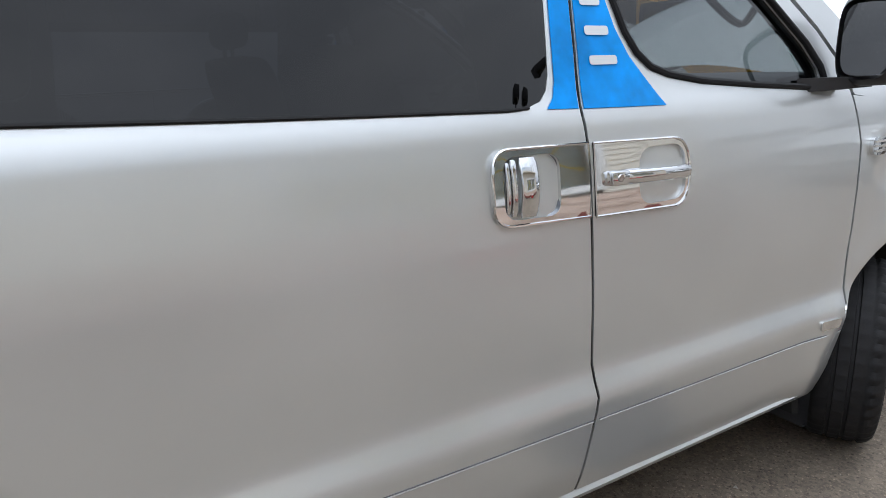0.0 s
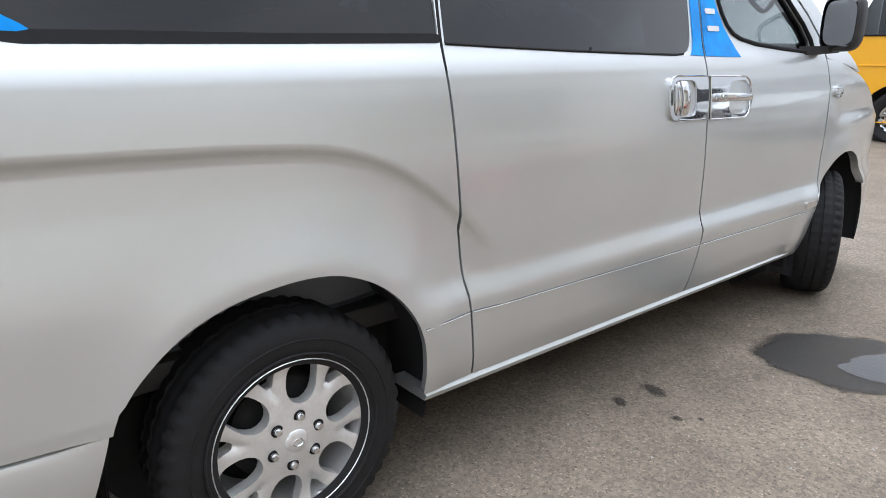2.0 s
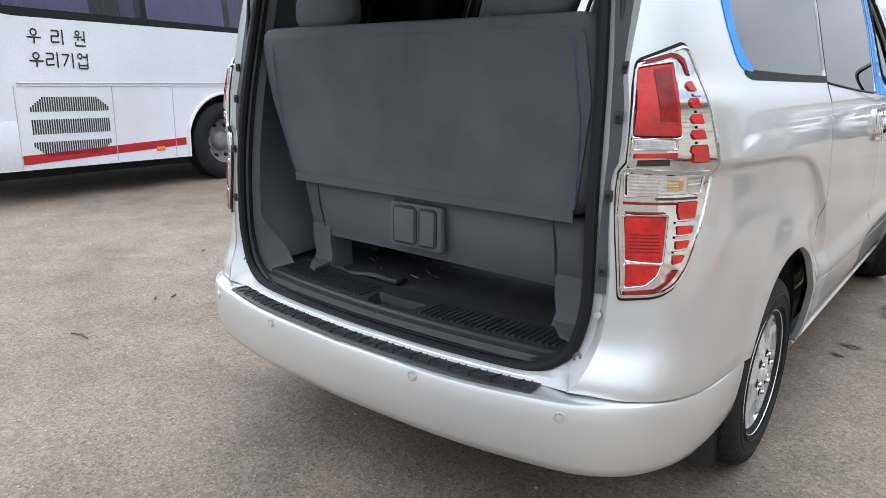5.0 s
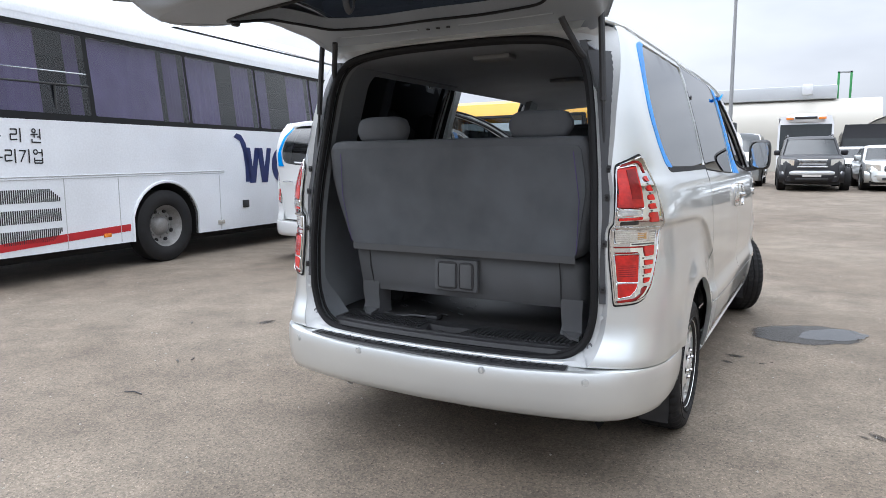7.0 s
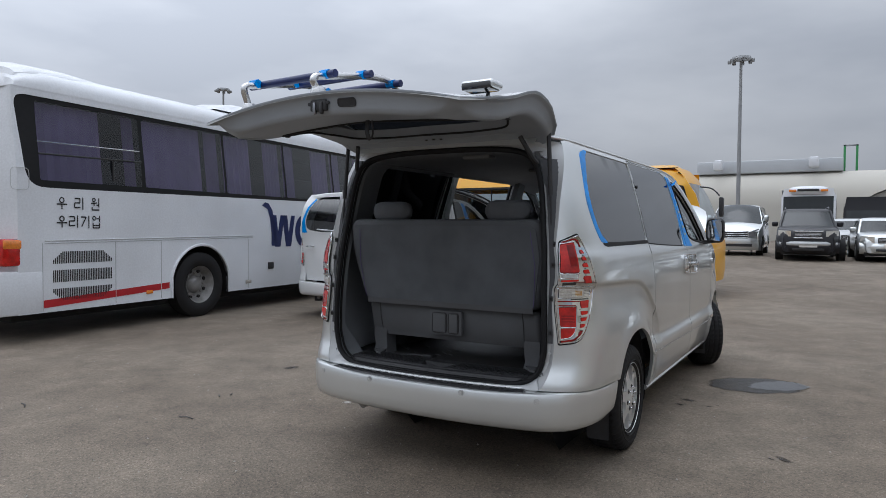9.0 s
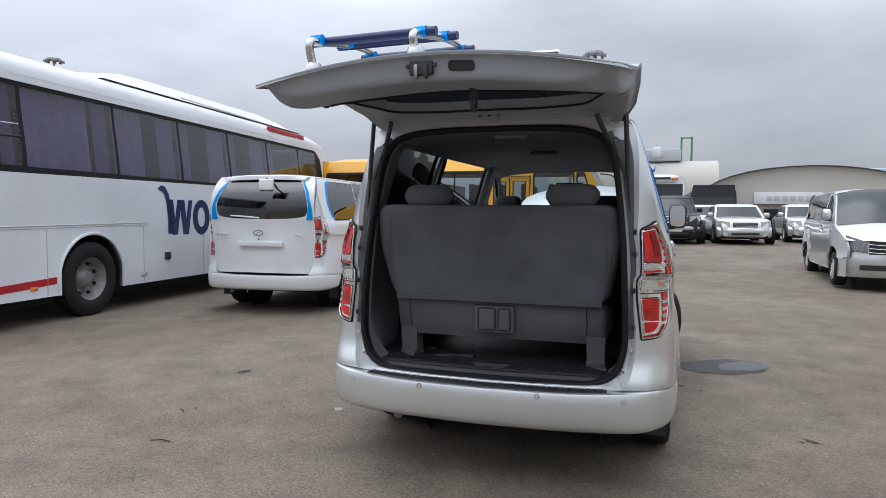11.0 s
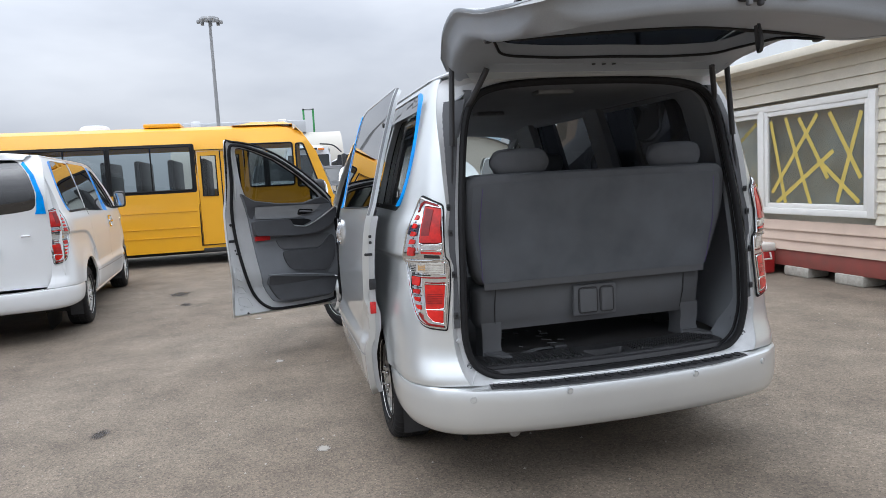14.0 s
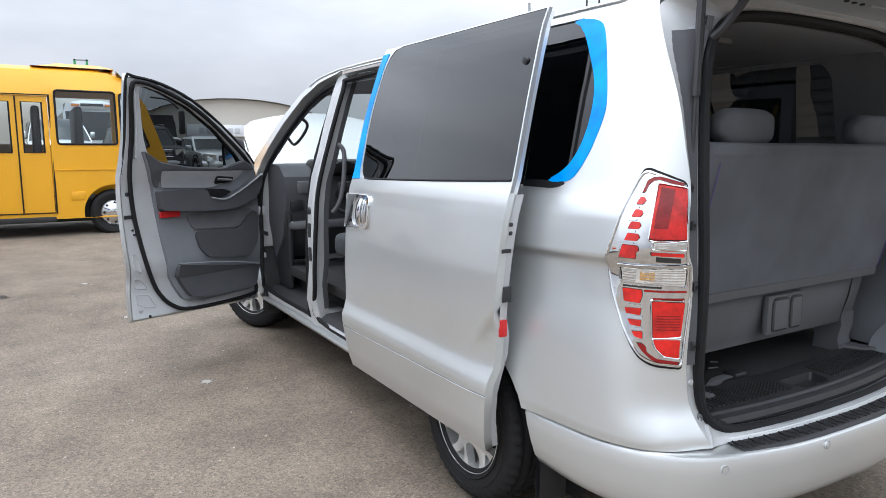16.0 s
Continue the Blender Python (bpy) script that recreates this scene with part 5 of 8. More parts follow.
def front_door_inside(door):
    """The opened door's inner side."""
    sp = lambda lift: side_place(1, lift)
    panel("inner_frame", [(u * 0.995 + 0.011, v * 0.992 + 0.008) for u, v in FRONT_DOOR], sp(-0.055), JAMB, door, "silver painted door frame", holes=[FRONT_GLASS], step=0.06, depth=0.0)
    trim = [(1.905, 1.455), (1.935, 1.385), (1.985, 1.24), (2.01, 1.05), (2.035, 0.85), (2.06, 0.68), (2.09, 0.53), (2.15, 0.42), (2.28, 0.375), (2.70, 0.385), (2.79, 0.45), (2.835, 0.62), (2.845, 0.95), (2.835, 1.23), (2.79, 1.33), (2.70, 1.385), (2.51, 1.335), (2.25, 1.345), (2.03, 1.378)]
    t = panel("door_trim", round_poly(trim, 0.03, 3), sp(-0.085), TRIM_IN, door, "grey moulded plastic door trim", step=0.05, depth=0.03, inward=(0, 1, 0))

    def shape(name, poly, lift, m, label="", r=0.03, depth=0.02):
        return panel(name, round_poly(poly, r, 4), sp(lift), m, t, label, step=0.05, depth=depth, inward=(0, 1, 0))
    shape("sill_cover", [(1.915, 1.445), (2.03, 1.372), (2.25, 1.339), (2.51, 1.329), (2.70, 1.375), (2.79, 1.318), (2.70, 1.322), (2.04, 1.332), (2.02, 1.205), (1.995, 1.22), (1.945, 1.385)], -0.096, DOOR_DARK, "dark grey window sill cover", 0.012, 0.012)
    shape("upper_insert", [(2.035, 1.325), (2.46, 1.318), (2.69, 1.316), (2.61, 1.240), (2.42, 1.190), (2.045, 1.205)], -0.094, LIGHT_TRIM, "light grey insert", 0.02, 0.010)
    shape("armrest", [(2.003, 1.197), (2.35, 1.190), (2.385, 1.118), (2.50, 1.098), (2.68, 1.190), (2.80, 1.305), (2.83, 1.30), (2.835, 1.20), (2.78, 1.095), (2.607, 1.030), (2.414, 1.022), (2.019, 1.050)], -0.150, DOOR_DARK, "dark grey sweeping armrest", 0.025, 0.065)
    # flat black sheet; the hand hollow's shade is only coloured in
    shape("grab_shade", [(2.36, 1.185), (2.40, 1.128), (2.50, 1.108), (2.60, 1.150), (2.52, 1.175)], -0.10, SEAL, "black sheet for the hand hollow's shade", 0.02, 0.004)
    tube("arm_edge", spline([sp(-0.152)(u, v) for u, v in ((2.39, 1.122), (2.50, 1.103), (2.60, 1.142), (2.70, 1.205), (2.82, 1.308))], 5), 0.006, LIGHT_TRIM, t, "light grey edging", n=6)
    shape("mid_panel", [(2.216, 0.995), (2.27, 0.897), (2.65, 0.884), (2.78, 1.015), (2.60, 1.020), (2.40, 1.012)], -0.096, GREY_PLASTIC, "dark grey middle panel", 0.03, 0.010)
    shape("speaker_panel", [(2.27, 0.884), (2.65, 0.870), (2.79, 1.005), (2.825, 0.95), (2.80, 0.76), (2.72, 0.665), (2.36, 0.690), (2.30, 0.76)], -0.104, DOOR_DARK, "darker grey speaker panel", 0.05, 0.018)
    shape("pocket", [(2.10, 0.675), (2.78, 0.640), (2.81, 0.60), (2.775, 0.47), (2.70, 0.405), (2.33, 0.392), (2.18, 0.43), (2.12, 0.55)], -0.128, DOOR_DARK, "dark grey lower pocket", 0.04, 0.045)
    tube("pocket_lip", spline([sp(-0.130)(u, v) for u, v in ((2.10, 0.682), (2.40, 0.668), (2.78, 0.648))], 5), 0.008, TRIM_IN, t, n=6)
    shape("red_reflector", rect(2.025, 2.165, 0.998, 1.042), -0.110, RED_MARK, "red courtesy reflector", 0.006, 0.02)
    handle = shape("inner_handle", [(2.45, 1.215), (2.60, 1.225), (2.61, 1.285), (2.46, 1.295)], -0.098, SEAL, "black inner door handle", 0.02, 0.004)
    bar = tube("handle_lever", [sp(-0.106)(2.47, 1.27), sp(-0.112)(2.53, 1.262), sp(-0.106)(2.59, 1.252)], 0.010, GREY_PLASTIC, t, n=6)
    s = [(1.818, 1.82), (1.838, 1.55), (1.838, 1.30), (1.86, 1.05), (1.89, 0.84), (1.93, 0.66), (1.985, 0.50), (2.07, 0.385), (2.22, 0.335), (2.70, 0.345), (2.80, 0.41), (2.84, 0.60), (2.855, 0.95), (2.845, 1.20), (2.745, 1.37), (2.52, 1.555), (2.28, 1.715), (2.05, 1.815), (1.88, 1.858)]
    tube("door_seal", spline([sp(-0.066)(u, v) for u, v in s], 4, closed=True), 0.014, SEAL, door, "black door seal", closed=True)
    tube("weather_strip", spline([sp(-0.045)(u, v) for u, v in ((1.800, 1.30), (1.806, 1.51), (1.796, 1.70), (1.790, 1.885), (1.84, 1.889), (2.02, 1.855), (2.25, 1.770), (2.50, 1.620), (2.72, 1.450), (2.82, 1.350))], 3), 0.010, SEAL, door, "black weather strip", n=6)
    tube("window_seal", [sp(-0.030)(u, v) for u, v in FRONT_GLASS], 0.010, SEAL, door, closed=True)
    tube("frame_edge", [sp(-0.060)(u, v) for u, v in ((1.875, 1.40), (1.865, 1.60), (1.838, 1.80))], 0.012, JAMB, door, "silver inner frame edge", n=6)
    panel("latch", rect(1.80, 1.855, 1.005, 1.03), sp(-0.058), BLACK, door, step=0.05, depth=0.004)
    for u, v, r in ((1.83, 1.165, 0.014), (1.85, 0.93, 0.008), (1.86, 0.90, 0.008), (1.85, 0.385, 0.014), (1.90, 0.345, 0.010)):
        plug = lathe("drain_plug", [(0.0, -0.004), (r * 0.9, -0.003), (r, 0.004)], BLACK if r < 0.012 or v > 1 else JAMB, door, segs=12, centre=sp(-0.058)(u, v))
    for poly in ([(1.835, 0.78), (1.865, 0.76), (1.885, 0.66), (1.835, 0.68)], [(1.835, 0.64), (1.885, 0.62), (1.92, 0.53), (1.835, 0.55)], [(1.835, 0.51), (1.92, 0.49), (1.96, 0.40), (1.90, 0.41), (1.835, 0.44)]):
        tube("pressed_edge", [sp(-0.057)(u, v) for u, v in round_poly(poly, 0.012, 3)], 0.004, JAMB, door, n=5, closed=True)


def side_mirror(parent, side, paint):
    m = new("side_mirror")
    m.parent = parent
    rings = []
    for k in range(9):
        t = k / 8
        f = [0.86, 0.97, 1.0, 1.0, 0.98, 0.93, 0.82, 0.62, 0.30][k]
        rings.append([(2.72 + 0.15 * t, side * (1.005 + 0.086 * f * math.copysign(abs(math.cos(a)) ** 0.5, math.cos(a))), 1.415 + 0.125 * f * math.copysign(abs(math.sin(a)) ** 0.5, math.sin(a))) for a in np.linspace(0, 2 * math.pi, 25)[:-1]])
    loft("shell", rings[:6], BLACK, m, "black mirror housing", closed=True, angle=60)
    loft("cap", rings[5:], paint, m, "chrome mirror cap", closed=True, caps=True, angle=60)
    g = [Vector((2.732, side * 1.005, 1.415)) + 0.9 * (Vector(p) - Vector((2.72, side * 1.005, 1.415))) for p in rings[0]]
    obj("mirror_glass", g, [tuple(range(len(g)))], CHROME, m, "mirror glass", smooth=False)
    loft("arm", [[(2.60, side * 0.90, 1.275), (2.74, side * 0.90, 1.275), (2.74, side * 0.90, 1.315), (2.60, side * 0.90, 1.315)], [(2.73, side * 0.98, 1.285), (2.84, side * 0.98, 1.285), (2.84, side * 0.98, 1.315), (2.73, side * 0.98, 1.315)]], BLACK, m, closed=True, caps=True)
    return m


def groove(parent, side, u0, u1):
    """The pressed line along the foot of the doors: its shade a grey tube, its highlight a silver ridge."""
    z = lambda u: float(np.interp(u, (0.38, 0.66, 1.0, 1.38, 2.2, 2.86), (0.556, 0.556, 0.552, 0.545, 0.536, 0.532)))
    us = np.linspace(u0, u1, max(3, int((u1 - u0) / 0.08)))
    tube("lower_groove", [side_place(side, 0.0004)(u, z(u) + 0.0022) for u in us], 0.0016, GREY_PLASTIC, parent, n=5)
    tube("groove_edge", [side_place(side, 0.0002)(u, z(u) - 0.0022) for u in us], 0.0026, SILVER, parent, n=6)


def van(name, label, m, paint, jamb, opened, film, near=True, front=True):
    v = empty(name, label, "van", "parked vans" if not opened else "", m)
    hinge = Vector((2.86, 0.945, 0))
    for side in (-1, 1):
        sp = side_place(side)
        is_open = opened and side > 0
        panel("quarter_panel", QUARTER, sp, paint, v, holes=[QUARTER_GLASS], step=0.045 if near else 0.12, depth=0.022, extra=CREASE_EXTRA + BODY_EXTRA if near else (), exact=near)
        panel("quarter_window", scaled(QUARTER_GLASS, 0.998), side_place(side, -0.006), TINT, v, "dark tinted quarter window", step=0.10, depth=0.004)
        panel("belt_seal", round_poly([(-0.525, 1.329), (-0.50, 1.317), (-0.46, 1.311), (0.0, 1.313), (0.502, 1.317), (0.503, 1.341), (0.0, 1.336), (-0.51, 1.337)], 0.010, 3), side_place(side, 0.002), SEAL, v, "black window sill seal", step=0.08, depth=0.004)
        groove(v, side, 0.384, 0.566)
        if film:
            panel("blue_film", [(-0.44, 1.336)] + GLASS_END + [(p.x, p.y) for p in spline([(-0.37, 1.878, 0), (-0.44, 1.829, 0), (-0.499, 1.746, 0), (-0.545, 1.668, 0), (-0.570, 1.575, 0), (-0.560, 1.467, 0), (-0.520, 1.39, 0), (-0.452, 1.345, 0)], 4)],
                  side_place(side, 0.002), TAPE, v, "blue protective film", step=0.05, depth=0.002)
        panel("roof_rail", [(0.49, 1.911), (0.49, 1.927), (1.4, 1.93), (1.8, 1.925), (2.05, 1.895), (2.3, 1.82), (2.6, 1.655), (2.95, 1.41), (3.28, 1.19), (3.05, 1.235), (2.86, 1.262), (2.832, 1.355), (2.73, 1.457), (2.51, 1.628), (2.26, 1.778), (2.03, 1.862), (1.80, 1.897), (1.74, 1.911)],
              sp, paint, v, step=0.05, depth=0.05, exact=near)
        panel("fender", FENDER, sp, paint, v, step=0.05 if near else 0.12, depth=0.04, exact=near)
        ind = panel("side_indicator", round_poly(rect(2.935, 3.025, 1.075, 1.13), 0.022), side_place(side, 0.012), CHROME, v, "chrome framed side indicator", step=0.03, depth=0.012)
        for k in range(3):
            panel("indicator_slat", rect(2.948, 3.012, 1.085 + 0.014 * k, 1.091 + 0.014 * k), side_place(side, 0.016), CLEAR_LENS, ind, step=0.04, depth=0.004)
        # sliding door
        sd = new("sliding_door")
        sd.parent = v
        if is_open:
            sd.matrix_local = Matrix.Translation((-0.925, 0.125, 0.020))
            sd["label"] = "slid-back side door with dark window"
        panel("skin", SLIDE_DOOR, sp, paint, sd, holes=[SLIDE_GLASS], step=0.05 if near else 0.12, extra=BODY_EXTRA if near else (), exact=near, depth=0.032 if is_open else 0.03)
        panel("window", scaled(SLIDE_GLASS, 0.998), side_place(side, -0.002), TINT, sd, "dark tinted sliding door window", step=0.1, depth=0.004)
        lathe("window_knob", [(0.0, 0.006 * side), (0.012, 0.004 * side), (0.014, -0.004 * side)], BLACK, sd, segs=14, centre=side_place(side, 0.002)(0.60, 1.72))
        panel("inner_trim", [(u * 0.99 + 0.011, v2 * 0.99 + 0.008) for u, v2 in SLIDE_DOOR], side_place(side, -0.05), GREY_PLASTIC if not is_open else JAMB, sd, "inner door panel", holes=[SLIDE_GLASS], step=0.12, depth=0.0)
        door_handle(sd, side, half_only="slide") if opened else None
        groove(sd, side, 0.575, 1.795)
        tube("belt_seal", [side_place(side, 0.002)(u, z) for u, z in ((0.52, 1.316), (0.77, 1.306), (1.02, 1.297), (1.30, 1.289), (1.586, 1.282), (1.638, 1.285))], 0.0042, SEAL, sd, "black window sill seal", n=6)
        if not is_open:
            tube("edge_seal", [side_place(side, -0.004)(u - 0.004, z) for u, z in DOOR_REAR[3:]], 0.006, SEAL, sd, "black rubber rear edge", n=6)
            # black tube behind the door gap puts its shade into colour
            tube("gap_shade_strip", [side_place(side, -0.008)(u + 0.004, z) for u, z in DOOR_FRONT], 0.0065, SEAL, sd, "black strip for the shade in the door gap", n=6)
        if is_open:
            loft("edge_trim", [[(float(np.interp(z, [q[1] for q in DOOR_REAR], [q[0] for q in DOOR_REAR])) - 0.002, half(0.5, z) - o, z) for o in (0.003, 0.009, 0.016)] for z in np.linspace(1.275, 1.900, 12)], LIGHT_TRIM, sd, "grey rear edge of the window frame")
            loft("rear_edge", [[(float(np.interp(z, [0.335, 0.56, 0.90, 1.25], [0.604, 0.574, 0.533, 0.500])) + 0.004 + 0.1 * (o - 0.03), half(0.55, z) - o, z) for o in (0.028, 0.045, 0.062)] for z in np.linspace(0.345, 1.27, 14)], JAMB, sd, "painted rear edge of the door")
            box("red_reflector", 0.539, 0.549, 0.895, 0.925, 0.775, 0.835, RED_MARK, sd, 0.003, "red reflector on the door's edge")
            box("door_latch", 0.525, 0.538, 0.890, 0.925, 0.90, 0.955, BLACK, sd, 0.004, "black latch")
            for z in (1.08, 1.14, 1.17):
                box("bolt_hole", 0.5075 + (1.17 - z) * 0.1, 0.522, 0.900, 0.915 if z > 1.1 else 0.94, z - 0.007, z + 0.007, BLACK, sd, 0.004)
        if film:
            panel("blue_film", [(1.686, 1.280), (1.772, 1.277), (1.785, 1.39), (1.794, 1.51), (1.789, 1.70), (1.778, 1.875), (1.715, 1.875), (1.728, 1.80), (1.739, 1.70), (1.742, 1.60), (1.737, 1.50), (1.726, 1.39), (1.720, 1.335), (1.708, 1.302)], side_place(side, 0.003), TAPE, sd, "blue protective film", step=0.05, depth=0.002)
        # front door
        fd = new("front_door")
        fd.parent = v
        if is_open:
            fd.matrix_local = Matrix.Translation(hinge + Vector((0, -0.03, 0))) @ Matrix.Rotation(radians(-66.5), 4, "Z") @ Matrix.Rotation(radians(-4), 4, "X") @ Matrix.Translation(-hinge) @ Matrix.Translation((0, 0, -0.01))
            fd["label"] = "wide-open front door with grey trim"
        panel("skin", FRONT_DOOR, sp, paint, fd, holes=[FRONT_GLASS], step=0.05 if near else 0.12, extra=BODY_EXTRA if near else (), exact=near, depth=0.05 if is_open else 0.03)
        panel("window", scaled(FRONT_GLASS, 1.0), side_place(side, -0.015), DOOR_GLASS, fd, "clear front door window", step=0.1, depth=0.004)
        tube("window_trim", [side_place(side, 0.001)(u, v2) for u, v2 in FRONT_GLASS], 0.009, SEAL, fd, "black window trim", closed=True)
        door_handle(fd, side, half_only="front")
        groove(fd, side, 1.815, 2.845)
        panel("sill_badge", round_poly(rect(2.73, 2.82, 0.555, 0.585), 0.008), side_place(side, 0.006), CHROME, fd, "small chrome badge", step=0.04, depth=0.006)
        side_mirror(fd, side, CHROME if opened else paint)
        if film:
            film_part = panel("blue_film", [(1.788, 1.276), (2.046, 1.271), (2.002, 1.326), (1.953, 1.385), (1.921, 1.448), (1.903, 1.51), (1.882, 1.62), (1.860, 1.75), (1.840, 1.87), (1.791, 1.87), (1.803, 1.70), (1.808, 1.51), (1.799, 1.39)], side_place(side, 0.003), TAPE, fd, "blue protective film", step=0.05, depth=0.002)
            for k in range(6):
                z = 1.367 + 0.064 * k
                u0 = 1.827 - 0.002 * k
                panel("film_cutout", round_poly(rect(u0, u0 + 0.084 - 0.012 * k, z, z + 0.020), 0.008), side_place(side, 0.006), SILVER, film_part, "bare silver patch", step=0.05, depth=0.001)
            if side < 0 and opened:
                loft("film_scrap", [[side_place(side, l)(u, z), side_place(side, l + 0.003)(u, z - h)] for u, z, l, h in ((1.80, 1.825, 0.006, 0.02), (1.84, 1.815, 0.012, 0.02), (1.88, 1.82, 0.025, 0.016), (1.91, 1.838, 0.045, 0.006))], TAPE, fd, "loose end of blue film")
                loft("film_scrap", [[side_place(side, l)(u, z), side_place(side, l + 0.003)(u, z - h)] for u, z, l, h in ((1.80, 1.82, 0.006, 0.02), (1.77, 1.808, 0.015, 0.018), (1.74, 1.806, 0.03, 0.008))], TAPE, fd, "loose end of blue film")
        if is_open:
            front_door_inside(fd)
        else:
            panel("inner_trim", [(u * 0.985 + 0.03, v2 * 0.985 + 0.01) for u, v2 in FRONT_DOOR], side_place(side, -0.05), GREY_PLASTIC, fd, holes=[FRONT_GLASS], step=0.12, depth=0.0)
        # sill, wheels, wells, flaps
        rock = [[(x, side * y, z) for y, z in ((0.74, 0.30), (0.925, 0.30), (0.935, 0.318), (0.926, 0.331), (0.78, 0.333))] for x in np.linspace(0.42, 2.80, 9)]
        loft("rocker_sill", rock, paint, v, "bright painted sill", closed=True, caps=True)
        for ax, turn in ((0.0, 0.0), (3.2, 28.0 if opened else 0.0)):
            wheel(v, ax, side, turn)
            well = [[(ax + r * math.cos(a), side * y, 0.36 + r * math.sin(a)) for a in np.linspace(-0.3, math.pi + 0.3, 49)] for r, y in ((0.440, 0.915), (0.452, 0.90), (0.455, 0.55))]
            loft("wheel_well", well, DARK, v, "black wheel housing")
            obj("well_back", [(ax + 0.44 * math.cos(a), side * 0.55, 0.36 + 0.44 * math.sin(a)) for a in np.linspace(0, 2 * math.pi, 24)[:-1]], [tuple(range(23))], DARK, v, smooth=False)
            fx = ax - (0.455 if ax < 1 else 0.395)
            loft("mud_flap", [[(fx + 0.03 * (0.5 - z) - 0.02, side * y, z) for y in (0.80, 0.85, 0.90, 0.925)] for z in (0.46, 0.38, 0.30, 0.21, 0.18)] + [[(fx + 0.012, side * y, z) for y in (0.80, 0.85, 0.90, 0.925)] for z in (0.18, 0.46)], BLACK, v, "black mud flap")
        tail_lamp(v, side)
    if opened:
        # left door openings: pillar, sill and seals
        for x, wd, tag in ((1.775, 0.055, "centre_pillar"),):
            rings = []
            for z in (0.33, 0.5, 0.7, 0.9, 1.1, 1.27, 1.4, 1.6, 1.78, 1.90):
                y = half(x, z) - 0.03
                t = wd * (1.25 if z < 0.6 else 1.0)
                rings.append([(x - t, y - 0.09, z), (x - t, y - 0.02, z), (x - t + 0.02, y, z), (x + t - 0.02, y, z), (x + t, y - 0.02, z), (x + t, y - 0.09, z)])
            p = loft(tag, rings, JAMB, v, "silver painted centre pillar", closed=True, caps=True)
            for z, h in ((0.95, 0.055), (0.80, 0.055)):
                box("striker_plate", x - 0.025, x + 0.02, half(x, z) - 0.035, half(x, z) - 0.025, z - h, z + h * 0.6, BLACK, p, 0.008, "black plastic striker cover")
            lathe("bumper_stop", [(0.0, 0.012), (0.02, 0.010), (0.024, 0.0)], BLACK, p, segs=16, centre=(x, half(x, 1.05) - 0.03, 1.06))
        for pts in ([(1.70, 0.36), (1.695, 0.6), (1.70, 1.0), (1.70, 1.28), (1.69, 1.80), (1.62, 1.875), (0.60, 1.875), (0.52, 1.80), (0.52, 1.3), (0.56, 0.9), (0.62, 0.42), (0.70, 0.36)],
                    [(1.845, 0.42), (1.86, 0.8), (1.845, 1.28), (1.82, 1.80), (1.90, 1.85), (2.1, 1.80), (2.3, 1.71), (2.55, 1.54), (2.80, 1.32), (2.84, 1.1), (2.83, 0.8), (2.80, 0.45), (2.70, 0.38), (1.93, 0.37)]):
            tube("door_seal", spline([side_place(1, -0.045)(u, z) for u, z in pts], 4, closed=True), 0.014, SEAL, v, "black door opening seal", closed=True)
        loft("door_sill", [[(x, y, z) for y, z in ((0.70, 0.33), (0.90, 0.335), (0.905, 0.37), (0.86, 0.40), (0.70, 0.41))] for x in np.linspace(0.46, 2.82, 9)], JAMB, v, "painted sill step", closed=True, caps=True)
        for x0, x1 in ((0.66, 1.70), (1.84, 2.80)):
            loft("step_tread", [[(x, y, z) for y, z in ((0.62, 0.424), (0.855, 0.412), (0.868, 0.402), (0.897, 0.382))] for x in np.linspace(x0, x1, 6)], BLACK, v, "black step tread")
        loft("front_pillar", [[(2.88, 0.93, 0.34), (2.88, 0.78, 0.34), (2.96, 0.78, 0.34), (2.96, 0.93, 0.34)], [(2.90, 0.92, 0.8), (2.90, 0.78, 0.8), (2.98, 0.78, 0.8), (2.98, 0.92, 0.8)], [(2.885, 0.89, 1.26), (2.885, 0.76, 1.26), (2.98, 0.76, 1.26), (2.98, 0.89, 1.26)]], JAMB, v, "silver painted front pillar", closed=True, caps=True)
        for z in (0.62, 0.98):
            box("door_hinge", 2.83, 2.90, 0.88, 0.925, z - 0.035, z + 0.035, JAMB, v, 0.008, "painted door hinge")
        for sy in (-1, 1):
            loft("pillar_trim", [[side_place(sy, lift)(u, v2 - drop) for lift, drop in ((-0.035, -0.012), (-0.085, 0.0), (-0.075, 0.055))] for u, v2 in ((1.80, 1.895), (2.03, 1.862), (2.26, 1.778), (2.51, 1.628), (2.73, 1.457), (2.90, 1.32))], DOOR_DARK, v, "dark grey windscreen pillar trim")
            tube("pillar_grip", spline([side_place(sy, lift)(u, z) for u, z, lift in ((2.40, 1.675, -0.08), (2.40, 1.645, -0.13), (2.48, 1.575, -0.145), (2.57, 1.505, -0.13), (2.58, 1.535, -0.08))], 5), 0.011, BLACK, v, "black pillar grab handle", n=8)
        box("check_strap", 2.70, 2.88, 0.90, 0.912, 0.80, 0.83, BLACK, v, 0.003)
        rail = loft("slide_rail", [[(x, 0.72, z) for z in (1.89, 1.905)] for x in (0.6, 1.7)], STEEL, v, "steel upper guide rail")
    # roof, windscreen, bonnet and nose
    rings = []
    for x in list(np.linspace(-0.84, 1.9, 20)) + [2.05, 2.18]:
        ze = float(np.interp(x, [t[0] for t in TOPLINE], [t[1] for t in TOPLINE]))
        wd = half(max(x, -0.6), ze) - (0.05 * smooth(-0.6, -0.84, x))
        zc = ze + 0.055 + (0.03 * smooth(1.8, 2.2, x)) - 0.02 * smooth(-0.6, -0.84, x)
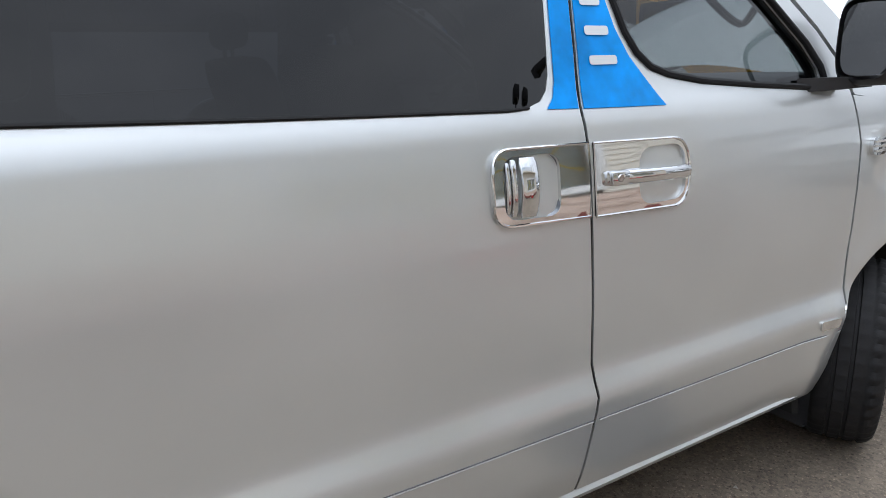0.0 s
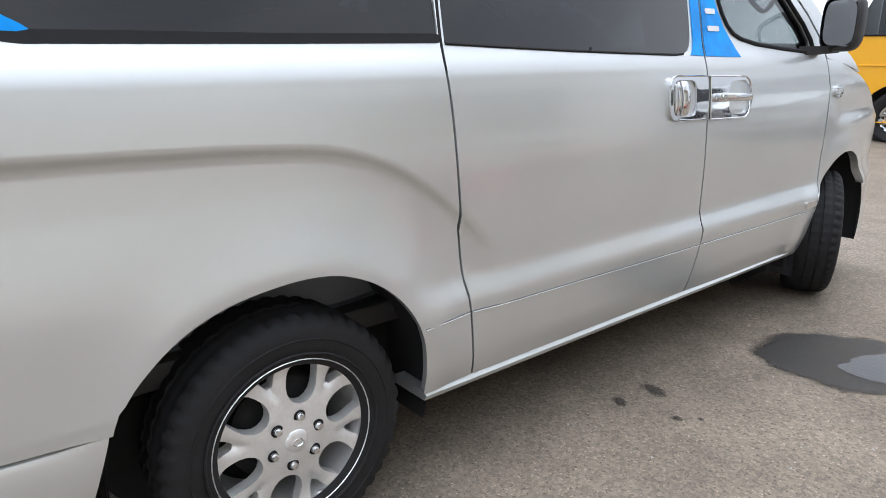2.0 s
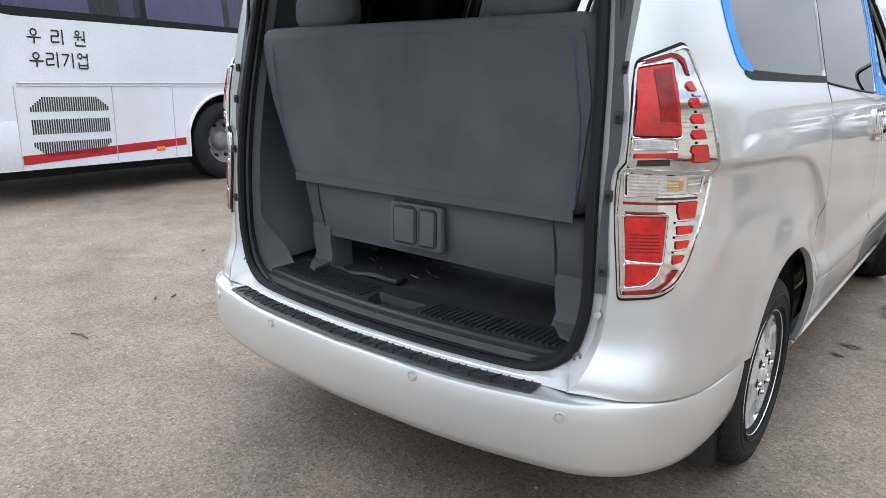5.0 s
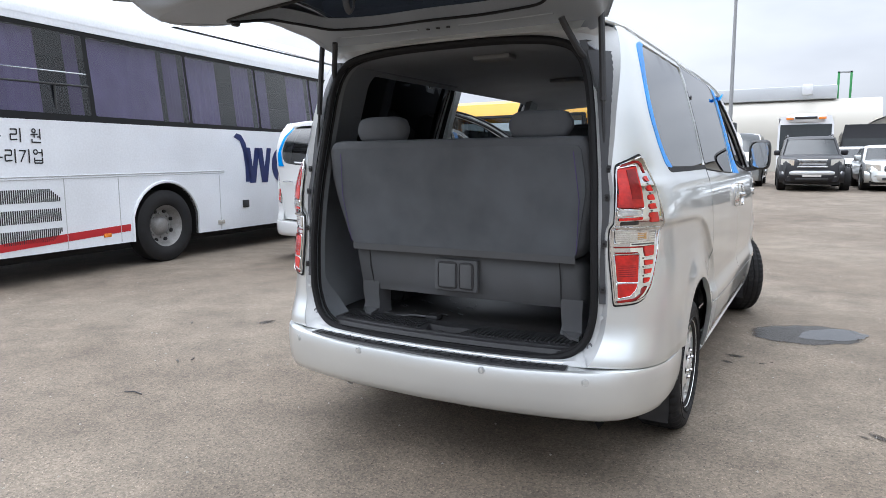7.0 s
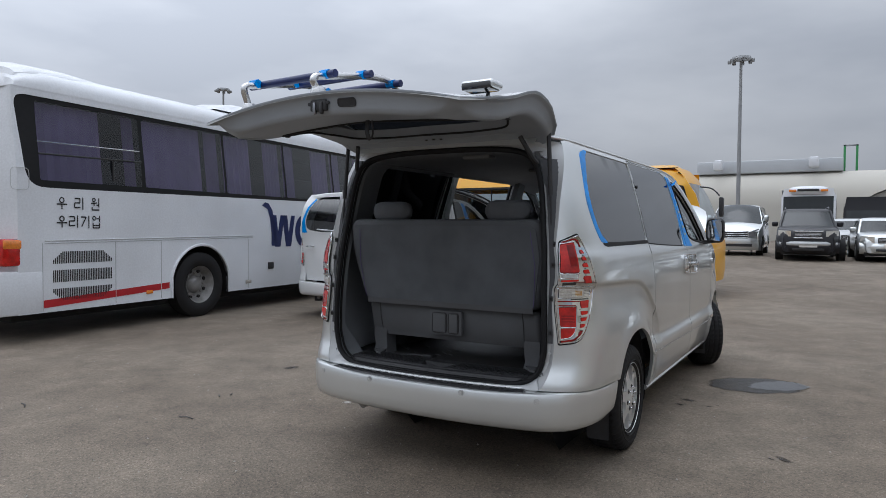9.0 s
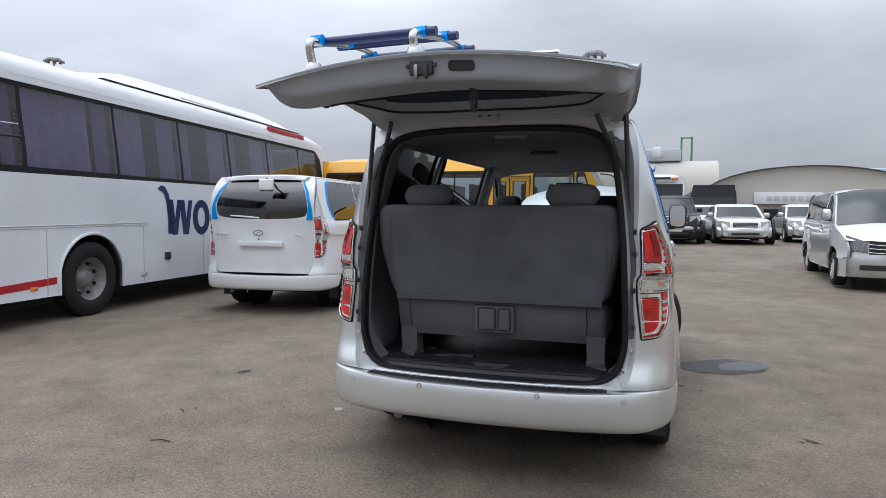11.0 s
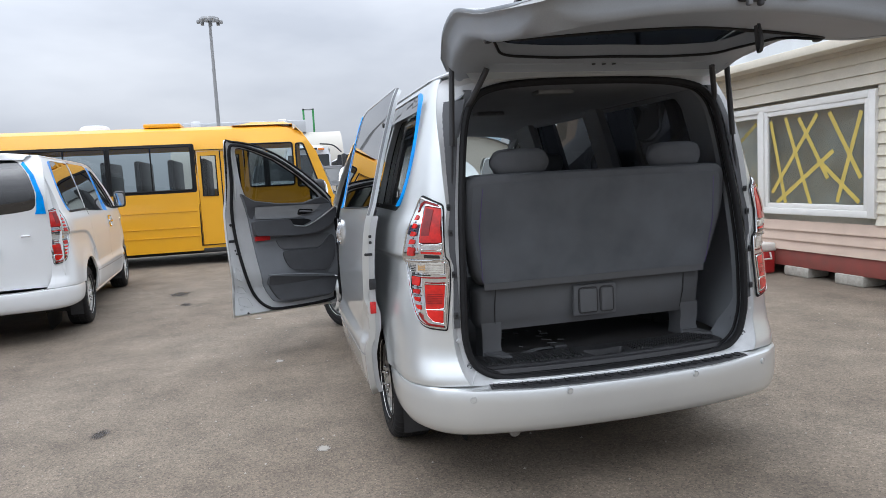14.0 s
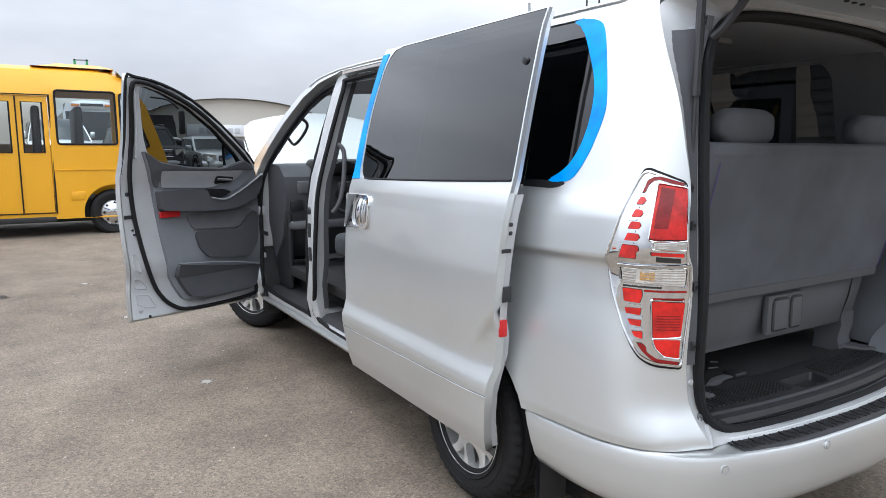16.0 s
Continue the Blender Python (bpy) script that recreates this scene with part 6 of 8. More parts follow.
        rings.append([(x, wd * t, ze + (zc - ze) * (1 - abs(t) ** 3)) for t in np.linspace(-1, 1, 21)])
    loft("roof", rings, paint, v, "painted roof panel")
    rings_roof = rings
    for k in (0, -1):
        tube("roof_drip", [Vector(r[k]) + Vector((0, 0, -0.002)) for r in rings], 0.010, paint, v, "painted roof edge", n=8)
    loft("roof_end", [rings_roof[0], [(-0.858, p[1] * 0.95, p[2] - 0.012) for p in rings_roof[0]], [(-0.868, p[1] * 0.92, 1.895 - 0.03 * abs(p[1])) for p in rings_roof[0]]], paint, v)
    rings = []
    for xe, ze in [(x, float(np.interp(x, [t[0] for t in TOPLINE], [t[1] for t in TOPLINE]))) for x in np.linspace(2.06, 3.24, 10)]:
        wd = half(xe, ze) - 0.03
        bow = 0.17
        rings.append([(xe + bow * (1 - t * t), wd * t, ze + (0.07 - 0.03 * smooth(2.2, 3.2, xe)) * (1 - t * t)) for t in np.linspace(-1, 1, 15)])
    ws = loft("windscreen", rings, CLEAR if opened else FAR_GLASS, v, "clear windscreen" if opened else "dark windscreen")
    ws.visible_shadow = False
    hood_rings = []
    for k in range(8):
        t = k / 7
        wd = 0.80 - 0.04 * t ** 2 - 0.12 * t ** 8
        hood_rings.append([(3.18 + 0.19 * (1 - s * s) * (1 - t) + t * (0.87 + 0.07 * (1 - s * s)), wd * s, 1.195 - 0.13 * t - 0.13 * t ** 3 + 0.055 * (1 - s * s)) for s in np.linspace(-1, 1, 25)])
    if not opened:
        hood_rings = []
        for k in range(9):
            xe = 3.08 + 0.80 * k / 8
            ze = float(np.interp(xe, (3.0, 3.3, 3.6, 3.86, 3.93), (1.245, 1.17, 1.06, 0.935, 0.89)))
            wd = half(xe, ze) + 0.004
            hood_rings.append([(xe + (0.26 - 0.14 * k / 8) * (1 - s * s), wd * s, ze + 0.055 * (1 - s * s) - 0.06 * (k / 8) ** 3 * (1 - s * s)) for s in np.linspace(-1, 1, 17)])
    if opened:
        h = Vector((3.22, 0, 1.22))
        up = Matrix.Translation(h) @ Matrix.Rotation(radians(-51), 4, "Y") @ Matrix.Translation(-h)
        hood_rings = [[up @ Vector(p) for p in r] for r in hood_rings]
    loft("bonnet", hood_rings, paint, v, "raised bonnet" if opened else "painted bonnet")
    box("engine_bay", 3.25, 3.80, -0.70, 0.70, 0.55, 0.90, DARK, v, 0.03)
    nose = []
    for k in range(17):
        t = -1 + 2 * k / 16
        x = 3.965 + 0.0 - 0.22 * abs(t) ** 2.6
        y = 0.83 * t
        nose.append([(x - 0.02, y, 0.90), (x + 0.0, y, 0.80), (x + 0.01, y, 0.72), (x + 0.045, y, 0.62), (x + 0.05, y, 0.48), (x + 0.03, y, 0.32), (x - 0.03, y, 0.22)])
    loft("front_bumper", nose, paint, v, "painted front bumper")
    for side in (-1, 1):
        loft("bumper_side", [[(x, side * half(min(x, 3.9), 0.5), z) for z in (0.22, 0.42, 0.57)] for x in np.linspace(3.61, 3.93, 5)], paint, v)
    if not opened and front:
        grille = loft("grille", [[(4.012 - 0.05 * abs(t), 0.47 * t, z) for z in (0.66, 0.91)] for t in np.linspace(-1, 1, 9)], BLACK, v, "black grille with chrome bars")
        for z in (0.68, 0.755, 0.83, 0.905):
            tube("grille_bar", [(4.018 - 0.05 * abs(t), 0.47 * t, z + 0.02 * t * t) for t in np.linspace(-1, 1, 9)], 0.009, CHROME, grille)
        for side in (-1, 1):
            loft("headlamp", [[(4.0 - 0.05 * t - 0.17 * t * t, side * (0.50 + 0.33 * t), z) for z in (0.70 + 0.05 * t, 0.80 + 0.07 * t, 0.90 + 0.12 * t)] for t in np.linspace(0, 1, 6)], HEADLAMP, v, "clear headlamp")
        loft("lower_grille", [[(4.028 - 0.05 * abs(t), 0.62 * t, z) for z in (0.36, 0.46)] for t in np.linspace(-1, 1, 7)], BLACK, v, "black lower grille")
    box("underbody", -0.66, 3.85, -0.70, 0.70, 0.27, 0.50, DARK, v, 0.05)
    box("axle", -0.06, 0.06, -0.72, 0.72, 0.29, 0.40, DARK, v, 0.03)
    tube("exhaust", [(-0.3, 0.50, 0.33), (-0.72, 0.50, 0.325), (-0.94, 0.50, 0.300)], 0.027, DULL_STEEL, v, "round steel exhaust tail pipe", n=16)
    rear_bumper(v, paint, opened)
    if opened:
        cabin(v)
        g = tailgate(v, Matrix.Translation((-0.80, 0, 1.925)), paint, jamb, False, True)
        rack(g)
    else:
        base = Matrix.Translation((-0.80, 0, 1.925)) @ Matrix.Rotation(radians(-(90 - 5)), 4, "Y") @ Matrix.Diagonal((1.075, 1.04, 1, 1))
        tailgate(v, base, paint, jamb, film, False)
        loft("gate_surround", [[(rear_x(z) + 0.03, (0.88 - 0.16 * smooth(1.3, 1.9, z)) * t, z) for t in (-1, -0.9, -0.84)] for z in np.linspace(0.54, 1.88, 12)], paint, v)
        loft("gate_surround", [[(rear_x(z) + 0.03, (0.88 - 0.16 * smooth(1.3, 1.9, z)) * t, z) for t in (0.84, 0.9, 1)] for z in np.linspace(0.54, 1.88, 12)], paint, v)
        box("cabin_shell", -0.6, 2.3, -0.70, 0.70, 0.5, 0.9, GREY_PLASTIC, v, 0.05)
        for y in (-0.42, 0.42):
            seat(v, 1.5, y, 0.24)
            seat(v, -0.3, y, 0.26)
    return v


def rack(gate):
    """Tubular carrier with padded bars bolted to the tailgate's outer side."""
    r = new("carrier_rack")
    r.parent = gate
    r["label"] = "steel tube carrier with blue wrapped bars"
    for y in (0.50, 0.05):
        tube("rack_tube", spline([(-1.08, y, gate_place()(1.08, y).z + 0.01), (-1.115, y, 0.16), (-1.10, y, 0.185), (-1.05, y, 0.195), (-0.75, y, 0.255), (-0.55, y, 0.275), (-0.45, y, 0.25), (-0.36, y, 0.17)], 5), 0.017, STEEL, r, "polished steel tube", n=10)
        lathe("rack_foot", [(0.0, 0.05), (0.03, 0.05), (0.035, 0.035), (0.036, 0.02)], STEEL, r, segs=16, centre=(-1.08, y, gate_place()(1.08, y).z - 0.022), axis="z")
    for x, z in ((-1.02, 0.205), (-0.74, 0.258), (-0.48, 0.26)):
        tube("cross_bar", [(x - 0.02, -0.02, z), (x + 0.02, 0.57, z)], 0.019, NAVY, r, "navy padded cross bar", n=10)
        for y in (0.02, 0.48):
            tube("blue_wrap", [(x - 0.018, y, z + 0.002), (x - 0.014, y + 0.05, z + 0.002)], 0.0225, TAPE, r, "blue foam wrap", n=8)


# ---- ground ----
def asphalt():
    m = bpy.data.materials.new("worn_asphalt")
    m.use_nodes = True
    n, l = m.node_tree.nodes, m.node_tree.links
    b = n["Principled BSDF"]
    co = n.new("ShaderNodeTexCoord")
    def noise_tex(scale, detail=4, rough=0.55):
        t = n.new("ShaderNodeTexNoise")
        t.inputs["Scale"].default_value, t.inputs["Detail"].default_value, t.inputs["Roughness"].default_value = scale, detail, rough
        l.new(co.outputs["Object"], t.inputs["Vector"])
        return t
    def ramp(src, a, ca, z, cz):
        r = n.new("ShaderNodeValToRGB")
        r.color_ramp.elements[0].position, r.color_ramp.elements[0].color = a, (*ca, 1)
        r.color_ramp.elements[1].position, r.color_ramp.elements[1].color = z, (*cz, 1)
        l.new(src, r.inputs["Fac"])
        return r
    def mul(a, c, f=1.0):
        x = n.new("ShaderNodeMix")
        x.data_type, x.blend_type = "RGBA", "MULTIPLY"
        x.inputs["Factor"].default_value = f
        l.new(a, x.inputs["A"])
        l.new(c, x.inputs["B"])
        return x.outputs["Result"]
    base = ramp(noise_tex(0.35, 5).outputs["Fac"], 0.30, (0.130, 0.105, 0.080), 0.72, (0.204, 0.176, 0.141))
    mid = ramp(noise_tex(2.3, 6, 0.65).outputs["Fac"], 0.30, (0.70, 0.69, 0.68), 0.64, (1.12, 1.11, 1.10))
    vor = n.new("ShaderNodeTexVoronoi")
    vor.inputs["Scale"].default_value = 90
    l.new(co.outputs["Object"], vor.inputs["Vector"])
    stones = ramp(vor.outputs["Color"], 0.05, (0.62, 0.605, 0.59), 0.95, (1.42, 1.39, 1.36))
    def chips(scale, at, to, tone):
        v = n.new("ShaderNodeTexVoronoi")
        v.inputs["Scale"].default_value = scale
        l.new(co.outputs["Object"], v.inputs["Vector"])
        return ramp(v.outputs["Distance"], at, tone, to, (1.0, 1.0, 1.0))
    pale = chips(62, 0.12, 0.24, (1.75, 1.70, 1.63))
    pits = chips(49, 0.10, 0.24, (0.45, 0.44, 0.43))
    grit = ramp(noise_tex(210, 2).outputs["Fac"], 0.3, (0.75, 0.75, 0.75), 0.75, (1.3, 1.28, 1.25))
    spots = ramp(noise_tex(0.9, 3).outputs["Fac"], 0.20, (0.62, 0.60, 0.58), 0.36, (1.0, 1.0, 1.0))
    col = mul(mul(mul(mul(base.outputs[0], mid.outputs[0]), stones.outputs[0], 0.8), grit.outputs[0], 0.7), spots.outputs[0])
    col = mul(mul(col, pale.outputs[0]), pits.outputs[0])
    l.new(col, b.inputs["Base Color"])
    b.inputs["Roughness"].default_value = 0.85
    bp = n.new("ShaderNodeBump")
    bp.inputs["Strength"].default_value, bp.inputs["Distance"].default_value = 0.5, 0.004
    l.new(vor.outputs["Distance"], bp.inputs["Height"])
    l.new(bp.outputs[0], b.inputs["Normal"])
    return m


ASPHALT = asphalt()
# the yard rises by half a metre towards its far end
rise = lambda x: 0.50 * smooth(9.5, 24, x)
gxs = [-300, -60, -12] + [9 + 1.0 * i for i in range(17)] + [80, 400]
gv = [(x, y, rise(x)) for x in gxs for y in (-400, -80, -12, 14, 80, 400)]
gf = [(i * 6 + j, (i + 1) * 6 + j, (i + 1) * 6 + j + 1, i * 6 + j + 1) for i in range(len(gxs) - 1) for j in range(5)]
tagged(obj("ground", gv, gf, ASPHALT, smooth=True), "worn brownish grey asphalt of a vehicle yard", "ground", kind="structure")



def stain(name, color, rough, strength, ragged=0.7, edge=0.45, grain=0.0):
    """A soft-edged mark soaked into the asphalt, over a disc of radius one."""
    m = bpy.data.materials.new(name)
    m.use_nodes = True
    n, l = m.node_tree.nodes, m.node_tree.links
    b = n["Principled BSDF"]
    b.inputs["Base Color"].default_value, b.inputs["Roughness"].default_value = (*color, 1), rough
    co, ln, nz = n.new("ShaderNodeTexCoord"), n.new("ShaderNodeVectorMath"), n.new("ShaderNodeTexNoise")
    ln.operation = "LENGTH"
    nz.inputs["Scale"].default_value, nz.inputs["Detail"].default_value, nz.inputs["Roughness"].default_value = 2.6, 7, 0.65
    l.new(co.outputs["Object"], ln.inputs[0])
    l.new(co.outputs["Object"], nz.inputs["Vector"])
    am = n.new("ShaderNodeMath")
    am.operation, am.inputs[1].default_value = "MULTIPLY_ADD", ragged
    l.new(nz.outputs["Fac"], am.inputs[0])
    l.new(ln.outputs["Value"], am.inputs[2])
    mr = n.new("ShaderNodeMapRange")
    mr.interpolation_type = "SMOOTHSTEP"
    mr.inputs["From Min"].default_value, mr.inputs["From Max"].default_value = 0.80 + 0.5 * ragged - edge, 0.80 + 0.5 * ragged
    mr.inputs["To Min"].default_value, mr.inputs["To Max"].default_value = strength, 0.0
    l.new(am.outputs[0], mr.inputs["Value"])
    if grain:
        gr, bp = n.new("ShaderNodeTexNoise"), n.new("ShaderNodeBump")
        gr.inputs["Scale"].default_value, gr.inputs["Detail"].default_value = 75, 2
        l.new(co.outputs["Object"], gr.inputs["Vector"])
        bp.inputs["Strength"].default_value, bp.inputs["Distance"].default_value = grain, 0.01
        l.new(gr.outputs["Fac"], bp.inputs["Height"])
        l.new(bp.outputs[0], b.inputs["Normal"])
    clear, mix = n.new("ShaderNodeBsdfTransparent"), n.new("ShaderNodeMixShader")
    l.new(mr.outputs[0], mix.inputs[0])
    l.new(clear.outputs[0], mix.inputs[1])
    l.new(b.outputs[0], mix.inputs[2])
    l.new(mix.outputs[0], n["Material Output"].inputs["Surface"])
    return m


WET = stain("wet_asphalt", (0.024, 0.021, 0.019), 0.42, 0.86, 0.5, 0.14, 0.6)
WATER = glass("puddle_water", (0.62, 0.61, 0.60), 0.03, 4.0)
OIL = stain("oil_stain", (0.040, 0.034, 0.030), 0.7, 0.72, 1.1)
PALE_MARK = stain("pale_mark", (0.42, 0.40, 0.36), 0.9, 0.8, 0.6)
PALE = mat("pale_patch", (0.34, 0.32, 0.28), 0.9, 0.0, 0.2, 20, 0.4, 120)


def blot(name, x, y, rx, ry, material, label, category, z=0.004, seed=1, turn=0.0, rough=0.25):
    r = random.Random(seed)
    k = [r.uniform(-1, 1) for _ in range(10)]
    pts = []
    for i in range(56):
        a = 2 * math.pi * i / 56
        f = 1 + rough * (0.5 * k[0] * math.sin(2 * a + k[1] * 3) + 0.4 * k[2] * math.sin(3 * a + k[3] * 3) + 0.3 * math.sin(5 * a + k[4] * 3) + 0.22 * math.sin(9 * a + 3 * k[5]) + 0.15 * math.sin(14 * a + 3 * k[6]))
        if material != WATER:
            f = 1.35
        pts.append((f * math.cos(a), f * math.sin(a), 0))
    ob = obj(name, pts, [tuple(range(56))], material, smooth=False)
    ob.matrix_world = Matrix.Translation((x, y, z)) @ Matrix.Rotation(radians(turn), 4, "Z") @ Matrix.Diagonal((rx, ry, 1, 1))
    return tagged(ob, label, category, kind="structure")


blot("wet_patch", 2.40, -1.44, 0.58, 0.40, WET, "dark wet edge of a puddle on asphalt", "puddle", 0.004, 3, -58)
blot("puddle", 2.47, -1.62, 0.28, 0.17, WATER, "shallow puddle of water on asphalt", "puddle", 0.007, 8, -50, 0.14)
for x, y, rx, ry, sd in ((1.32, -0.98, 0.06, 0.035, 4), (1.50, -1.01, 0.10, 0.05, 5), (1.38, -1.19, 0.035, 0.025, 6), (1.44, -1.25, 0.02, 0.015, 14), (0.68, 2.63, 0.13, 0.07, 11), (0.3, -1.80, 0.10, 0.04, 15), (0.27, -1.73, 0.04, 0.02, 16), (6.5, 2.9, 0.35, 0.2, 12), (5.5, 2.7, 0.2, 0.1, 13)):
    blot("oil_stain", x, y, rx, ry, OIL, "small dark oil stain on asphalt", "stain", 0.004, sd, 15 * sd)
for x, y, r, sd in ((-0.06, 1.32, 0.07, 21), (2.0, 1.54, 0.07, 22), (4.03, 1.75, 0.07, 23), (5.85, 1.95, 0.08, 24)):
    blot("pale_patch", x, y, r, r * 0.8, PALE_MARK, "pale round patch on asphalt", "patch", 0.004, sd)
for k, (x, y, a, ln) in enumerate(((-1.05, 2.03, 100, 0.13), (-1.49, 3.38, 70, 0.14), (-0.39, 2.29, 30, 0.05), (0.36, 3.18, 40, 0.05), (-0.48, 2.34, 60, 0.06))):
    d = Vector((math.cos(radians(a)), math.sin(radians(a)), 0)) * ln / 2
    tagged(tube("twig", [Vector((x, y, 0.006)) - d, Vector((x, y, 0.010)) + 0.2 * d.cross(Vector((0, 0, 1))), Vector((x, y, 0.006)) + d], 0.004, BLACK, n=5), "thin dark twig lying on asphalt", "twig", "litter on the ground")
rnd = random.Random(9)
gs, gfc = [], []
for k in range(900):
    x, y = rnd.uniform(-5, 6), rnd.uniform(-3.5, 6)
    s = rnd.uniform(0.003, 0.010)
    b0 = len(gs)
    gs += [(x + s * math.cos(2.1 * i + k), y + s * math.sin(2.1 * i + k), 0.0) for i in range(3)] + [(x, y, s * 0.9)]
    gfc += [(b0, b0 + 1, b0 + 3), (b0 + 1, b0 + 2, b0 + 3), (b0 + 2, b0, b0 + 3)]
tagged(obj("gravel", gs, gfc, PALE, smooth=False), "scattered small pale stones on asphalt", "gravel", kind="stuff")

# ---- the silver van in the middle ----
van("silver_van", "silver passenger van with open tailgate, doors and bonnet", Matrix.Identity(4), SILVER, JAMB, True, True)

# ---- white van behind ----
van("white_van", "white passenger van with blue film round its windows", Matrix.Translation((4.80, 4.59, 0)) @ Matrix.Rotation(radians(4.5), 4, "Z"), WHITE_PAINT, WHITE_PAINT, False, True)


# ---- coach ----
def text(name, body, size, m, material, parent=None, label="", depth=0.002):
    cu = bpy.data.curves.new(name, "FONT")
    cu.body, cu.size, cu.extrude = body, size, depth
    cu.materials.append(material)
    tmp = bpy.data.objects.new(name, cu)
    me = bpy.data.meshes.new_from_object(tmp)
    bpy.data.objects.remove(tmp)
    ob = new(name, me)
    ob.parent, ob.matrix_local = parent, m
    if label:
        ob["label"] = label
    return ob


def coach_wheel(parent, x, side, y, r=0.50):
    w = new("wheel")
    w.parent = parent
    w.matrix_local = Matrix.Translation((x, y, r)) @ Matrix.Diagonal((1, side, 1, 1))
    lathe("tyre", [(0.29, 0.02), (0.32, 0.05), (0.40, 0.06), (r - 0.03, 0.045), (r, 0.02), (r, -0.18), (r - 0.03, -0.21), (0.29, -0.2)], RUBBER, w, "black coach tyre", segs=48)
    lathe("rim", [(0.29, 0.03), (0.285, 0.02), (0.26, -0.02), (0.22, -0.10), (0.14, -0.11), (0.11, -0.05), (0.07, -0.03), (0.0, -0.03)], DULL_STEEL, w, "dull grey steel rim", segs=40)
    for k in range(8):
        a = 2 * math.pi * (k + 0.5) / 8
        lathe("hand_hole", [(0.0, -0.075), (0.026, -0.077), (0.030, -0.10)], DARK, w, segs=12, centre=(0.215 * math.cos(a), 0, 0.215 * math.sin(a)))
    for k in range(8):
        a = 2 * math.pi * k / 8
        lathe("lug_nut", [(0.0, -0.085), (0.012, -0.087), (0.016, -0.10)], STEEL, w, segs=8, centre=(0.17 * math.cos(a), 0, 0.17 * math.sin(a)))
    return w


COACH_PANES = ((0.32, 1.82), (1.88, 3.46), (3.51, 5.02), (5.07, 6.58), (6.63, 8.14), (8.19, 9.70), (9.75, 10.75))


def coach():
    """Rear end at x = 0 in its own axes, the seen side at y = 0, the body to y > 0."""
    ang = math.atan(0.105)
    c = empty("coach", "white tour coach with purple curtains, red stripe and navy lettering", "bus", m=Matrix.Translation((-0.10, 6.20, 0)) @ Matrix.Rotation(ang, 4, "Z"))
    L, W = 11.2, 2.5
    arch = lambda cx: [(cx - 0.60, 0.34)] + arc(cx, 0.50, 0.62, 165, 15, 14) + [(cx + 0.60, 0.34)]
    side_y = lambda v: 0.0 + 0.11 * smooth(1.85, 3.05, v)
    body = [(0.03, 0.34)] + arch(2.92) + arch(9.0) + [(L, 0.34), (L, 3.05), (0.03, 3.05)]
    win = round_poly([(0.42, 1.86), (0.28, 1.87), (0.18, 1.93), (0.13, 2.05), (0.06, 2.86), (0.09, 2.94), (0.18, 2.965), (L - 0.45, 2.965), (L - 0.15, 2.75), (L - 0.10, 1.99), (L - 0.2, 1.94)], 0.05, 3)
    panel("side_wall", body, lambda u, v: Vector((u, side_y(v), v)), BUS_WHITE, c, "white painted side", step=0.25, depth=0.06, inward=(0, 1, 0), holes=[win])
    g = panel("window_band", win, lambda u, v: Vector((u, side_y(v) + 0.012, v)), SEAL, c, "black window surround", step=0.25, depth=0.0,
              holes=[round_poly(rect(a, b, 1.95, 2.91), 0.03, 2) for a, b in COACH_PANES])
    for k, (a, b) in enumerate(COACH_PANES):
        panel("pane", rect(a, b, 1.95, 2.91), lambda u, v: Vector((u, side_y(v) + 0.016, v)), BUS_GLASS, g, "tinted coach window", step=0.4, depth=0)
        drawn = ((0.02, 0.62), (0.86, 0.98)) if k == 0 else ((0.02, 0.74), (0.80, 0.98)) if k == 1 else ((0.02, 0.46), (0.70, 0.98)) if k == 2 else ((0.02, 0.24), (0.62, 0.98)) if k < 5 else ((0.02, 0.25),)
        for p0, p1 in [(a + (b - a) * q0, a + (b - a) * q1) for q0, q1 in drawn]:
            rg = [[(a2, side_y(v) + 0.10 + 0.02 * math.sin(i * 2.1), v) for v in (1.95, 2.91)] for i, a2 in enumerate(np.linspace(p0, p1, 16))]
            loft("curtain", rg, CURTAIN, g, "purple pleated curtain")
        if k == 0:
            tube("slider_rail", [(a, side_y(2.25) + 0.008, 2.27), (b, side_y(2.25) + 0.008, 2.30)], 0.012, BLACK, g)
            tube("slider_rail", [(1.35, side_y(2.1) + 0.008, 2.0), (1.35, side_y(2.1) + 0.008, 2.28)], 0.012, BLACK, g)
        if k in (0,):
            tube("rail", [(a, side_y(2.4) + 0.03, 2.42), (b, side_y(2.4) + 0.03, 2.45)], 0.010, STEEL, g)
    # roof
    rings = []
    for x, f in ((0.05, 0.0), (0.08, 0.45), (0.2, 0.8), (0.5, 1.0), (3.0, 1.0), (6.0, 1.0), (L - 0.7, 1.0), (L - 0.25, 0.8), (L + 0.02, 0.4), (L + 0.05, 0.0)):
        rings.append([(x, W / 2 - (W / 2 - 0.107) * math.copysign(abs(math.cos(a)) ** 0.6, math.cos(a)), 3.046 + 0.36 * f * max(0.0, math.sin(a)) ** 0.8) for a in np.linspace(0, math.pi, 25)])
    loft("roof", rings, BUS_WHITE, c, "white coach roof")
    loft("roof_unit", [[(x, y, 3.36 + h) for y, h in ((0.35, 0), (0.55, f * 0.20), (1.25, f * 0.26), (1.95, f * 0.20), (2.15, 0))] for x, f in ((3.6, 0.0), (4.2, 0.9), (5.0, 1.0), (8.6, 1.0), (9.6, 0.7), (10.6, 0.05))], BUS_WHITE, c, "white roof air conditioner")
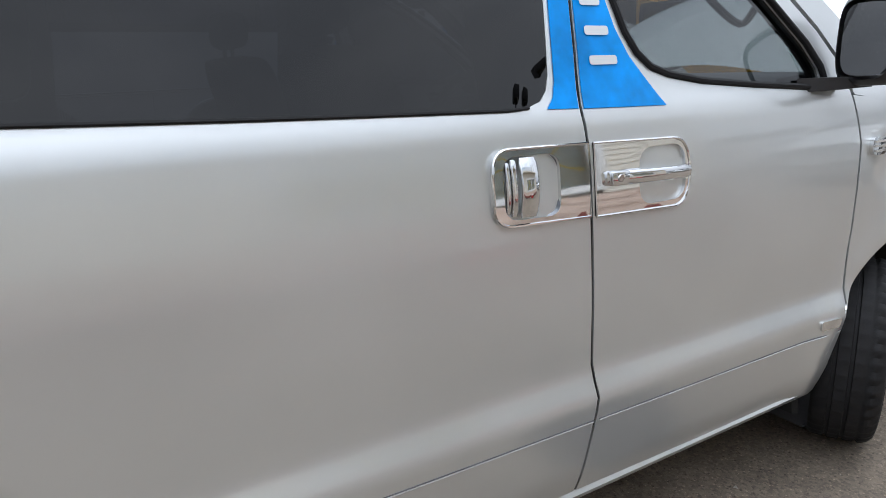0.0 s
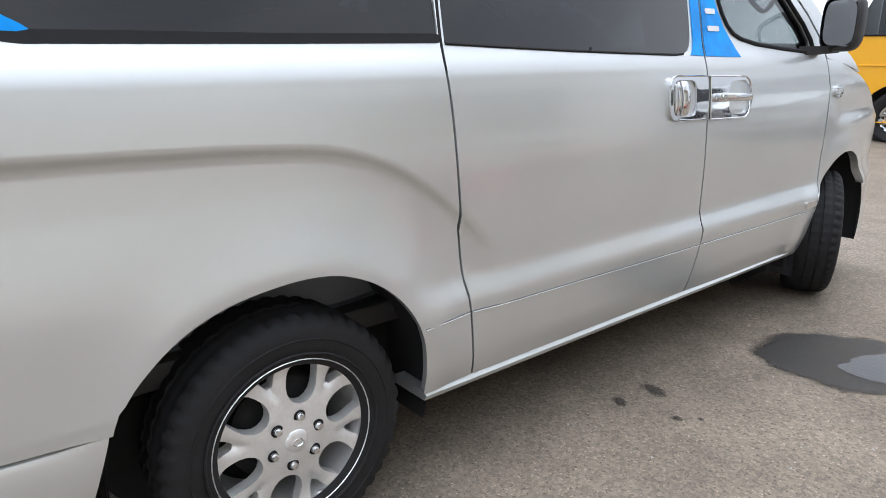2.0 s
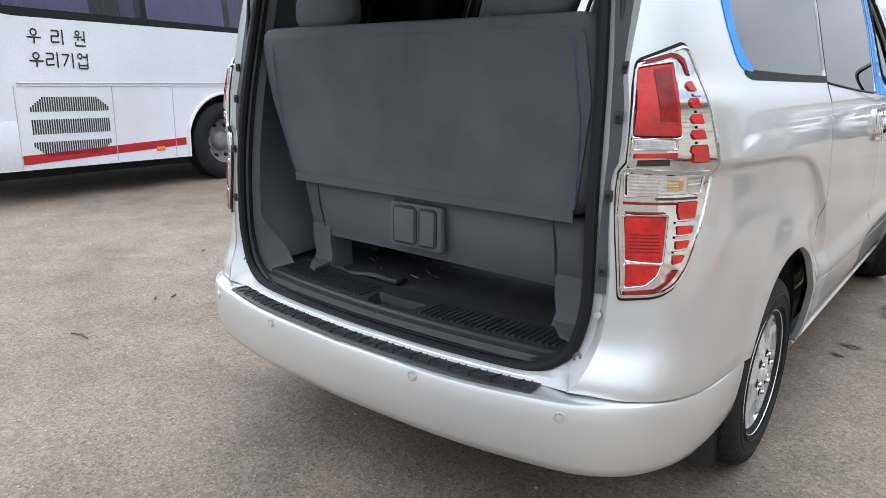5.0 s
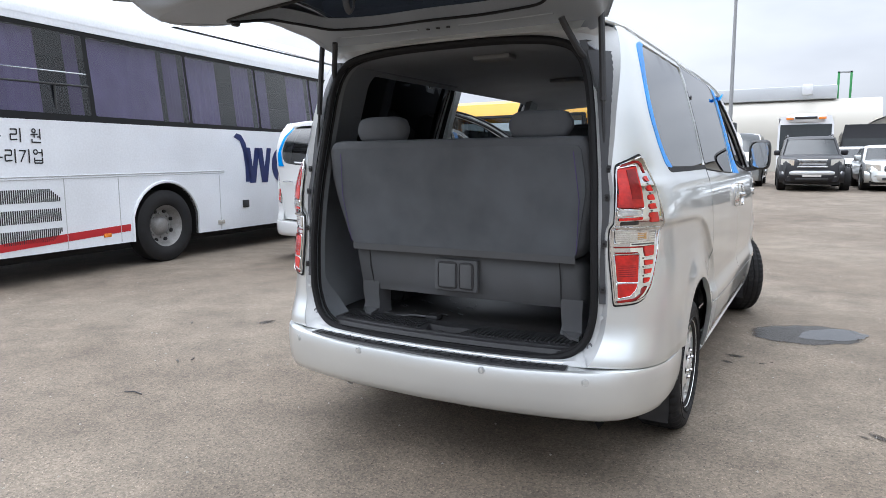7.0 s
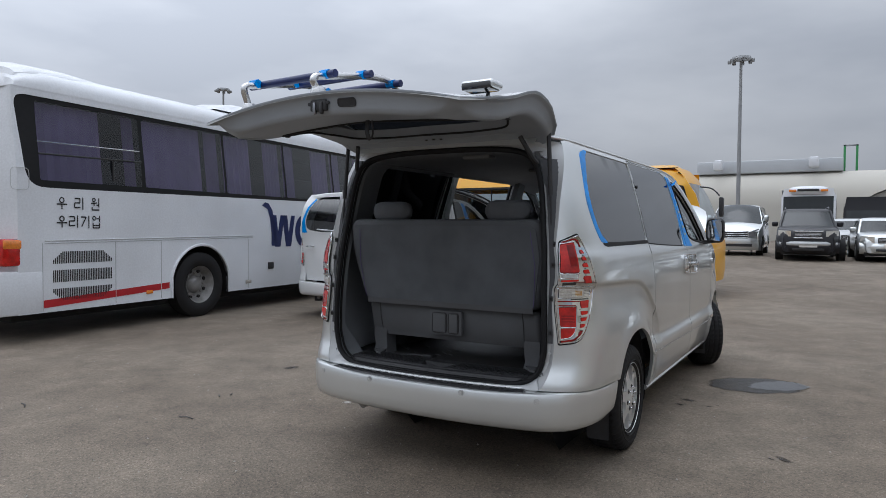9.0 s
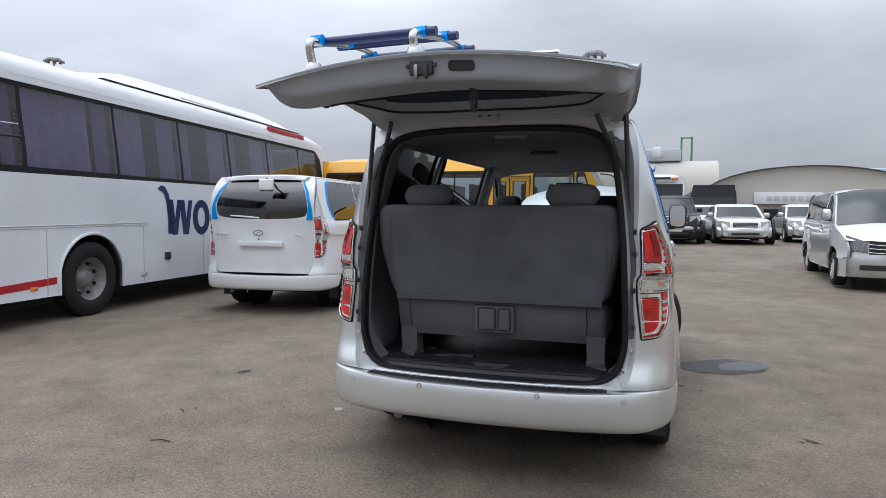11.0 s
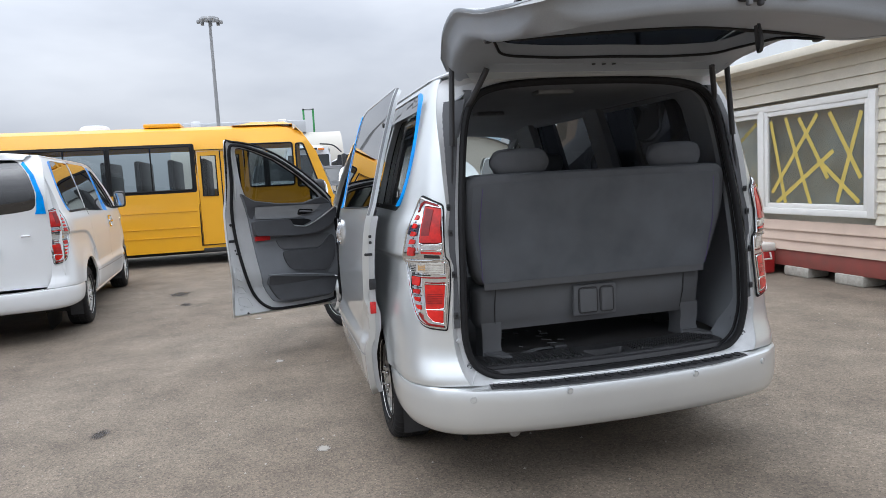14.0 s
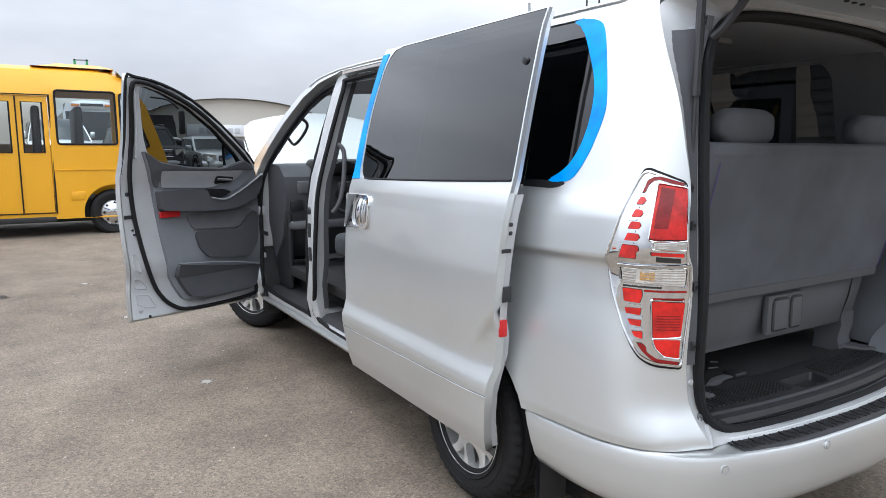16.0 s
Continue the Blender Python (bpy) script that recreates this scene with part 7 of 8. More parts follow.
    loft("rear_hump", [[(x, 1.25 - 1.05 * math.cos(a), 3.12 + 0.36 * f * math.sin(a) ** 0.6) for a in np.linspace(0, math.pi, 15)] for x, f in ((0.10, 0.1), (0.16, 0.7), (0.35, 0.95), (0.9, 1.0), (1.5, 0.85), (2.1, 0.6), (2.6, 0.2))], BUS_WHITE, c, "white rear roof hump")
    tube("roof_rail", [(5.2, 0.13, 3.33), (8.4, 0.13, 3.30)], 0.014, PVC, c, "white roof gutter rail")
    box("red_sign", 8.3, 9.7, 0.11, 0.16, 3.17, 3.26, STRIPE_RED, c, 0.004, "red lettered strip along the roof")
    box("red_sign", 9.78, 10.1, 0.11, 0.16, 3.17, 3.26, STRIPE_RED, c, 0.004, "short red strip along the roof")
    # rear end
    rear = []
    for z in (0.34, 0.6, 1.0, 1.4, 1.9, 2.4, 2.8, 3.05):
        tuck = 0.02 + 0.28 * smooth(2.0, 3.3, z)
        rear.append([(0.03 - (0.20 - tuck) * (1 - abs(t) ** 4), side_y(z) + (W - 2 * side_y(z)) * (t + 1) / 2, z) for t in np.linspace(-1, 1, 15)])
    loft("rear_wall", rear, BUS_WHITE, c, "white coach rear")
    nose = lambda z: [(L - 0.02 + 0.22 * (1 - abs(t) ** 3) * (1 - 0.6 * smooth(1.6, 3.1, z)), side_y(z) + (W - 2 * side_y(z)) * (t + 1) / 2, z) for t in np.linspace(-1, 1, 15)]
    loft("front_wall", [nose(z) for z in (0.34, 0.7, 1.1, 1.35)], BUS_WHITE, c, "white coach front")
    loft("windscreen", [nose(z) for z in (1.35, 1.8, 2.3, 2.75, 2.9)], FRIT, c, "dark windscreen")
    loft("front_header", [nose(z) for z in (2.9, 3.05)], BUS_WHITE, c)
    lamp = box("tail_lamp", -0.16, 0.06, -0.012, 0.30, 0.92, 1.24, RED_LENS, c, 0.03, "red and amber tail lamp")
    box("amber_lens", -0.15, 0.07, -0.018, 0.28, 1.12, 1.23, AMBER_LENS, lamp, 0.02)
    box("bumper_step", -0.20, 0.35, -0.006, 0.5, 0.34, 0.86, BUS_WHITE, c, 0.03)
    # panels, lines and vents on the side
    tube("waist_line", [(0.36, -0.004, 1.215), (4.1, -0.004, 1.255)], 0.008, JAMB, c, n=5)
    tube("waist_line", [(0.36, -0.004, 1.185), (4.1, -0.004, 1.225)], 0.005, JAMB, c, n=5)
    for x in (0.33, 1.36, 2.13, 3.99, 5.6, 7.1, 8.1, 10.0):
        tube("panel_joint", [(x, -0.002, 0.36), (x, -0.002, 1.19)], 0.005, JAMB, c, n=5)
    tube("filler_flap", [(0.06 + 0.11 * math.copysign(abs(math.cos(a)) ** 0.4, math.cos(a)) + 0.0, -0.003, 1.95 + 0.13 * math.copysign(abs(math.sin(a)) ** 0.4, math.sin(a))) for a in np.linspace(0, 6.283, 25)[:-1]], 0.004, JAMB, c, n=4, closed=True)
    for row, (z0, z1, t0) in enumerate(((0.93, 1.08, 1), (0.70, 0.85, 0), (0.47, 0.62, -1))):
        v = new("vent")
        v.parent = c
        v["label"] = "row of dark vertical vent slots"
        for k in range(34):
            x = 0.47 + 0.82 * k / 33
            cut = 0.10 * max(0, 1 - min(k, 33 - k) / 5)
            z_lo, z_hi = (z0, z1 - cut) if t0 == 1 else ((z0 + cut, z1) if t0 == -1 else (z0, z1))
            box("slot", x - 0.007, x + 0.007, -0.004, 0.01, z_lo, z_hi, BLACK, v, 0)
    panel("red_stripe", [(0.34, 0.395), (2.28, 0.49), (2.28, 0.58), (0.34, 0.49)], lambda u, v: Vector((u, -0.004, v)), STRIPE_RED, c, "dark red stripe", step=0.5, depth=0.003, inward=(0, 1, 0))
    box("side_marker", 1.86, 1.97, -0.015, 0.0, 0.44, 0.49, AMBER_LENS, c, 0.006, "amber side marker")
    for cx in (2.92, 9.0):
        tube("arch_lip", [(p[0], -0.008, p[1]) for p in arch(cx)], 0.022, BUS_WHITE, c, "raised arch lip", n=6)
        coach_wheel(c, cx, -1, 0.06)
        loft("wheel_well", [[(p[0], y, p[1]) for p in arch(cx)] for y in (0.02, 0.7)], DARK, c)
    box("underbody", 0.1, L - 0.1, 0.25, W, 0.22, 0.6, DARK, c, 0.05)
    panel("far_side", rect(0.03, L, 0.34, 3.05), lambda u, v: Vector((u, W - side_y(v), v)), BUS_WHITE, c, step=0.6, depth=0.04, inward=(0, -1, 0))
    # added sheet that keeps the far wall dark behind the panes
    loft("lining", [[(x, y, z) for y, z in ((2.2, 1.2), (2.25, 2.0), (2.1, 2.95), (1.2, 3.0), (0.35, 2.99))] for x in (0.3, L - 0.4)], DIM_SHEET, c, "dark sheet added to dim the coach interior")
    box("seats", 0.6, L - 1.0, 0.5, W - 0.3, 1.2, 2.35, BLACK, c, 0.05, "dark coach seats")
    for k, x in enumerate((3.9, 7.2)):
        box("luggage_handle", x + 0.6, x + 0.75, -0.02, 0.0, 0.66, 0.78, BLACK, c, 0.01, "black luggage door handle")
    box("marker_lamp", 3.92, 4.06, -0.015, 0.0, 0.44, 0.50, CLEAR_LENS, c, 0.01)
    # lettering: two lines of Korean, then a large navy logo shape
    face = Matrix.Rotation(radians(90), 4, "X")
    korean(c, 0.51, 1.605, "uri_won")
    korean(c, 0.51, 1.375, "uri_giup")
    flat = lambda u, v: Vector((u, -0.008, v))
    logo = new("navy_logo")
    logo.parent = c
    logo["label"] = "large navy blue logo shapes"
    for a in (4.75, 5.06):
        panel("logo_stroke", [(a - 0.16, 1.62), (a - 0.02, 1.62), (a + 0.03, 1.30), (a + 0.10, 1.62), (a + 0.21, 1.62), (a + 0.10, 1.05), (a - 0.05, 1.05)], flat, NAVY, logo, step=0.2, depth=0.003, inward=(0, 1, 0))
    for cx in (5.54, 6.08):
        panel("logo_ring", arc(cx, 1.335, 0.255, 0, 360, 30, 0.30)[:-1], flat, NAVY, logo, step=0.2, depth=0.003, inward=(0, 1, 0), holes=[arc(cx, 1.335, 0.115, 0, 360, 20, 0.17)[:-1]])
    swoosh = [(4.34, 1.78), (4.42, 1.84), (4.52, 1.82), (4.62, 1.70), (4.68, 1.50), (4.72, 1.20), (4.73, 1.07), (4.60, 1.07), (4.60, 1.30), (4.56, 1.56), (4.49, 1.72)]
    panel("navy_swoosh", swoosh, lambda u, v: Vector((u, -0.008, v)), NAVY, c, "navy blue swoosh", step=0.2, depth=0.003, inward=(0, 1, 0))
    return c


def korean(parent, x, z, word):
    """Painted Korean lettering from strokes, in units of one letter."""
    O = ("o",)
    glyph = {
        "u": [("o", 0.5, 0.72, 0.20), ("l", 0.02, 0.40, 0.98, 0.40), ("l", 0.5, 0.40, 0.5, 0.02)],
        "ri": [("l", 0.08, 0.90, 0.58, 0.90), ("l", 0.58, 0.90, 0.58, 0.55), ("l", 0.08, 0.55, 0.58, 0.55), ("l", 0.08, 0.55, 0.08, 0.15), ("l", 0.08, 0.15, 0.62, 0.20), ("l", 0.86, 1.0, 0.86, 0.0)],
        "won": [("o", 0.34, 0.84, 0.14), ("l", 0.05, 0.56, 0.66, 0.60), ("l", 0.36, 0.56, 0.36, 0.36), ("l", 0.60, 0.42, 0.82, 0.42), ("l", 0.84, 1.0, 0.84, 0.24), ("l", 0.16, 0.26, 0.16, 0.02), ("l", 0.16, 0.02, 0.90, 0.02)],
        "gi": [("l", 0.08, 0.88, 0.60, 0.88), ("l", 0.60, 0.88, 0.16, 0.10), ("l", 0.86, 1.0, 0.86, 0.0)],
        "eop": [("o", 0.30, 0.80, 0.16), ("l", 0.52, 0.76, 0.80, 0.76), ("l", 0.84, 1.0, 0.84, 0.46), ("l", 0.18, 0.40, 0.18, 0.0), ("l", 0.84, 0.40, 0.84, 0.0), ("l", 0.18, 0.20, 0.84, 0.20), ("l", 0.18, 0.0, 0.84, 0.0)],
    }
    letters, gap = (("u", "ri", "won"), 0.235) if word == "uri_won" else (("u", "ri", "gi", "eop"), 0.160)
    s = 0.145
    w = new("lettering")
    w.parent = parent
    w["label"] = "black Korean lettering"
    for k, name in enumerate(letters):
        verts, faces = [], []
        def bar(ax, az, bx, bz, t=0.105):
            d = Vector((bx - ax, bz - az)).normalized()
            q = Vector((-d.y, d.x)) * t / 2
            b0 = len(verts)
            for px, pz in ((ax + q.x, az + q.y), (bx + q.x, bz + q.y), (bx - q.x, bz - q.y), (ax - q.x, az - q.y)):
                verts.append((x + k * gap + px * s, -0.007, z + pz * s * 1.08))
            faces.append((b0, b0 + 1, b0 + 2, b0 + 3))
        for st in glyph[name]:
            if st[0] == "l":
                bar(*st[1:])
            else:
                _, cx, cz, r = st
                for i in range(14):
                    a, b = 2 * math.pi * i / 14, 2 * math.pi * (i + 1) / 14
                    bar(cx + r * math.cos(a), cz + r * math.sin(a), cx + r * math.cos(b), cz + r * math.sin(b))
        obj("letter", verts, faces, INK, w, smooth=False)


coach()


# ---- yellow bus, standing across ----
def yellow_bus():
    """The seen side faces -x at x = 10.5; the rear is at high y, the front at low y."""
    c = empty("yellow_bus", "yellow minibus with dark windows and a folding door", "bus", m=Matrix.Translation((0, -0.08, -0.03)))
    X, Y0, Y1 = 10.5, 0.29, 7.25
    sx = lambda v: X + 0.04 * smooth(1.5, 2.5, v) + 0.16 * smooth(2.4, 2.72, v)
    arch = lambda cy: arc(cy, 0.40, 0.47, 190, -10, 14)
    body = [(Y0 + 0.25, 0.36)] + [(p[0], p[1]) for p in reversed(arch(1.22))] + [(p[0], p[1]) for p in reversed(arch(5.6))] + [(Y1, 0.36), (Y1, 2.72), (Y0 + 0.9, 2.72), (Y0 + 0.62, 2.62), (Y0 + 0.35, 2.2), (Y0 + 0.12, 1.5), (Y0 + 0.02, 1.15), (Y0 + 0.02, 0.6)]
    wins = [round_poly(rect(a, b, 1.54, 2.40), 0.05, 3) for a, b in ((3.10, 4.60), (4.66, 6.10), (6.16, 7.10), (1.12, 2.00))]
    doors = rect(2.10, 3.00, 0.42, 2.30)
    driver = round_poly([(0.62, 1.50), (1.05, 1.50), (1.05, 2.38), (0.90, 2.38)], 0.04, 2)
    panel("side_wall", body, lambda u, v: Vector((sx(v), u, v)), YELLOW, c, "yellow painted side", step=0.2, depth=0.05, inward=(1, 0, 0), holes=wins + [doors, driver])
    for wn_ in wins + [driver]:
        panel("pane", wn_, lambda u, v: Vector((sx(v) + 0.012, u, v)), BUS_DARK, c, "dark tinted bus window", step=0.4, depth=0)
        tube("window_seal", [(sx(v) - 0.002, u, v) for u, v in wn_], 0.018, SEAL, c, n=6, closed=True)
    panel("window_band", round_poly(rect(3.03, 7.17, 1.49, 2.45), 0.05, 3), lambda u, v: Vector((sx(v) - 0.003, u, v)), SEAL, c, "black window surround", step=0.3, depth=0, holes=wins[:3])
    tube("door_frame", [(sx(v) - 0.002, u, v) for u, v in rect(2.085, 3.015, 0.42, 2.32)], 0.016, SEAL, c, "black door frame", n=6, closed=True)
    for y in (3.85, 5.4, 6.6):
        tube("window_bar", [(sx(1.55) - 0.001, y, 1.55), (sx(2.39) - 0.001, y, 2.39)], 0.015, SEAL, c, n=6)
    for k in (0, 1):
        a = 2.10 + 0.45 * k
        d = new("door_leaf")
        d.parent = c
        panel("leaf", rect(a + 0.01, a + 0.44, 0.43, 2.29), lambda u, v: Vector((sx(v) + 0.02, u, v)), YELLOW, d, "yellow folding door leaf", step=0.3, depth=0.04, inward=(1, 0, 0), holes=[rect(a + 0.09, a + 0.37, 1.40, 2.20)])
        panel("pane", rect(a + 0.09, a + 0.37, 1.40, 2.20), lambda u, v: Vector((sx(v) + 0.03, u, v)), CLEAR, d, "clear door pane", step=0.4, depth=0)
        tube("pane_seal", [(sx(v) + 0.018, u, v) for u, v in rect(a + 0.09, a + 0.37, 1.40, 2.20)], 0.014, SEAL, d, n=6, closed=True)
    tube("door_joint", [(sx(0.5), 2.55, 0.43), (sx(2.2), 2.55, 2.29)], 0.012, SEAL, c, n=6)
    box("door_step", X - 0.06, X + 0.3, 2.1, 3.0, 0.28, 0.36, BLACK, c, 0.01, "black door step")
    loft("roof", [[(sx(2.72) + (2.02 - 0.2) * t, y, 2.72 + 0.12 * (1 - abs(2 * t - 1) ** 3) - e) for t in np.linspace(0, 1, 11)] for y, e in ((Y0 + 0.75, 0.05), (Y0 + 1.1, 0.0), (3.0, 0.0), (Y1 - 0.3, 0.0), (Y1, 0.04))], YELLOW, c, "yellow bus roof")
    loft("roof_front", [[(sx(2.72) + 0.1 + 1.6 * t, y, 2.80 + h * (1 - abs(2 * t - 1) ** 3)) for t in np.linspace(0, 1, 9)] for y, h in ((Y0 + 0.78, -0.02), (Y0 + 0.95, 0.10), (Y0 + 1.6, 0.11), (Y0 + 2.0, 0.02))], YELLOW, c, "raised yellow front of the roof")
    lathe("roof_vent", [(0.0, 2.94), (0.20, 2.935), (0.27, 2.90), (0.30, 2.82)], BUS_WHITE, c, "white round roof vent", segs=24, centre=(X + 1.0, 5.0, 0), axis="z")
    box("roof_hatch", X + 0.5, X + 1.3, 3.3, 4.0, 2.82, 2.90, YELLOW, c, 0.02)
    loft("front_wall", [[(X + 0.03 + 1.96 * t, Y0 + d - 0.10 * (1 - (2 * t - 1) ** 2), z) for t in np.linspace(0, 1, 9)] for z, d in ((0.36, 0.05), (0.6, 0.02), (1.15, 0.02), (1.3, 0.06))], YELLOW, c, "yellow bus front")
    loft("windscreen", [[(X + 0.08 + 1.86 * t, Y0 + d - 0.10 * (1 - (2 * t - 1) ** 2), z) for t in np.linspace(0, 1, 9)] for z, d in ((1.3, 0.06), (1.8, 0.22), (2.2, 0.40), (2.45, 0.55))], BUS_DARK, c, "dark windscreen")
    loft("front_brow", [[(X + 0.10 + 1.82 * t, Y0 + d - 0.10 * (1 - (2 * t - 1) ** 2), z) for t in np.linspace(0, 1, 9)] for z, d in ((2.45, 0.55), (2.62, 0.64), (2.78, 0.80))], YELLOW, c)
    box("rear_wall", X + 0.03, X + 1.98, Y1 - 0.05, Y1 + 0.02, 0.36, 2.75, YELLOW, c, 0.03)
    panel("far_side", rect(Y0 + 0.6, Y1, 0.36, 2.74), lambda u, v: Vector((X + 2.0 - 0.15 * smooth(2.2, 2.7, v), u, v)), YELLOW, c, step=0.8, depth=0.03, inward=(-1, 0, 0), holes=[rect(1.0, 7.0, 1.54, 2.4)])
    m_arm = tube("mirror_arm", spline([(X + 0.05, 0.55, 2.35), (X - 0.12, 0.30, 2.30), (X - 0.16, 0.14, 2.15)], 4), 0.015, BLACK, c)
    box("mirror", X - 0.28, X - 0.08, 0.06, 0.14, 1.72, 2.12, BLACK, c, 0.03, "black outside mirror")
    for cy in (1.22, 5.6):
        w = new("wheel")
        w.parent = c
        w.matrix_local = Matrix.Translation((X + 0.10, cy, 0.39)) @ Matrix.Rotation(radians(90), 4, "Z")
        lathe("tyre", [(0.22, 0.04), (0.25, 0.07), (0.33, 0.08), (0.375, 0.05), (0.39, 0.0), (0.385, -0.18), (0.22, -0.18)], RUBBER, w, segs=40)
        lathe("wheel_cover", [(0.225, 0.05), (0.215, 0.062), (0.20, 0.03), (0.15, 0.05), (0.10, 0.075), (0.04, 0.085), (0.0, 0.085)], CHROME, w, "chrome wheel cover", segs=32)
        for k in range(8):
            a = 2 * math.pi * k / 8
            lathe("cover_hole", [(0.0, 0.054), (0.022, 0.050), (0.024, 0.03)], DARK, w, segs=10, centre=(0.165 * math.cos(a), 0, 0.165 * math.sin(a)))
        loft("wheel_well", [[(x, p[0], p[1]) for p in arch(cy)] for x in (X + 0.02, X + 0.6)], DARK, c)
    for z in (0.62, 0.80, 1.12):
        tube("moulding", [(X - 0.006, 3.05, z), (X - 0.006, 7.2, z)], 0.010, YELLOW, c, n=5)
        tube("moulding", [(X - 0.006, 0.5, z), (X - 0.006, 2.05, z)], 0.010, YELLOW, c, n=5) if z > 1 else None
    box("filler_flap", X - 0.012, X + 0.01, 1.66, 1.86, 0.62, 0.76, YELLOW, c, 0.008, "yellow filler flap")
    box("underbody", X + 0.15, X + 1.9, Y0 + 0.5, Y1 - 0.1, 0.25, 0.6, DARK, c, 0.05)
    for y in np.arange(1.6, 6.9, 0.62):
        box("passenger_seat", X + 0.25, X + 1.75, y, y + 0.12, 0.9, 2.16, BLACK, c, 0.04, "dark passenger seats")
    return c


yellow_bus()


# ---- site hut with its roof sign ----
def hut():
    h = empty("site_hut", "cream site hut with lap siding and a sliding window", "hut")
    Y, X0, X1 = -4.80, -3.0, 7.05
    for k in range(19):
        z = 0.33 + 0.125 * k
        m = SIDING if z > 0.7 else PINK_BRICK
        for a, b in ((X0, 2.15), (5.52, X1)) if 0.76 < z + 0.06 < 2.16 else ((X0, X1),):
            obj("plank", [(a, Y + 0.0, z + 0.124), (b, Y + 0.0, z + 0.124), (b, Y + 0.024, z), (a, Y + 0.024, z), (b, Y - 0.01, z), (a, Y - 0.01, z)], [(0, 3, 2, 1), (3, 5, 4, 2)], m, h, smooth=False)
        obj("plank", [(X1, Y, z + 0.124), (X1, Y - 3.0, z + 0.124), (X1 + 0.024, Y - 3.0, z), (X1 + 0.024, Y, z)], [(0, 1, 2, 3)], m, h, smooth=False)
    box("core", X0, X1 - 0.01, Y - 3.0, Y - 0.16, 0.33, 2.70, SIDING, h, 0)
    box("corner_post", X1 - 0.03, X1 + 0.03, Y - 0.03, Y + 0.03, 0.30, 2.70, PVC, h, 0.008)
    box("base_beam", X0, X1, Y - 0.12, Y + 0.0, 0.12, 0.33, RUST_RED, h, 0.01, "red oxide steel base beam")
    box("base_beam", X1 - 0.1, X1, Y - 3.0, Y, 0.12, 0.33, RUST_RED, h, 0.01)
    for x in (6.4, 3.3, 2.5, 0.0, -2.5):
        box("base_block", x - 0.2, x + 0.2, Y - 0.3, Y + 0.02, 0.0, 0.125, PALE, h, 0.02, "concrete block under the hut")
    win = new("window")
    win.parent = h
    fx0, fx1, z0, z1 = 2.20, 5.47, 0.84, 2.10
    for a, b, c, d in ((fx0, fx1, z0 - 0.06, z0 + 0.02), (fx0, fx1, z1 - 0.02, z1 + 0.06), (fx0 - 0.06, fx0 + 0.03, z0 - 0.06, z1 + 0.06), (fx1 - 0.03, fx1 + 0.06, z0 - 0.06, z1 + 0.06), (3.82, 3.91, z0, z1)):
        box("frame_bar", a, b, Y - 0.03, Y + (0.05 if d - c < 0.5 else 0.054), c, d, PVC, win, 0.006, "white window frame")
    for a, b, dy in ((fx0 + 0.03, 3.82, 0.012), (3.91, fx1 - 0.03, -0.005)):
        for p, q, r, s in ((a, b, z0 + 0.02, z0 + 0.08), (a, b, z1 - 0.08, z1 - 0.02), (a, a + 0.06, z0 + 0.02, z1 - 0.02), (b - 0.06, b, z0 + 0.02, z1 - 0.02)):
            box("sash_bar", p, q, Y - 0.01 + dy, Y + (0.025 if s - r < 0.5 else 0.028) + dy, r, s, PVC, win, 0.005)
        obj("pane", [(a, Y + dy, z0), (b, Y + dy, z0), (b, Y + dy, z1), (a, Y + dy, z1)], [(0, 1, 2, 3)], HUT_GLASS, win, "dark window pane", smooth=False)
    # added sheet; its pale grey stands in for the panes' milky reflection
    box("pane_backing_sheet", fx0, fx1, Y - 0.155, Y - 0.15, z0, z1, PANE_BACKING, h, 0, "pale grey sheet added behind the panes for their reflection")
    for order, (a, b) in enumerate((((3.73, 1.96), (3.47, 0.92)), ((3.47, 1.98), (3.06, 0.91)), ((3.25, 1.96), (2.80, 1.22)), ((2.96, 1.98), (3.70, 1.05)), ((2.72, 1.54), (3.62, 0.92)), ((2.95, 1.45), (2.36, 0.95)), ((2.78, 1.98), (2.34, 1.22)), ((2.34, 1.95), (2.66, 0.95)),
                 ((5.30, 2.0), (4.02, 1.12)), ((4.02, 1.96), (5.05, 1.25)), ((5.30, 1.18), (4.40, 1.48)), ((4.75, 1.40), (4.35, 0.95)))):
        A, B = Vector((a[0], a[1])), Vector((b[0], b[1]))
        q = (B - A).normalized().orthogonal() * 0.026
        obj("tape_strip", [(p.x, (Y + 0.016 if p.x < 3.9 else Y - 0.022) + 0.0012 * order, p.y) for p in (A + q, B + q, B - q, A - q)], [(0, 1, 2, 3)], YELLOW_TAPE, win, "faded yellow tape strip", smooth=False)
    # roof slab and fascia
    box("roof_slab", X0 - 0.3, X1 + 0.55, Y - 3.3, Y + 0.35, 2.63, 2.71, SIDING, h, 0.02, "cream roof edge")
    box("roof_edge", X0 - 0.3, X1 + 0.57, Y + 0.33, Y + 0.37, 2.615, 2.715, SIDING, h, 0.01)
    lathe("wall_plaque", [(0.0, 0.040), (0.225, 0.040), (0.24, 0.030), (0.24, 0.0)], SIGN, h, "pale octagonal alarm plaque", segs=8, centre=(6.15, Y, 2.05))
    # sign board along the roof
    sb = tagged(box("sign_board", -2.6, 5.10, Y + 0.02, Y + 0.12, 2.70, 3.30, SIGN, None, 0.02, ""), "long white and pale blue roof sign board", "sign")
    sign_text = text("sign_text", "D.I.C KOREA", 0.090, Matrix.Translation((4.90, Y + 0.124, 2.77)) @ Matrix.Rotation(radians(180), 4, "Z") @ Matrix.Rotation(radians(90), 4, "X"), INK, sb, "small dark lettering")
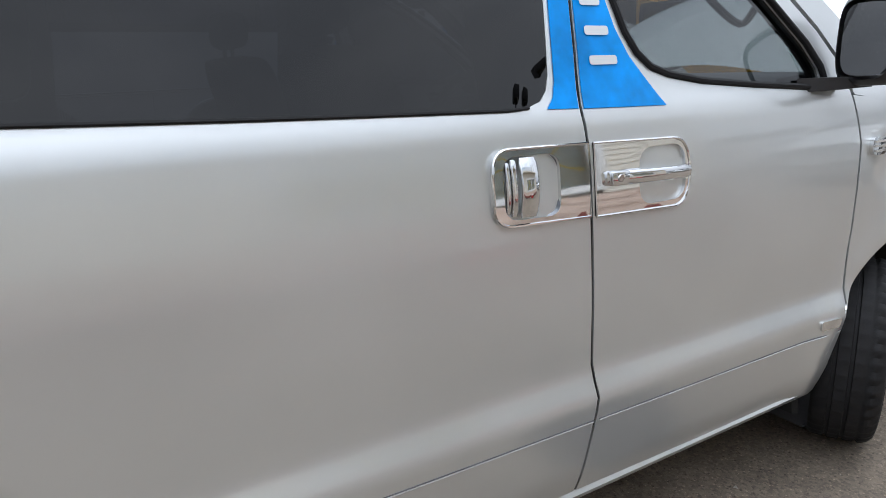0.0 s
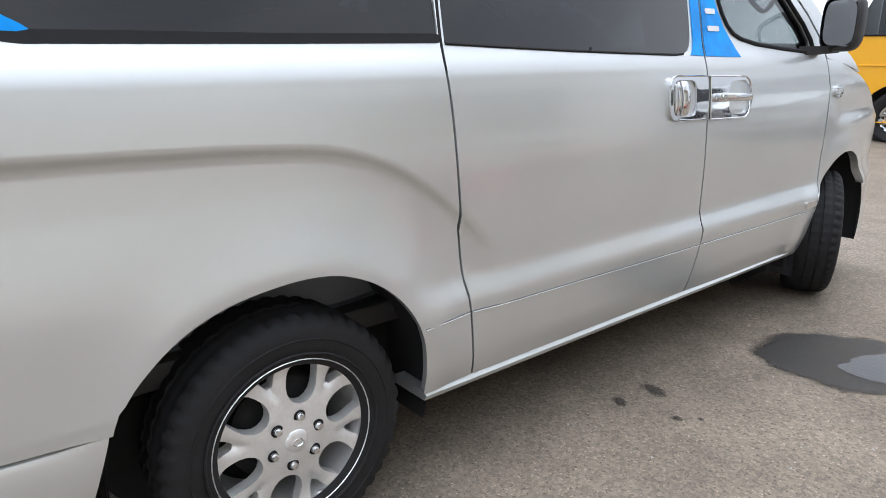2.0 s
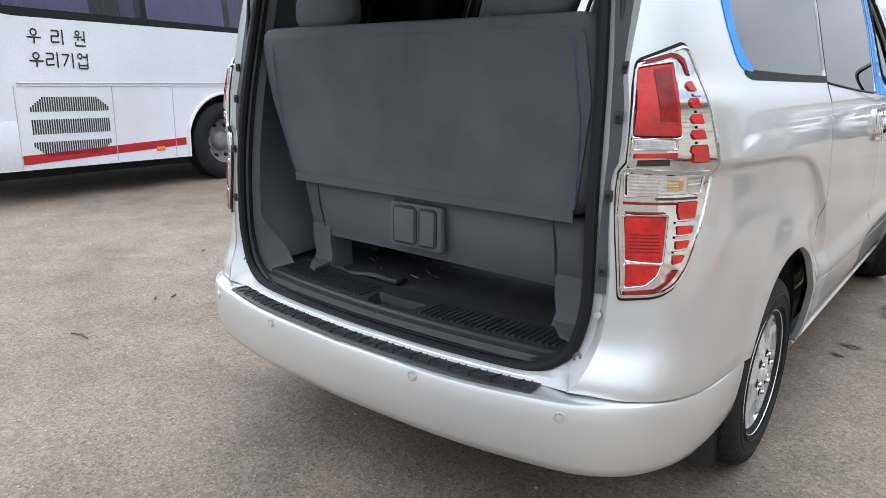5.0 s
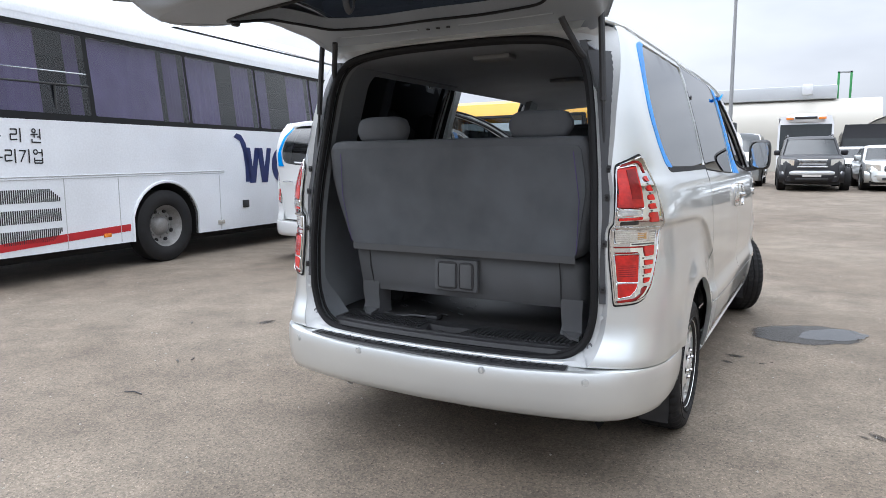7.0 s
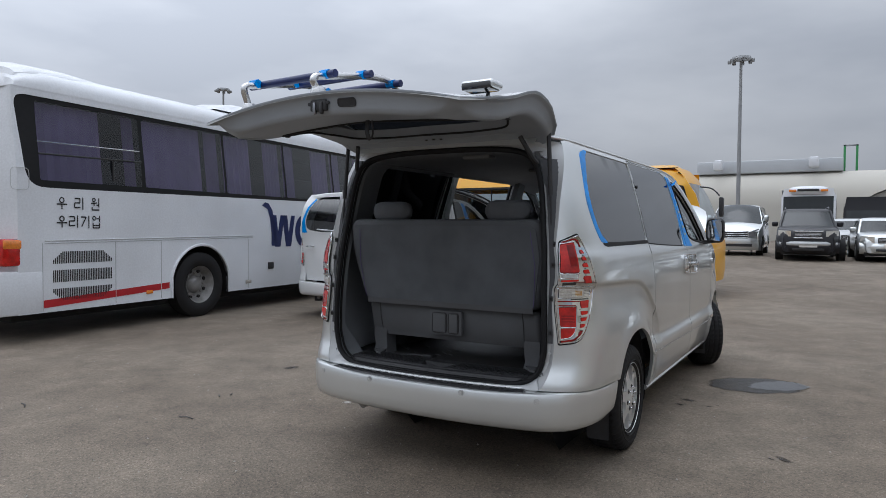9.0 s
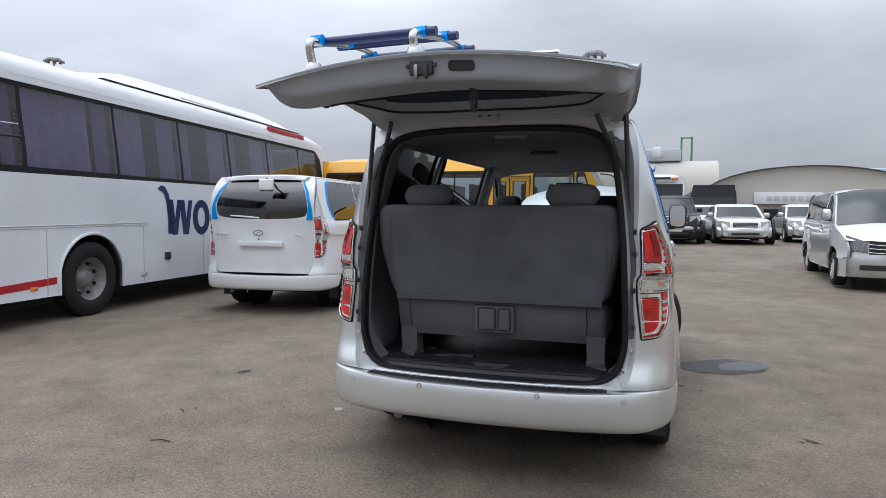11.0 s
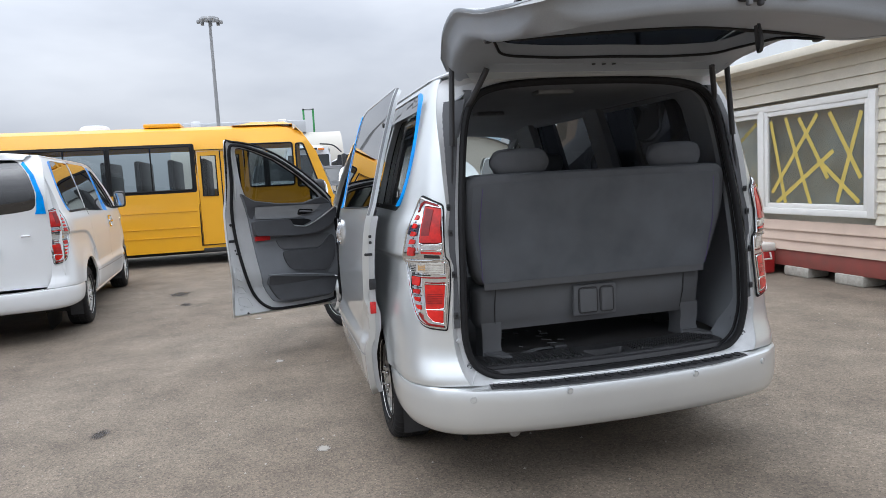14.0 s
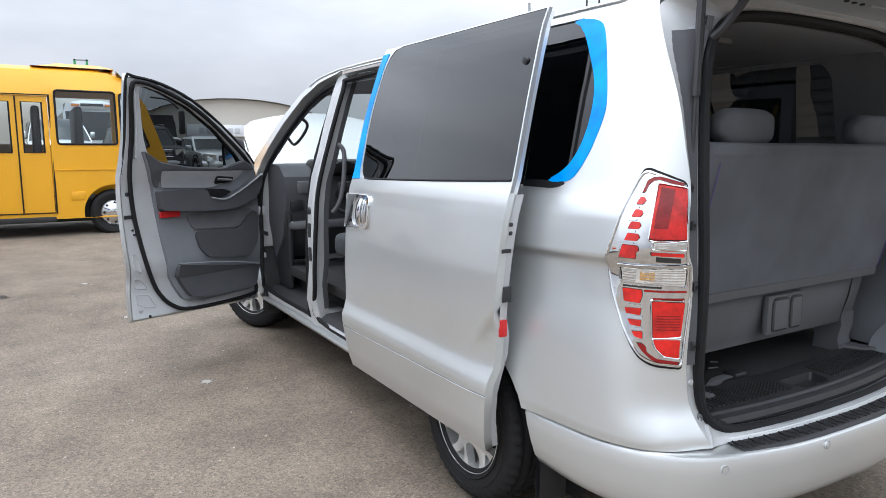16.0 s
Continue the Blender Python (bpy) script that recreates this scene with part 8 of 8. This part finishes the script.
    for k in range(7):
        box("text_bar", 1.9 - 0.5 * k, 2.25 - 0.5 * k, Y + 0.12, Y + 0.126, 2.98, 3.2, SIGN_BLUE, sb, 0.004, "faded pale blue lettering bar")
    d = tagged(lathe("satellite_dish", [(0.0, -0.10), (0.15, -0.09), (0.28, -0.05), (0.36, 0.0), (0.365, 0.012), (0.35, 0.012), (0.27, -0.03), (0.15, -0.07), (0.0, -0.08)], PVC, None, segs=40, centre=(5.42, Y + 0.18, 3.06)), "white round satellite dish on the hut roof", "satellite dish")
    tube("dish_arm", [(5.42, Y + 0.1, 3.06), (5.42, Y, 2.70)], 0.02, GALV, d)
    p = tagged(tube("roof_pole", [(6.45, Y + 0.2, 2.70), (6.55, Y + 0.2, 3.75)], 0.02, GALV), "thin grey pole on the hut roof", "pole")
    for x in (5.05, 5.3):
        cm = tagged(box("security_camera", x, x + 0.14, Y + 0.05, Y + 0.12, 3.62, 3.69, BLACK, None, 0.015, ""), "small security camera above the sign", "camera")
        tube("bracket", [(x + 0.07, Y + 0.08, 3.62), (x + 0.07, Y + 0.08, 3.35)], 0.012, BLACK, cm)


HUT_GLASS = glass("hut_window_glass", (0.70, 0.73, 0.72), 0.10, 3.5, 0.22)
# pale tone for the reflection in the hut's panes
PANE_BACKING = mat("grey_pane_backing", (0.40, 0.41, 0.38), 0.8, 0.0, 0.4, 1.3)
SIGN = mat("sign_white", (0.60, 0.63, 0.66), 0.5, 0.0, 0.1, 1.5)
SIGN_BLUE = mat("sign_pale_blue", (0.40, 0.52, 0.62), 0.5, 0.0, 0.1, 3)
hut()
cool = empty("cooler_box", "red picnic cooler with a stained white lid", "cooler", m=Matrix.Translation((3.98, -4.60, 0)) @ Matrix.Rotation(radians(2), 4, "Z"))
box("body", -0.32, 0.32, -0.19, 0.19, 0.0, 0.30, COOLER_RED, cool, 0.03, "red cooler body", segs=3)
box("lid", -0.335, 0.335, -0.205, 0.205, 0.29, 0.40, COOLER_WHITE, cool, 0.03, "white lid", segs=3)
box("lid_patch", -0.2, 0.0, -0.1, 0.08, 0.40, 0.412, BLACK, cool, 0.005)
tube("handle", [(-0.335, -0.09, 0.28), (-0.36, -0.09, 0.20), (-0.36, 0.09, 0.20), (-0.335, 0.09, 0.28)], 0.012, COOLER_WHITE, cool)
tagged(blot("wet_patch", 4.5, -3.9, 0.6, 0.12, OIL, "dark drip stain beside the cooler", "stain", 0.004, 31, 10), "dark drip stain on asphalt beside the cooler")


# ---- far side of the yard ----
def far_car(name, label, m, paint, L, W, H, hood, kind):
    """A parked car with its nose at x = 0, looking to -x in its own axes."""
    c = empty(name, label, "car", "parked cars", m)
    suv = kind == "suv"
    xw, xr0, xr1, xe = (1.10, 1.85, L - 0.55, L - 0.12) if suv else (1.20, 2.05, L - 1.65, L - 0.75)
    width = lambda x: W / 2 * (1 - 0.20 * (1 - smooth(0, 0.55, x)) ** 2 - 0.10 * smooth(L - 0.5, L, x))
    top_z = lambda x: float(np.interp(x, (0, 0.06, 0.2, 0.6, xw, L - 0.4, L - 0.08, L), (hood - 0.26, hood - 0.12, hood - 0.05, hood, hood + 0.05, hood + 0.06, hood - 0.02, hood - 0.25)))
    rings = []
    for x in list(np.linspace(0, 0.7, 9)) + list(np.linspace(1.0, L - 0.5, 8)) + [L - 0.25, L - 0.08, L]:
        w, t = width(x), top_z(x)
        edge = [(w * 0.92, 0.30), (w * 0.99, 0.40), (w, 0.60), (w * 0.99, t - 0.14), (w * 0.955, t - 0.05), (w * 0.85, t - 0.008), (w * 0.5, t + 0.022)]
        rings.append([(x, y, z) for y, z in edge] + [(x, 0, t + 0.03)] + [(x, -y, z) for y, z in reversed(edge)])
    body = loft("body", rings, paint, c, caps=True, angle=45)

    def ring_at(z, grow=0.0):
        f = (z - hood) / (H - hood)
        xa, xb = xw + (xr0 - xw) * f - grow, xe + (xr1 - xe) * f + grow
        wg = W / 2 * (0.93 - 0.17 * f) + grow
        return [(x - 0.10 * (1 - (y / wg) ** 2) * (1 if x < (xa + xb) / 2 else -0.6), y, z) for x, y in round_poly([(xa, -wg), (xa, -wg / 2), (xa, 0), (xa, wg / 2), (xa, wg), (xb, wg), (xb, 0), (xb, -wg)], 0.14, 4)]
    loft("glasshouse", [ring_at(z) for z in np.linspace(hood - 0.03, H - 0.06, 5)], FAR_GLASS, c, "dark car windows", closed=True, angle=60)
    loft("roof", [ring_at(H - 0.11, 0.012), ring_at(H - 0.06, 0.008), ring_at(H - 0.02, -0.05), ring_at(H, -0.20)], paint, c, closed=True, caps=True, angle=60)
    lo, hi = ring_at(hood - 0.02, 0.004), ring_at(H - 0.08, 0.004)
    for i in (2, 22, 27, 37):
        tube("pillar", [lo[i], hi[i]], 0.045, paint, c, n=6)
    for s in (-1, 1):
        a, b = Vector(lo[22 if s > 0 else 2]), Vector(lo[27 if s > 0 else 37])
        p, q = Vector(hi[22 if s > 0 else 2]), Vector(hi[27 if s > 0 else 37])
        for f in (0.36, 0.70) if suv else (0.50,):
            tube("door_pillar", [a.lerp(b, f), p.lerp(q, f)], 0.035, paint, c, n=6)
        for wx in (0.88, L - 0.95):
            w = width(wx)
            wheel_ob = lathe("wheel", [(0.20, 0.04), (0.24, 0.06), (0.33, 0.05), (0.36, 0.0), (0.36, -0.2), (0.2, -0.2)], RUBBER, c, "black tyre", segs=28, centre=(wx, s * (w - 0.03), 0.36))
            lathe("rim", [(0.0, s * 0.05), (0.06, s * 0.05), (0.16, s * 0.02), (0.205, s * 0.05)], ALLOY, wheel_ob, "silver rim", segs=20, centre=(wx, s * (w - 0.03), 0.36))
            lathe("arch", [(0.36, s * 0.004), (0.42, s * 0.006), (0.43, -s * 0.02)], DARK, c, "dark wheel arch", segs=28, centre=(wx, s * w, 0.40))
        lamp = loft("headlamp", [[(0.02 + 0.26 * f ** 2, s * (W * 0.27 + W * 0.20 * f), hood - z) for z in (0.30 - 0.03 * f, 0.24 - 0.02 * f, 0.16 - 0.02 * f, 0.12 - 0.03 * f)] for f in np.linspace(0, 1, 5)], CLEAR_LENS, c, "clear headlamp")
        lamp.location.x = -0.035
        box("mirror", xw + 0.22, xw + 0.36, s * (W / 2 + 0.05) - 0.10, s * (W / 2 + 0.05) + 0.10, hood + 0.03, hood + 0.20, paint, c, 0.05, segs=3)
        box("fog_lamp", 0.0, 0.06, s * W * 0.34 - 0.07, s * W * 0.34 + 0.07, 0.42, 0.50, CLEAR_LENS, c, 0.02)
    grille = box("grille", -0.045, 0.05, -0.40, 0.40, hood - 0.33, hood - 0.14, BLACK, c, 0.04, "dark grille with chrome bars")
    for i in range(5):
        box("grille_bar", -0.06, -0.03, -0.38, 0.38, hood - 0.325 + 0.042 * i, hood - 0.31 + 0.042 * i, CHROME, grille, 0.005)
    loft("front_bumper", [[(x + 0.28 * abs(t) ** 3, W / 2 * 0.97 * t, z) for x, z in ((0.02, 0.26), (-0.07, 0.32), (-0.09, 0.48), (-0.06, 0.58), (0.03, 0.62))] for t in np.linspace(-1, 1, 13)], paint, c, "painted front bumper", angle=60)
    if suv:
        for z in (hood - 0.345, hood - 0.125):
            tube("grille_frame", [(-0.062, -0.42, z), (-0.072, 0, z), (-0.062, 0.42, z)], 0.014, CHROME, grille, n=6)
        for s in (-1, 1):
            tube("roof_rail", [(xr0 + 0.1, s * W * 0.36, H - 0.01), (xr0 + 0.25, s * W * 0.36, H + 0.05), (xr1 - 0.2, s * W * 0.36, H + 0.05), (xr1, s * W * 0.36, H - 0.01)], 0.022, GREY_PLASTIC, c, "grey roof rail", n=6)
        loft("bumper_guard", [[(x + 0.28 * abs(t) ** 3, W / 2 * 0.9 * t, z) for x, z in ((-0.08, 0.50), (-0.125, 0.53), (-0.125, 0.60), (-0.06, 0.64))] for t in np.linspace(-1, 1, 11)], JAMB, c, "grey upper bumper guard", angle=60)
    box("lower_intake", -0.10, 0.0, -0.45, 0.45, 0.34, 0.42, BLACK, c, 0.02)
    box("plate", -0.105, -0.08, -0.26, 0.26, 0.45, 0.56, PVC, c, 0.005, "blank plate")
    box("underbody", 0.1, L - 0.1, -W / 2 + 0.15, W / 2 - 0.15, 0.2, 0.5, DARK, c, 0.03)
    return c


BACK = Matrix.Rotation(radians(180), 4, "Z")
van("far_silver_van", "silver passenger van parked nose towards the yard", Matrix.Translation((26.6, 1.46, 0.47)) @ BACK @ Matrix.Rotation(radians(2), 4, "Z"), SILVER, JAMB, False, False, False)
far_car("black_suv", "black off-road car with chrome grille", Matrix.Translation((20.5, -1.18, 0.44)) @ Matrix.Rotation(radians(4), 4, "Z"), CAR_BLACK, 4.7, 1.86, 1.76, 1.10, "suv")
far_car("silver_saloon", "silver saloon car parked in a row", Matrix.Translation((20.9, -3.50, 0.45)) @ Matrix.Rotation(radians(4), 4, "Z"), SILVER, 4.5, 1.82, 1.45, 0.92, "saloon")
far_car("grey_saloon", "grey saloon car in a second row", Matrix.Translation((26.0, -2.5, 0.5)), JAMB, 4.5, 1.82, 1.45, 0.92, "saloon")
far_car("silver_saloon", "silver saloon car far down the row", Matrix.Translation((22.5, -6.0, 0.48)), SILVER, 4.5, 1.82, 1.45, 0.92, "saloon")
van("near_silver_van", "silver passenger van parked past the hut", Matrix.Translation((14.1, -5.15, 0.06)) @ Matrix.Rotation(radians(178), 4, "Z"), SILVER, JAMB, False, False, False)
van("grey_van", "grey passenger van parked across, past the hut", Matrix.Translation((14.6, -8.15, 0.10)) @ Matrix.Rotation(radians(-94), 4, "Z"), JAMB, JAMB, False, False, False)


def far_coach(name, label, x, y, w, h, paint):
    c = empty(name, label, "bus", "far coaches", Matrix.Translation((x, y, 0.5)))
    loft("body", [[(0.0 + 0.25 * smooth(1.2, h, z) , w / 2 * t * (1 - 0.10 * smooth(h - 0.5, h, z)), z) for t in np.linspace(-1, 1, 9)] for z in (0.35, 1.1, 1.3, 2.0, 2.7, h - 0.15, h)] + [[(9.0, w / 2 * t * 0.9, h) for t in np.linspace(-1, 1, 9)]], paint, c)
    for s in (-1, 1):
        panel("side_wall", rect(0.0, 9.0, 0.35, h - 0.05), lambda u, v: Vector((u + 0.25 * smooth(1.2, h, v), s * (w / 2 - 0.02), v)), paint, c, step=1.5, depth=0)
    loft("windscreen", [[(-0.02 + 0.25 * smooth(1.2, h, z), w / 2 * 0.92 * t, z) for t in np.linspace(-1, 1, 9)] for z in (1.35, 1.9, 2.5 if h > 3 else 1.9 + 0.01, h - 0.42)], FAR_GLASS, c, "dark windscreen")
    for s in (-1, 1):
        panel("side_windows", rect(0.5, 8.6, 1.55, h - 0.45), lambda u, v: Vector((u + 0.2, s * (w / 2 + 0.0), v)), FAR_GLASS, c, "dark side windows", step=1.5, depth=0)
    if paint is BUS_WHITE:
        loft("roof_header", [[(0.05 + 0.30 * abs(t) ** 3 + e, w * 0.40 * t * k, h - 0.30 + z - 0.10 * abs(t) ** 4) for t in np.linspace(-1, 1, 13)] for e, k, z in ((0.06, 1.0, 0.0), (-0.02, 1.0, 0.12), (0.02, 0.98, 0.30), (0.25, 0.92, 0.42), (1.2, 0.8, 0.44), (2.2, 0.7, 0.28))], BUS_WHITE, c, "rounded cream sign housing over the windscreen", angle=60)
        box("sign_strip", -0.02, 0.06, -w * 0.20, w * 0.20, h - 0.16, h - 0.04, BLACK, c, 0.02, "dark sign strip")
    for s in (-1, 1):
        if paint is BUS_WHITE:
            box("roof_lamp", 0.0, 0.12, s * w * 0.29 - 0.17, s * w * 0.29 + 0.17, h - 0.19, h - 0.06, AMBER_LENS, c, 0.03)
        lathe("wheel", [(0.0, 0.02), (0.4, 0.03), (0.45, 0.0), (0.45, -0.25)], RUBBER, c, segs=20, centre=(1.6, s * w / 2, 0.45))
    return c


far_coach("white_coach", "white coach facing the yard behind cars", 35.3, -0.60, 2.5, 3.15, BUS_WHITE)
far_coach("dark_coach", "dark coach at the end of the yard", 36.0, -3.4, 2.4, 2.42, CAR_BLACK)

# long low building across the horizon
wh = empty("warehouse", "long cream warehouse with a rounded eave and grey parapet", "building")
prof = [(0, 0.0), (0, 3.6), (0.3, 5.0), (1.2, 6.2), (2.6, 6.9), (4.0, 7.0)]
loft("wall", [[(64 + dx, y, z) for dx, z in prof] for y in np.linspace(10.6, -5.6, 9)], FAR_WALL, wh, "cream clad wall")
box("parapet", 66, 80, -2.2, 10.3, 6.9, 8.1, FAR_GREY, wh, 0.1, "grey parapet")
for y in (8.2, 0.1):
    box("roof_vent", 64.8, 65.6, y - 0.42, y + 0.42, 7.2, 8.15, BUS_WHITE, wh, 0.15, "pale roof vent")
TEAL = mat("teal_glass", (0.06, 0.15, 0.16), 0.2, 0.0, 0.4, 0.8)
gate_f = empty("green_gantry", "green and white steel gantry far away", "gantry")
for y in (-3.40, -2.38):
    box("post", 71, 71.2, y, y + 0.20, 0, 9.75, GREEN, gate_f, 0.02)
box("beam", 71.0, 71.2, -3.40, -2.18, 9.6, 9.75, GALV, gate_f, 0.02)
hall = empty("far_hall", "blue-grey hall beside a long pale wall far away", "building")
box("hall_block", 75, 90, -26.0, -20.6, 0.3, 6.5, SIGN_BLUE, hall, 0.1, "blue-grey hall wall")
box("long_wall", 76, 80, -70, -26.0, 0.3, 4.1, FAR_WALL, hall, 0.05, "long pale wall")
tagged(box("glass_office", 63.0, 63.8, -27.6, -24.0, 0.4, 3.7, TEAL, None, 0.05), "low building with teal windows far away", "building")
rag = tagged(lathe("white_bag", [(0.0, 0.16), (0.06, 0.15), (0.12, 0.10), (0.14, 0.03), (0.12, 0.0)], COOLER_WHITE, None, segs=14, centre=(8.9, -5.72, 0.0), axis="z", wobble=lambda j, k: 0.02 * math.sin(2.3 * k + j)), "crumpled white bag lying by the hut corner", "bag")
shed = empty("round_roof_shed", "grey shed with a round roof and white sign", "building")
loft("roof", [[(x, -9.0 + 6.2 * math.cos(a), 2.5 + 2.0 * math.sin(a)) for a in np.linspace(0.0, math.pi, 17)] for x in (40, 41, 56)], FAR_GREY, shed, "round grey roof")
panel("end_wall", [(-2.8, 0.0), (-2.8, 2.5)] + [(-9.0 + 6.15 * math.cos(a), 2.5 + 1.95 * math.sin(a)) for a in np.linspace(0.05, math.pi - 0.05, 15)] + [(-15.2, 2.5), (-15.2, 0.0)], lambda u, v: Vector((40.3, u, v)), FAR_WALL, shed, "pale end wall", step=1.2, depth=0.05, inward=(1, 0, 0))
box("sign", 40.0, 40.25, -9.6, -5.9, 2.2, 2.9, BUS_WHITE, shed, 0.03, "white sign board")
for k in range(6):
    box("sign_bar", 39.97, 40.0, -6.9 - 0.42 * k, -6.6 - 0.42 * k, 2.38, 2.70, FAR_GREY, shed, 0.01)
box("doorway", 40.1, 40.3, -9.5, -6.5, 0.0, 1.9, DARK, shed, 0.02, "dark doorway")


def mast(x, y, h):
    m = empty("light_mast", "tall grey floodlight mast with a ring of lamps", "light mast", "floodlight masts", Matrix.Translation((x, y, 0)))
    lathe("pole", [(0.20, 0.0), (0.12, h)], GALV, m, segs=12, axis="z")
    lathe("lamp_ring", [(0.2, h + 0.2), (0.8, h + 0.2), (0.85, h), (0.2, h - 0.1)], GALV, m, segs=20, axis="z")
    for k in range(8):
        a = 2 * math.pi * k / 8
        box("floodlight", -0.17, 0.17, -0.15, 0.15, h - 0.28, h + 0.02, GALV, m, 0.05, m=Matrix.Translation((0.95 * math.cos(a), 0.95 * math.sin(a), 0)))
    return m


mast(60.5, 5.80, 16.5)
mast(60.0, 71.0, 20.0)
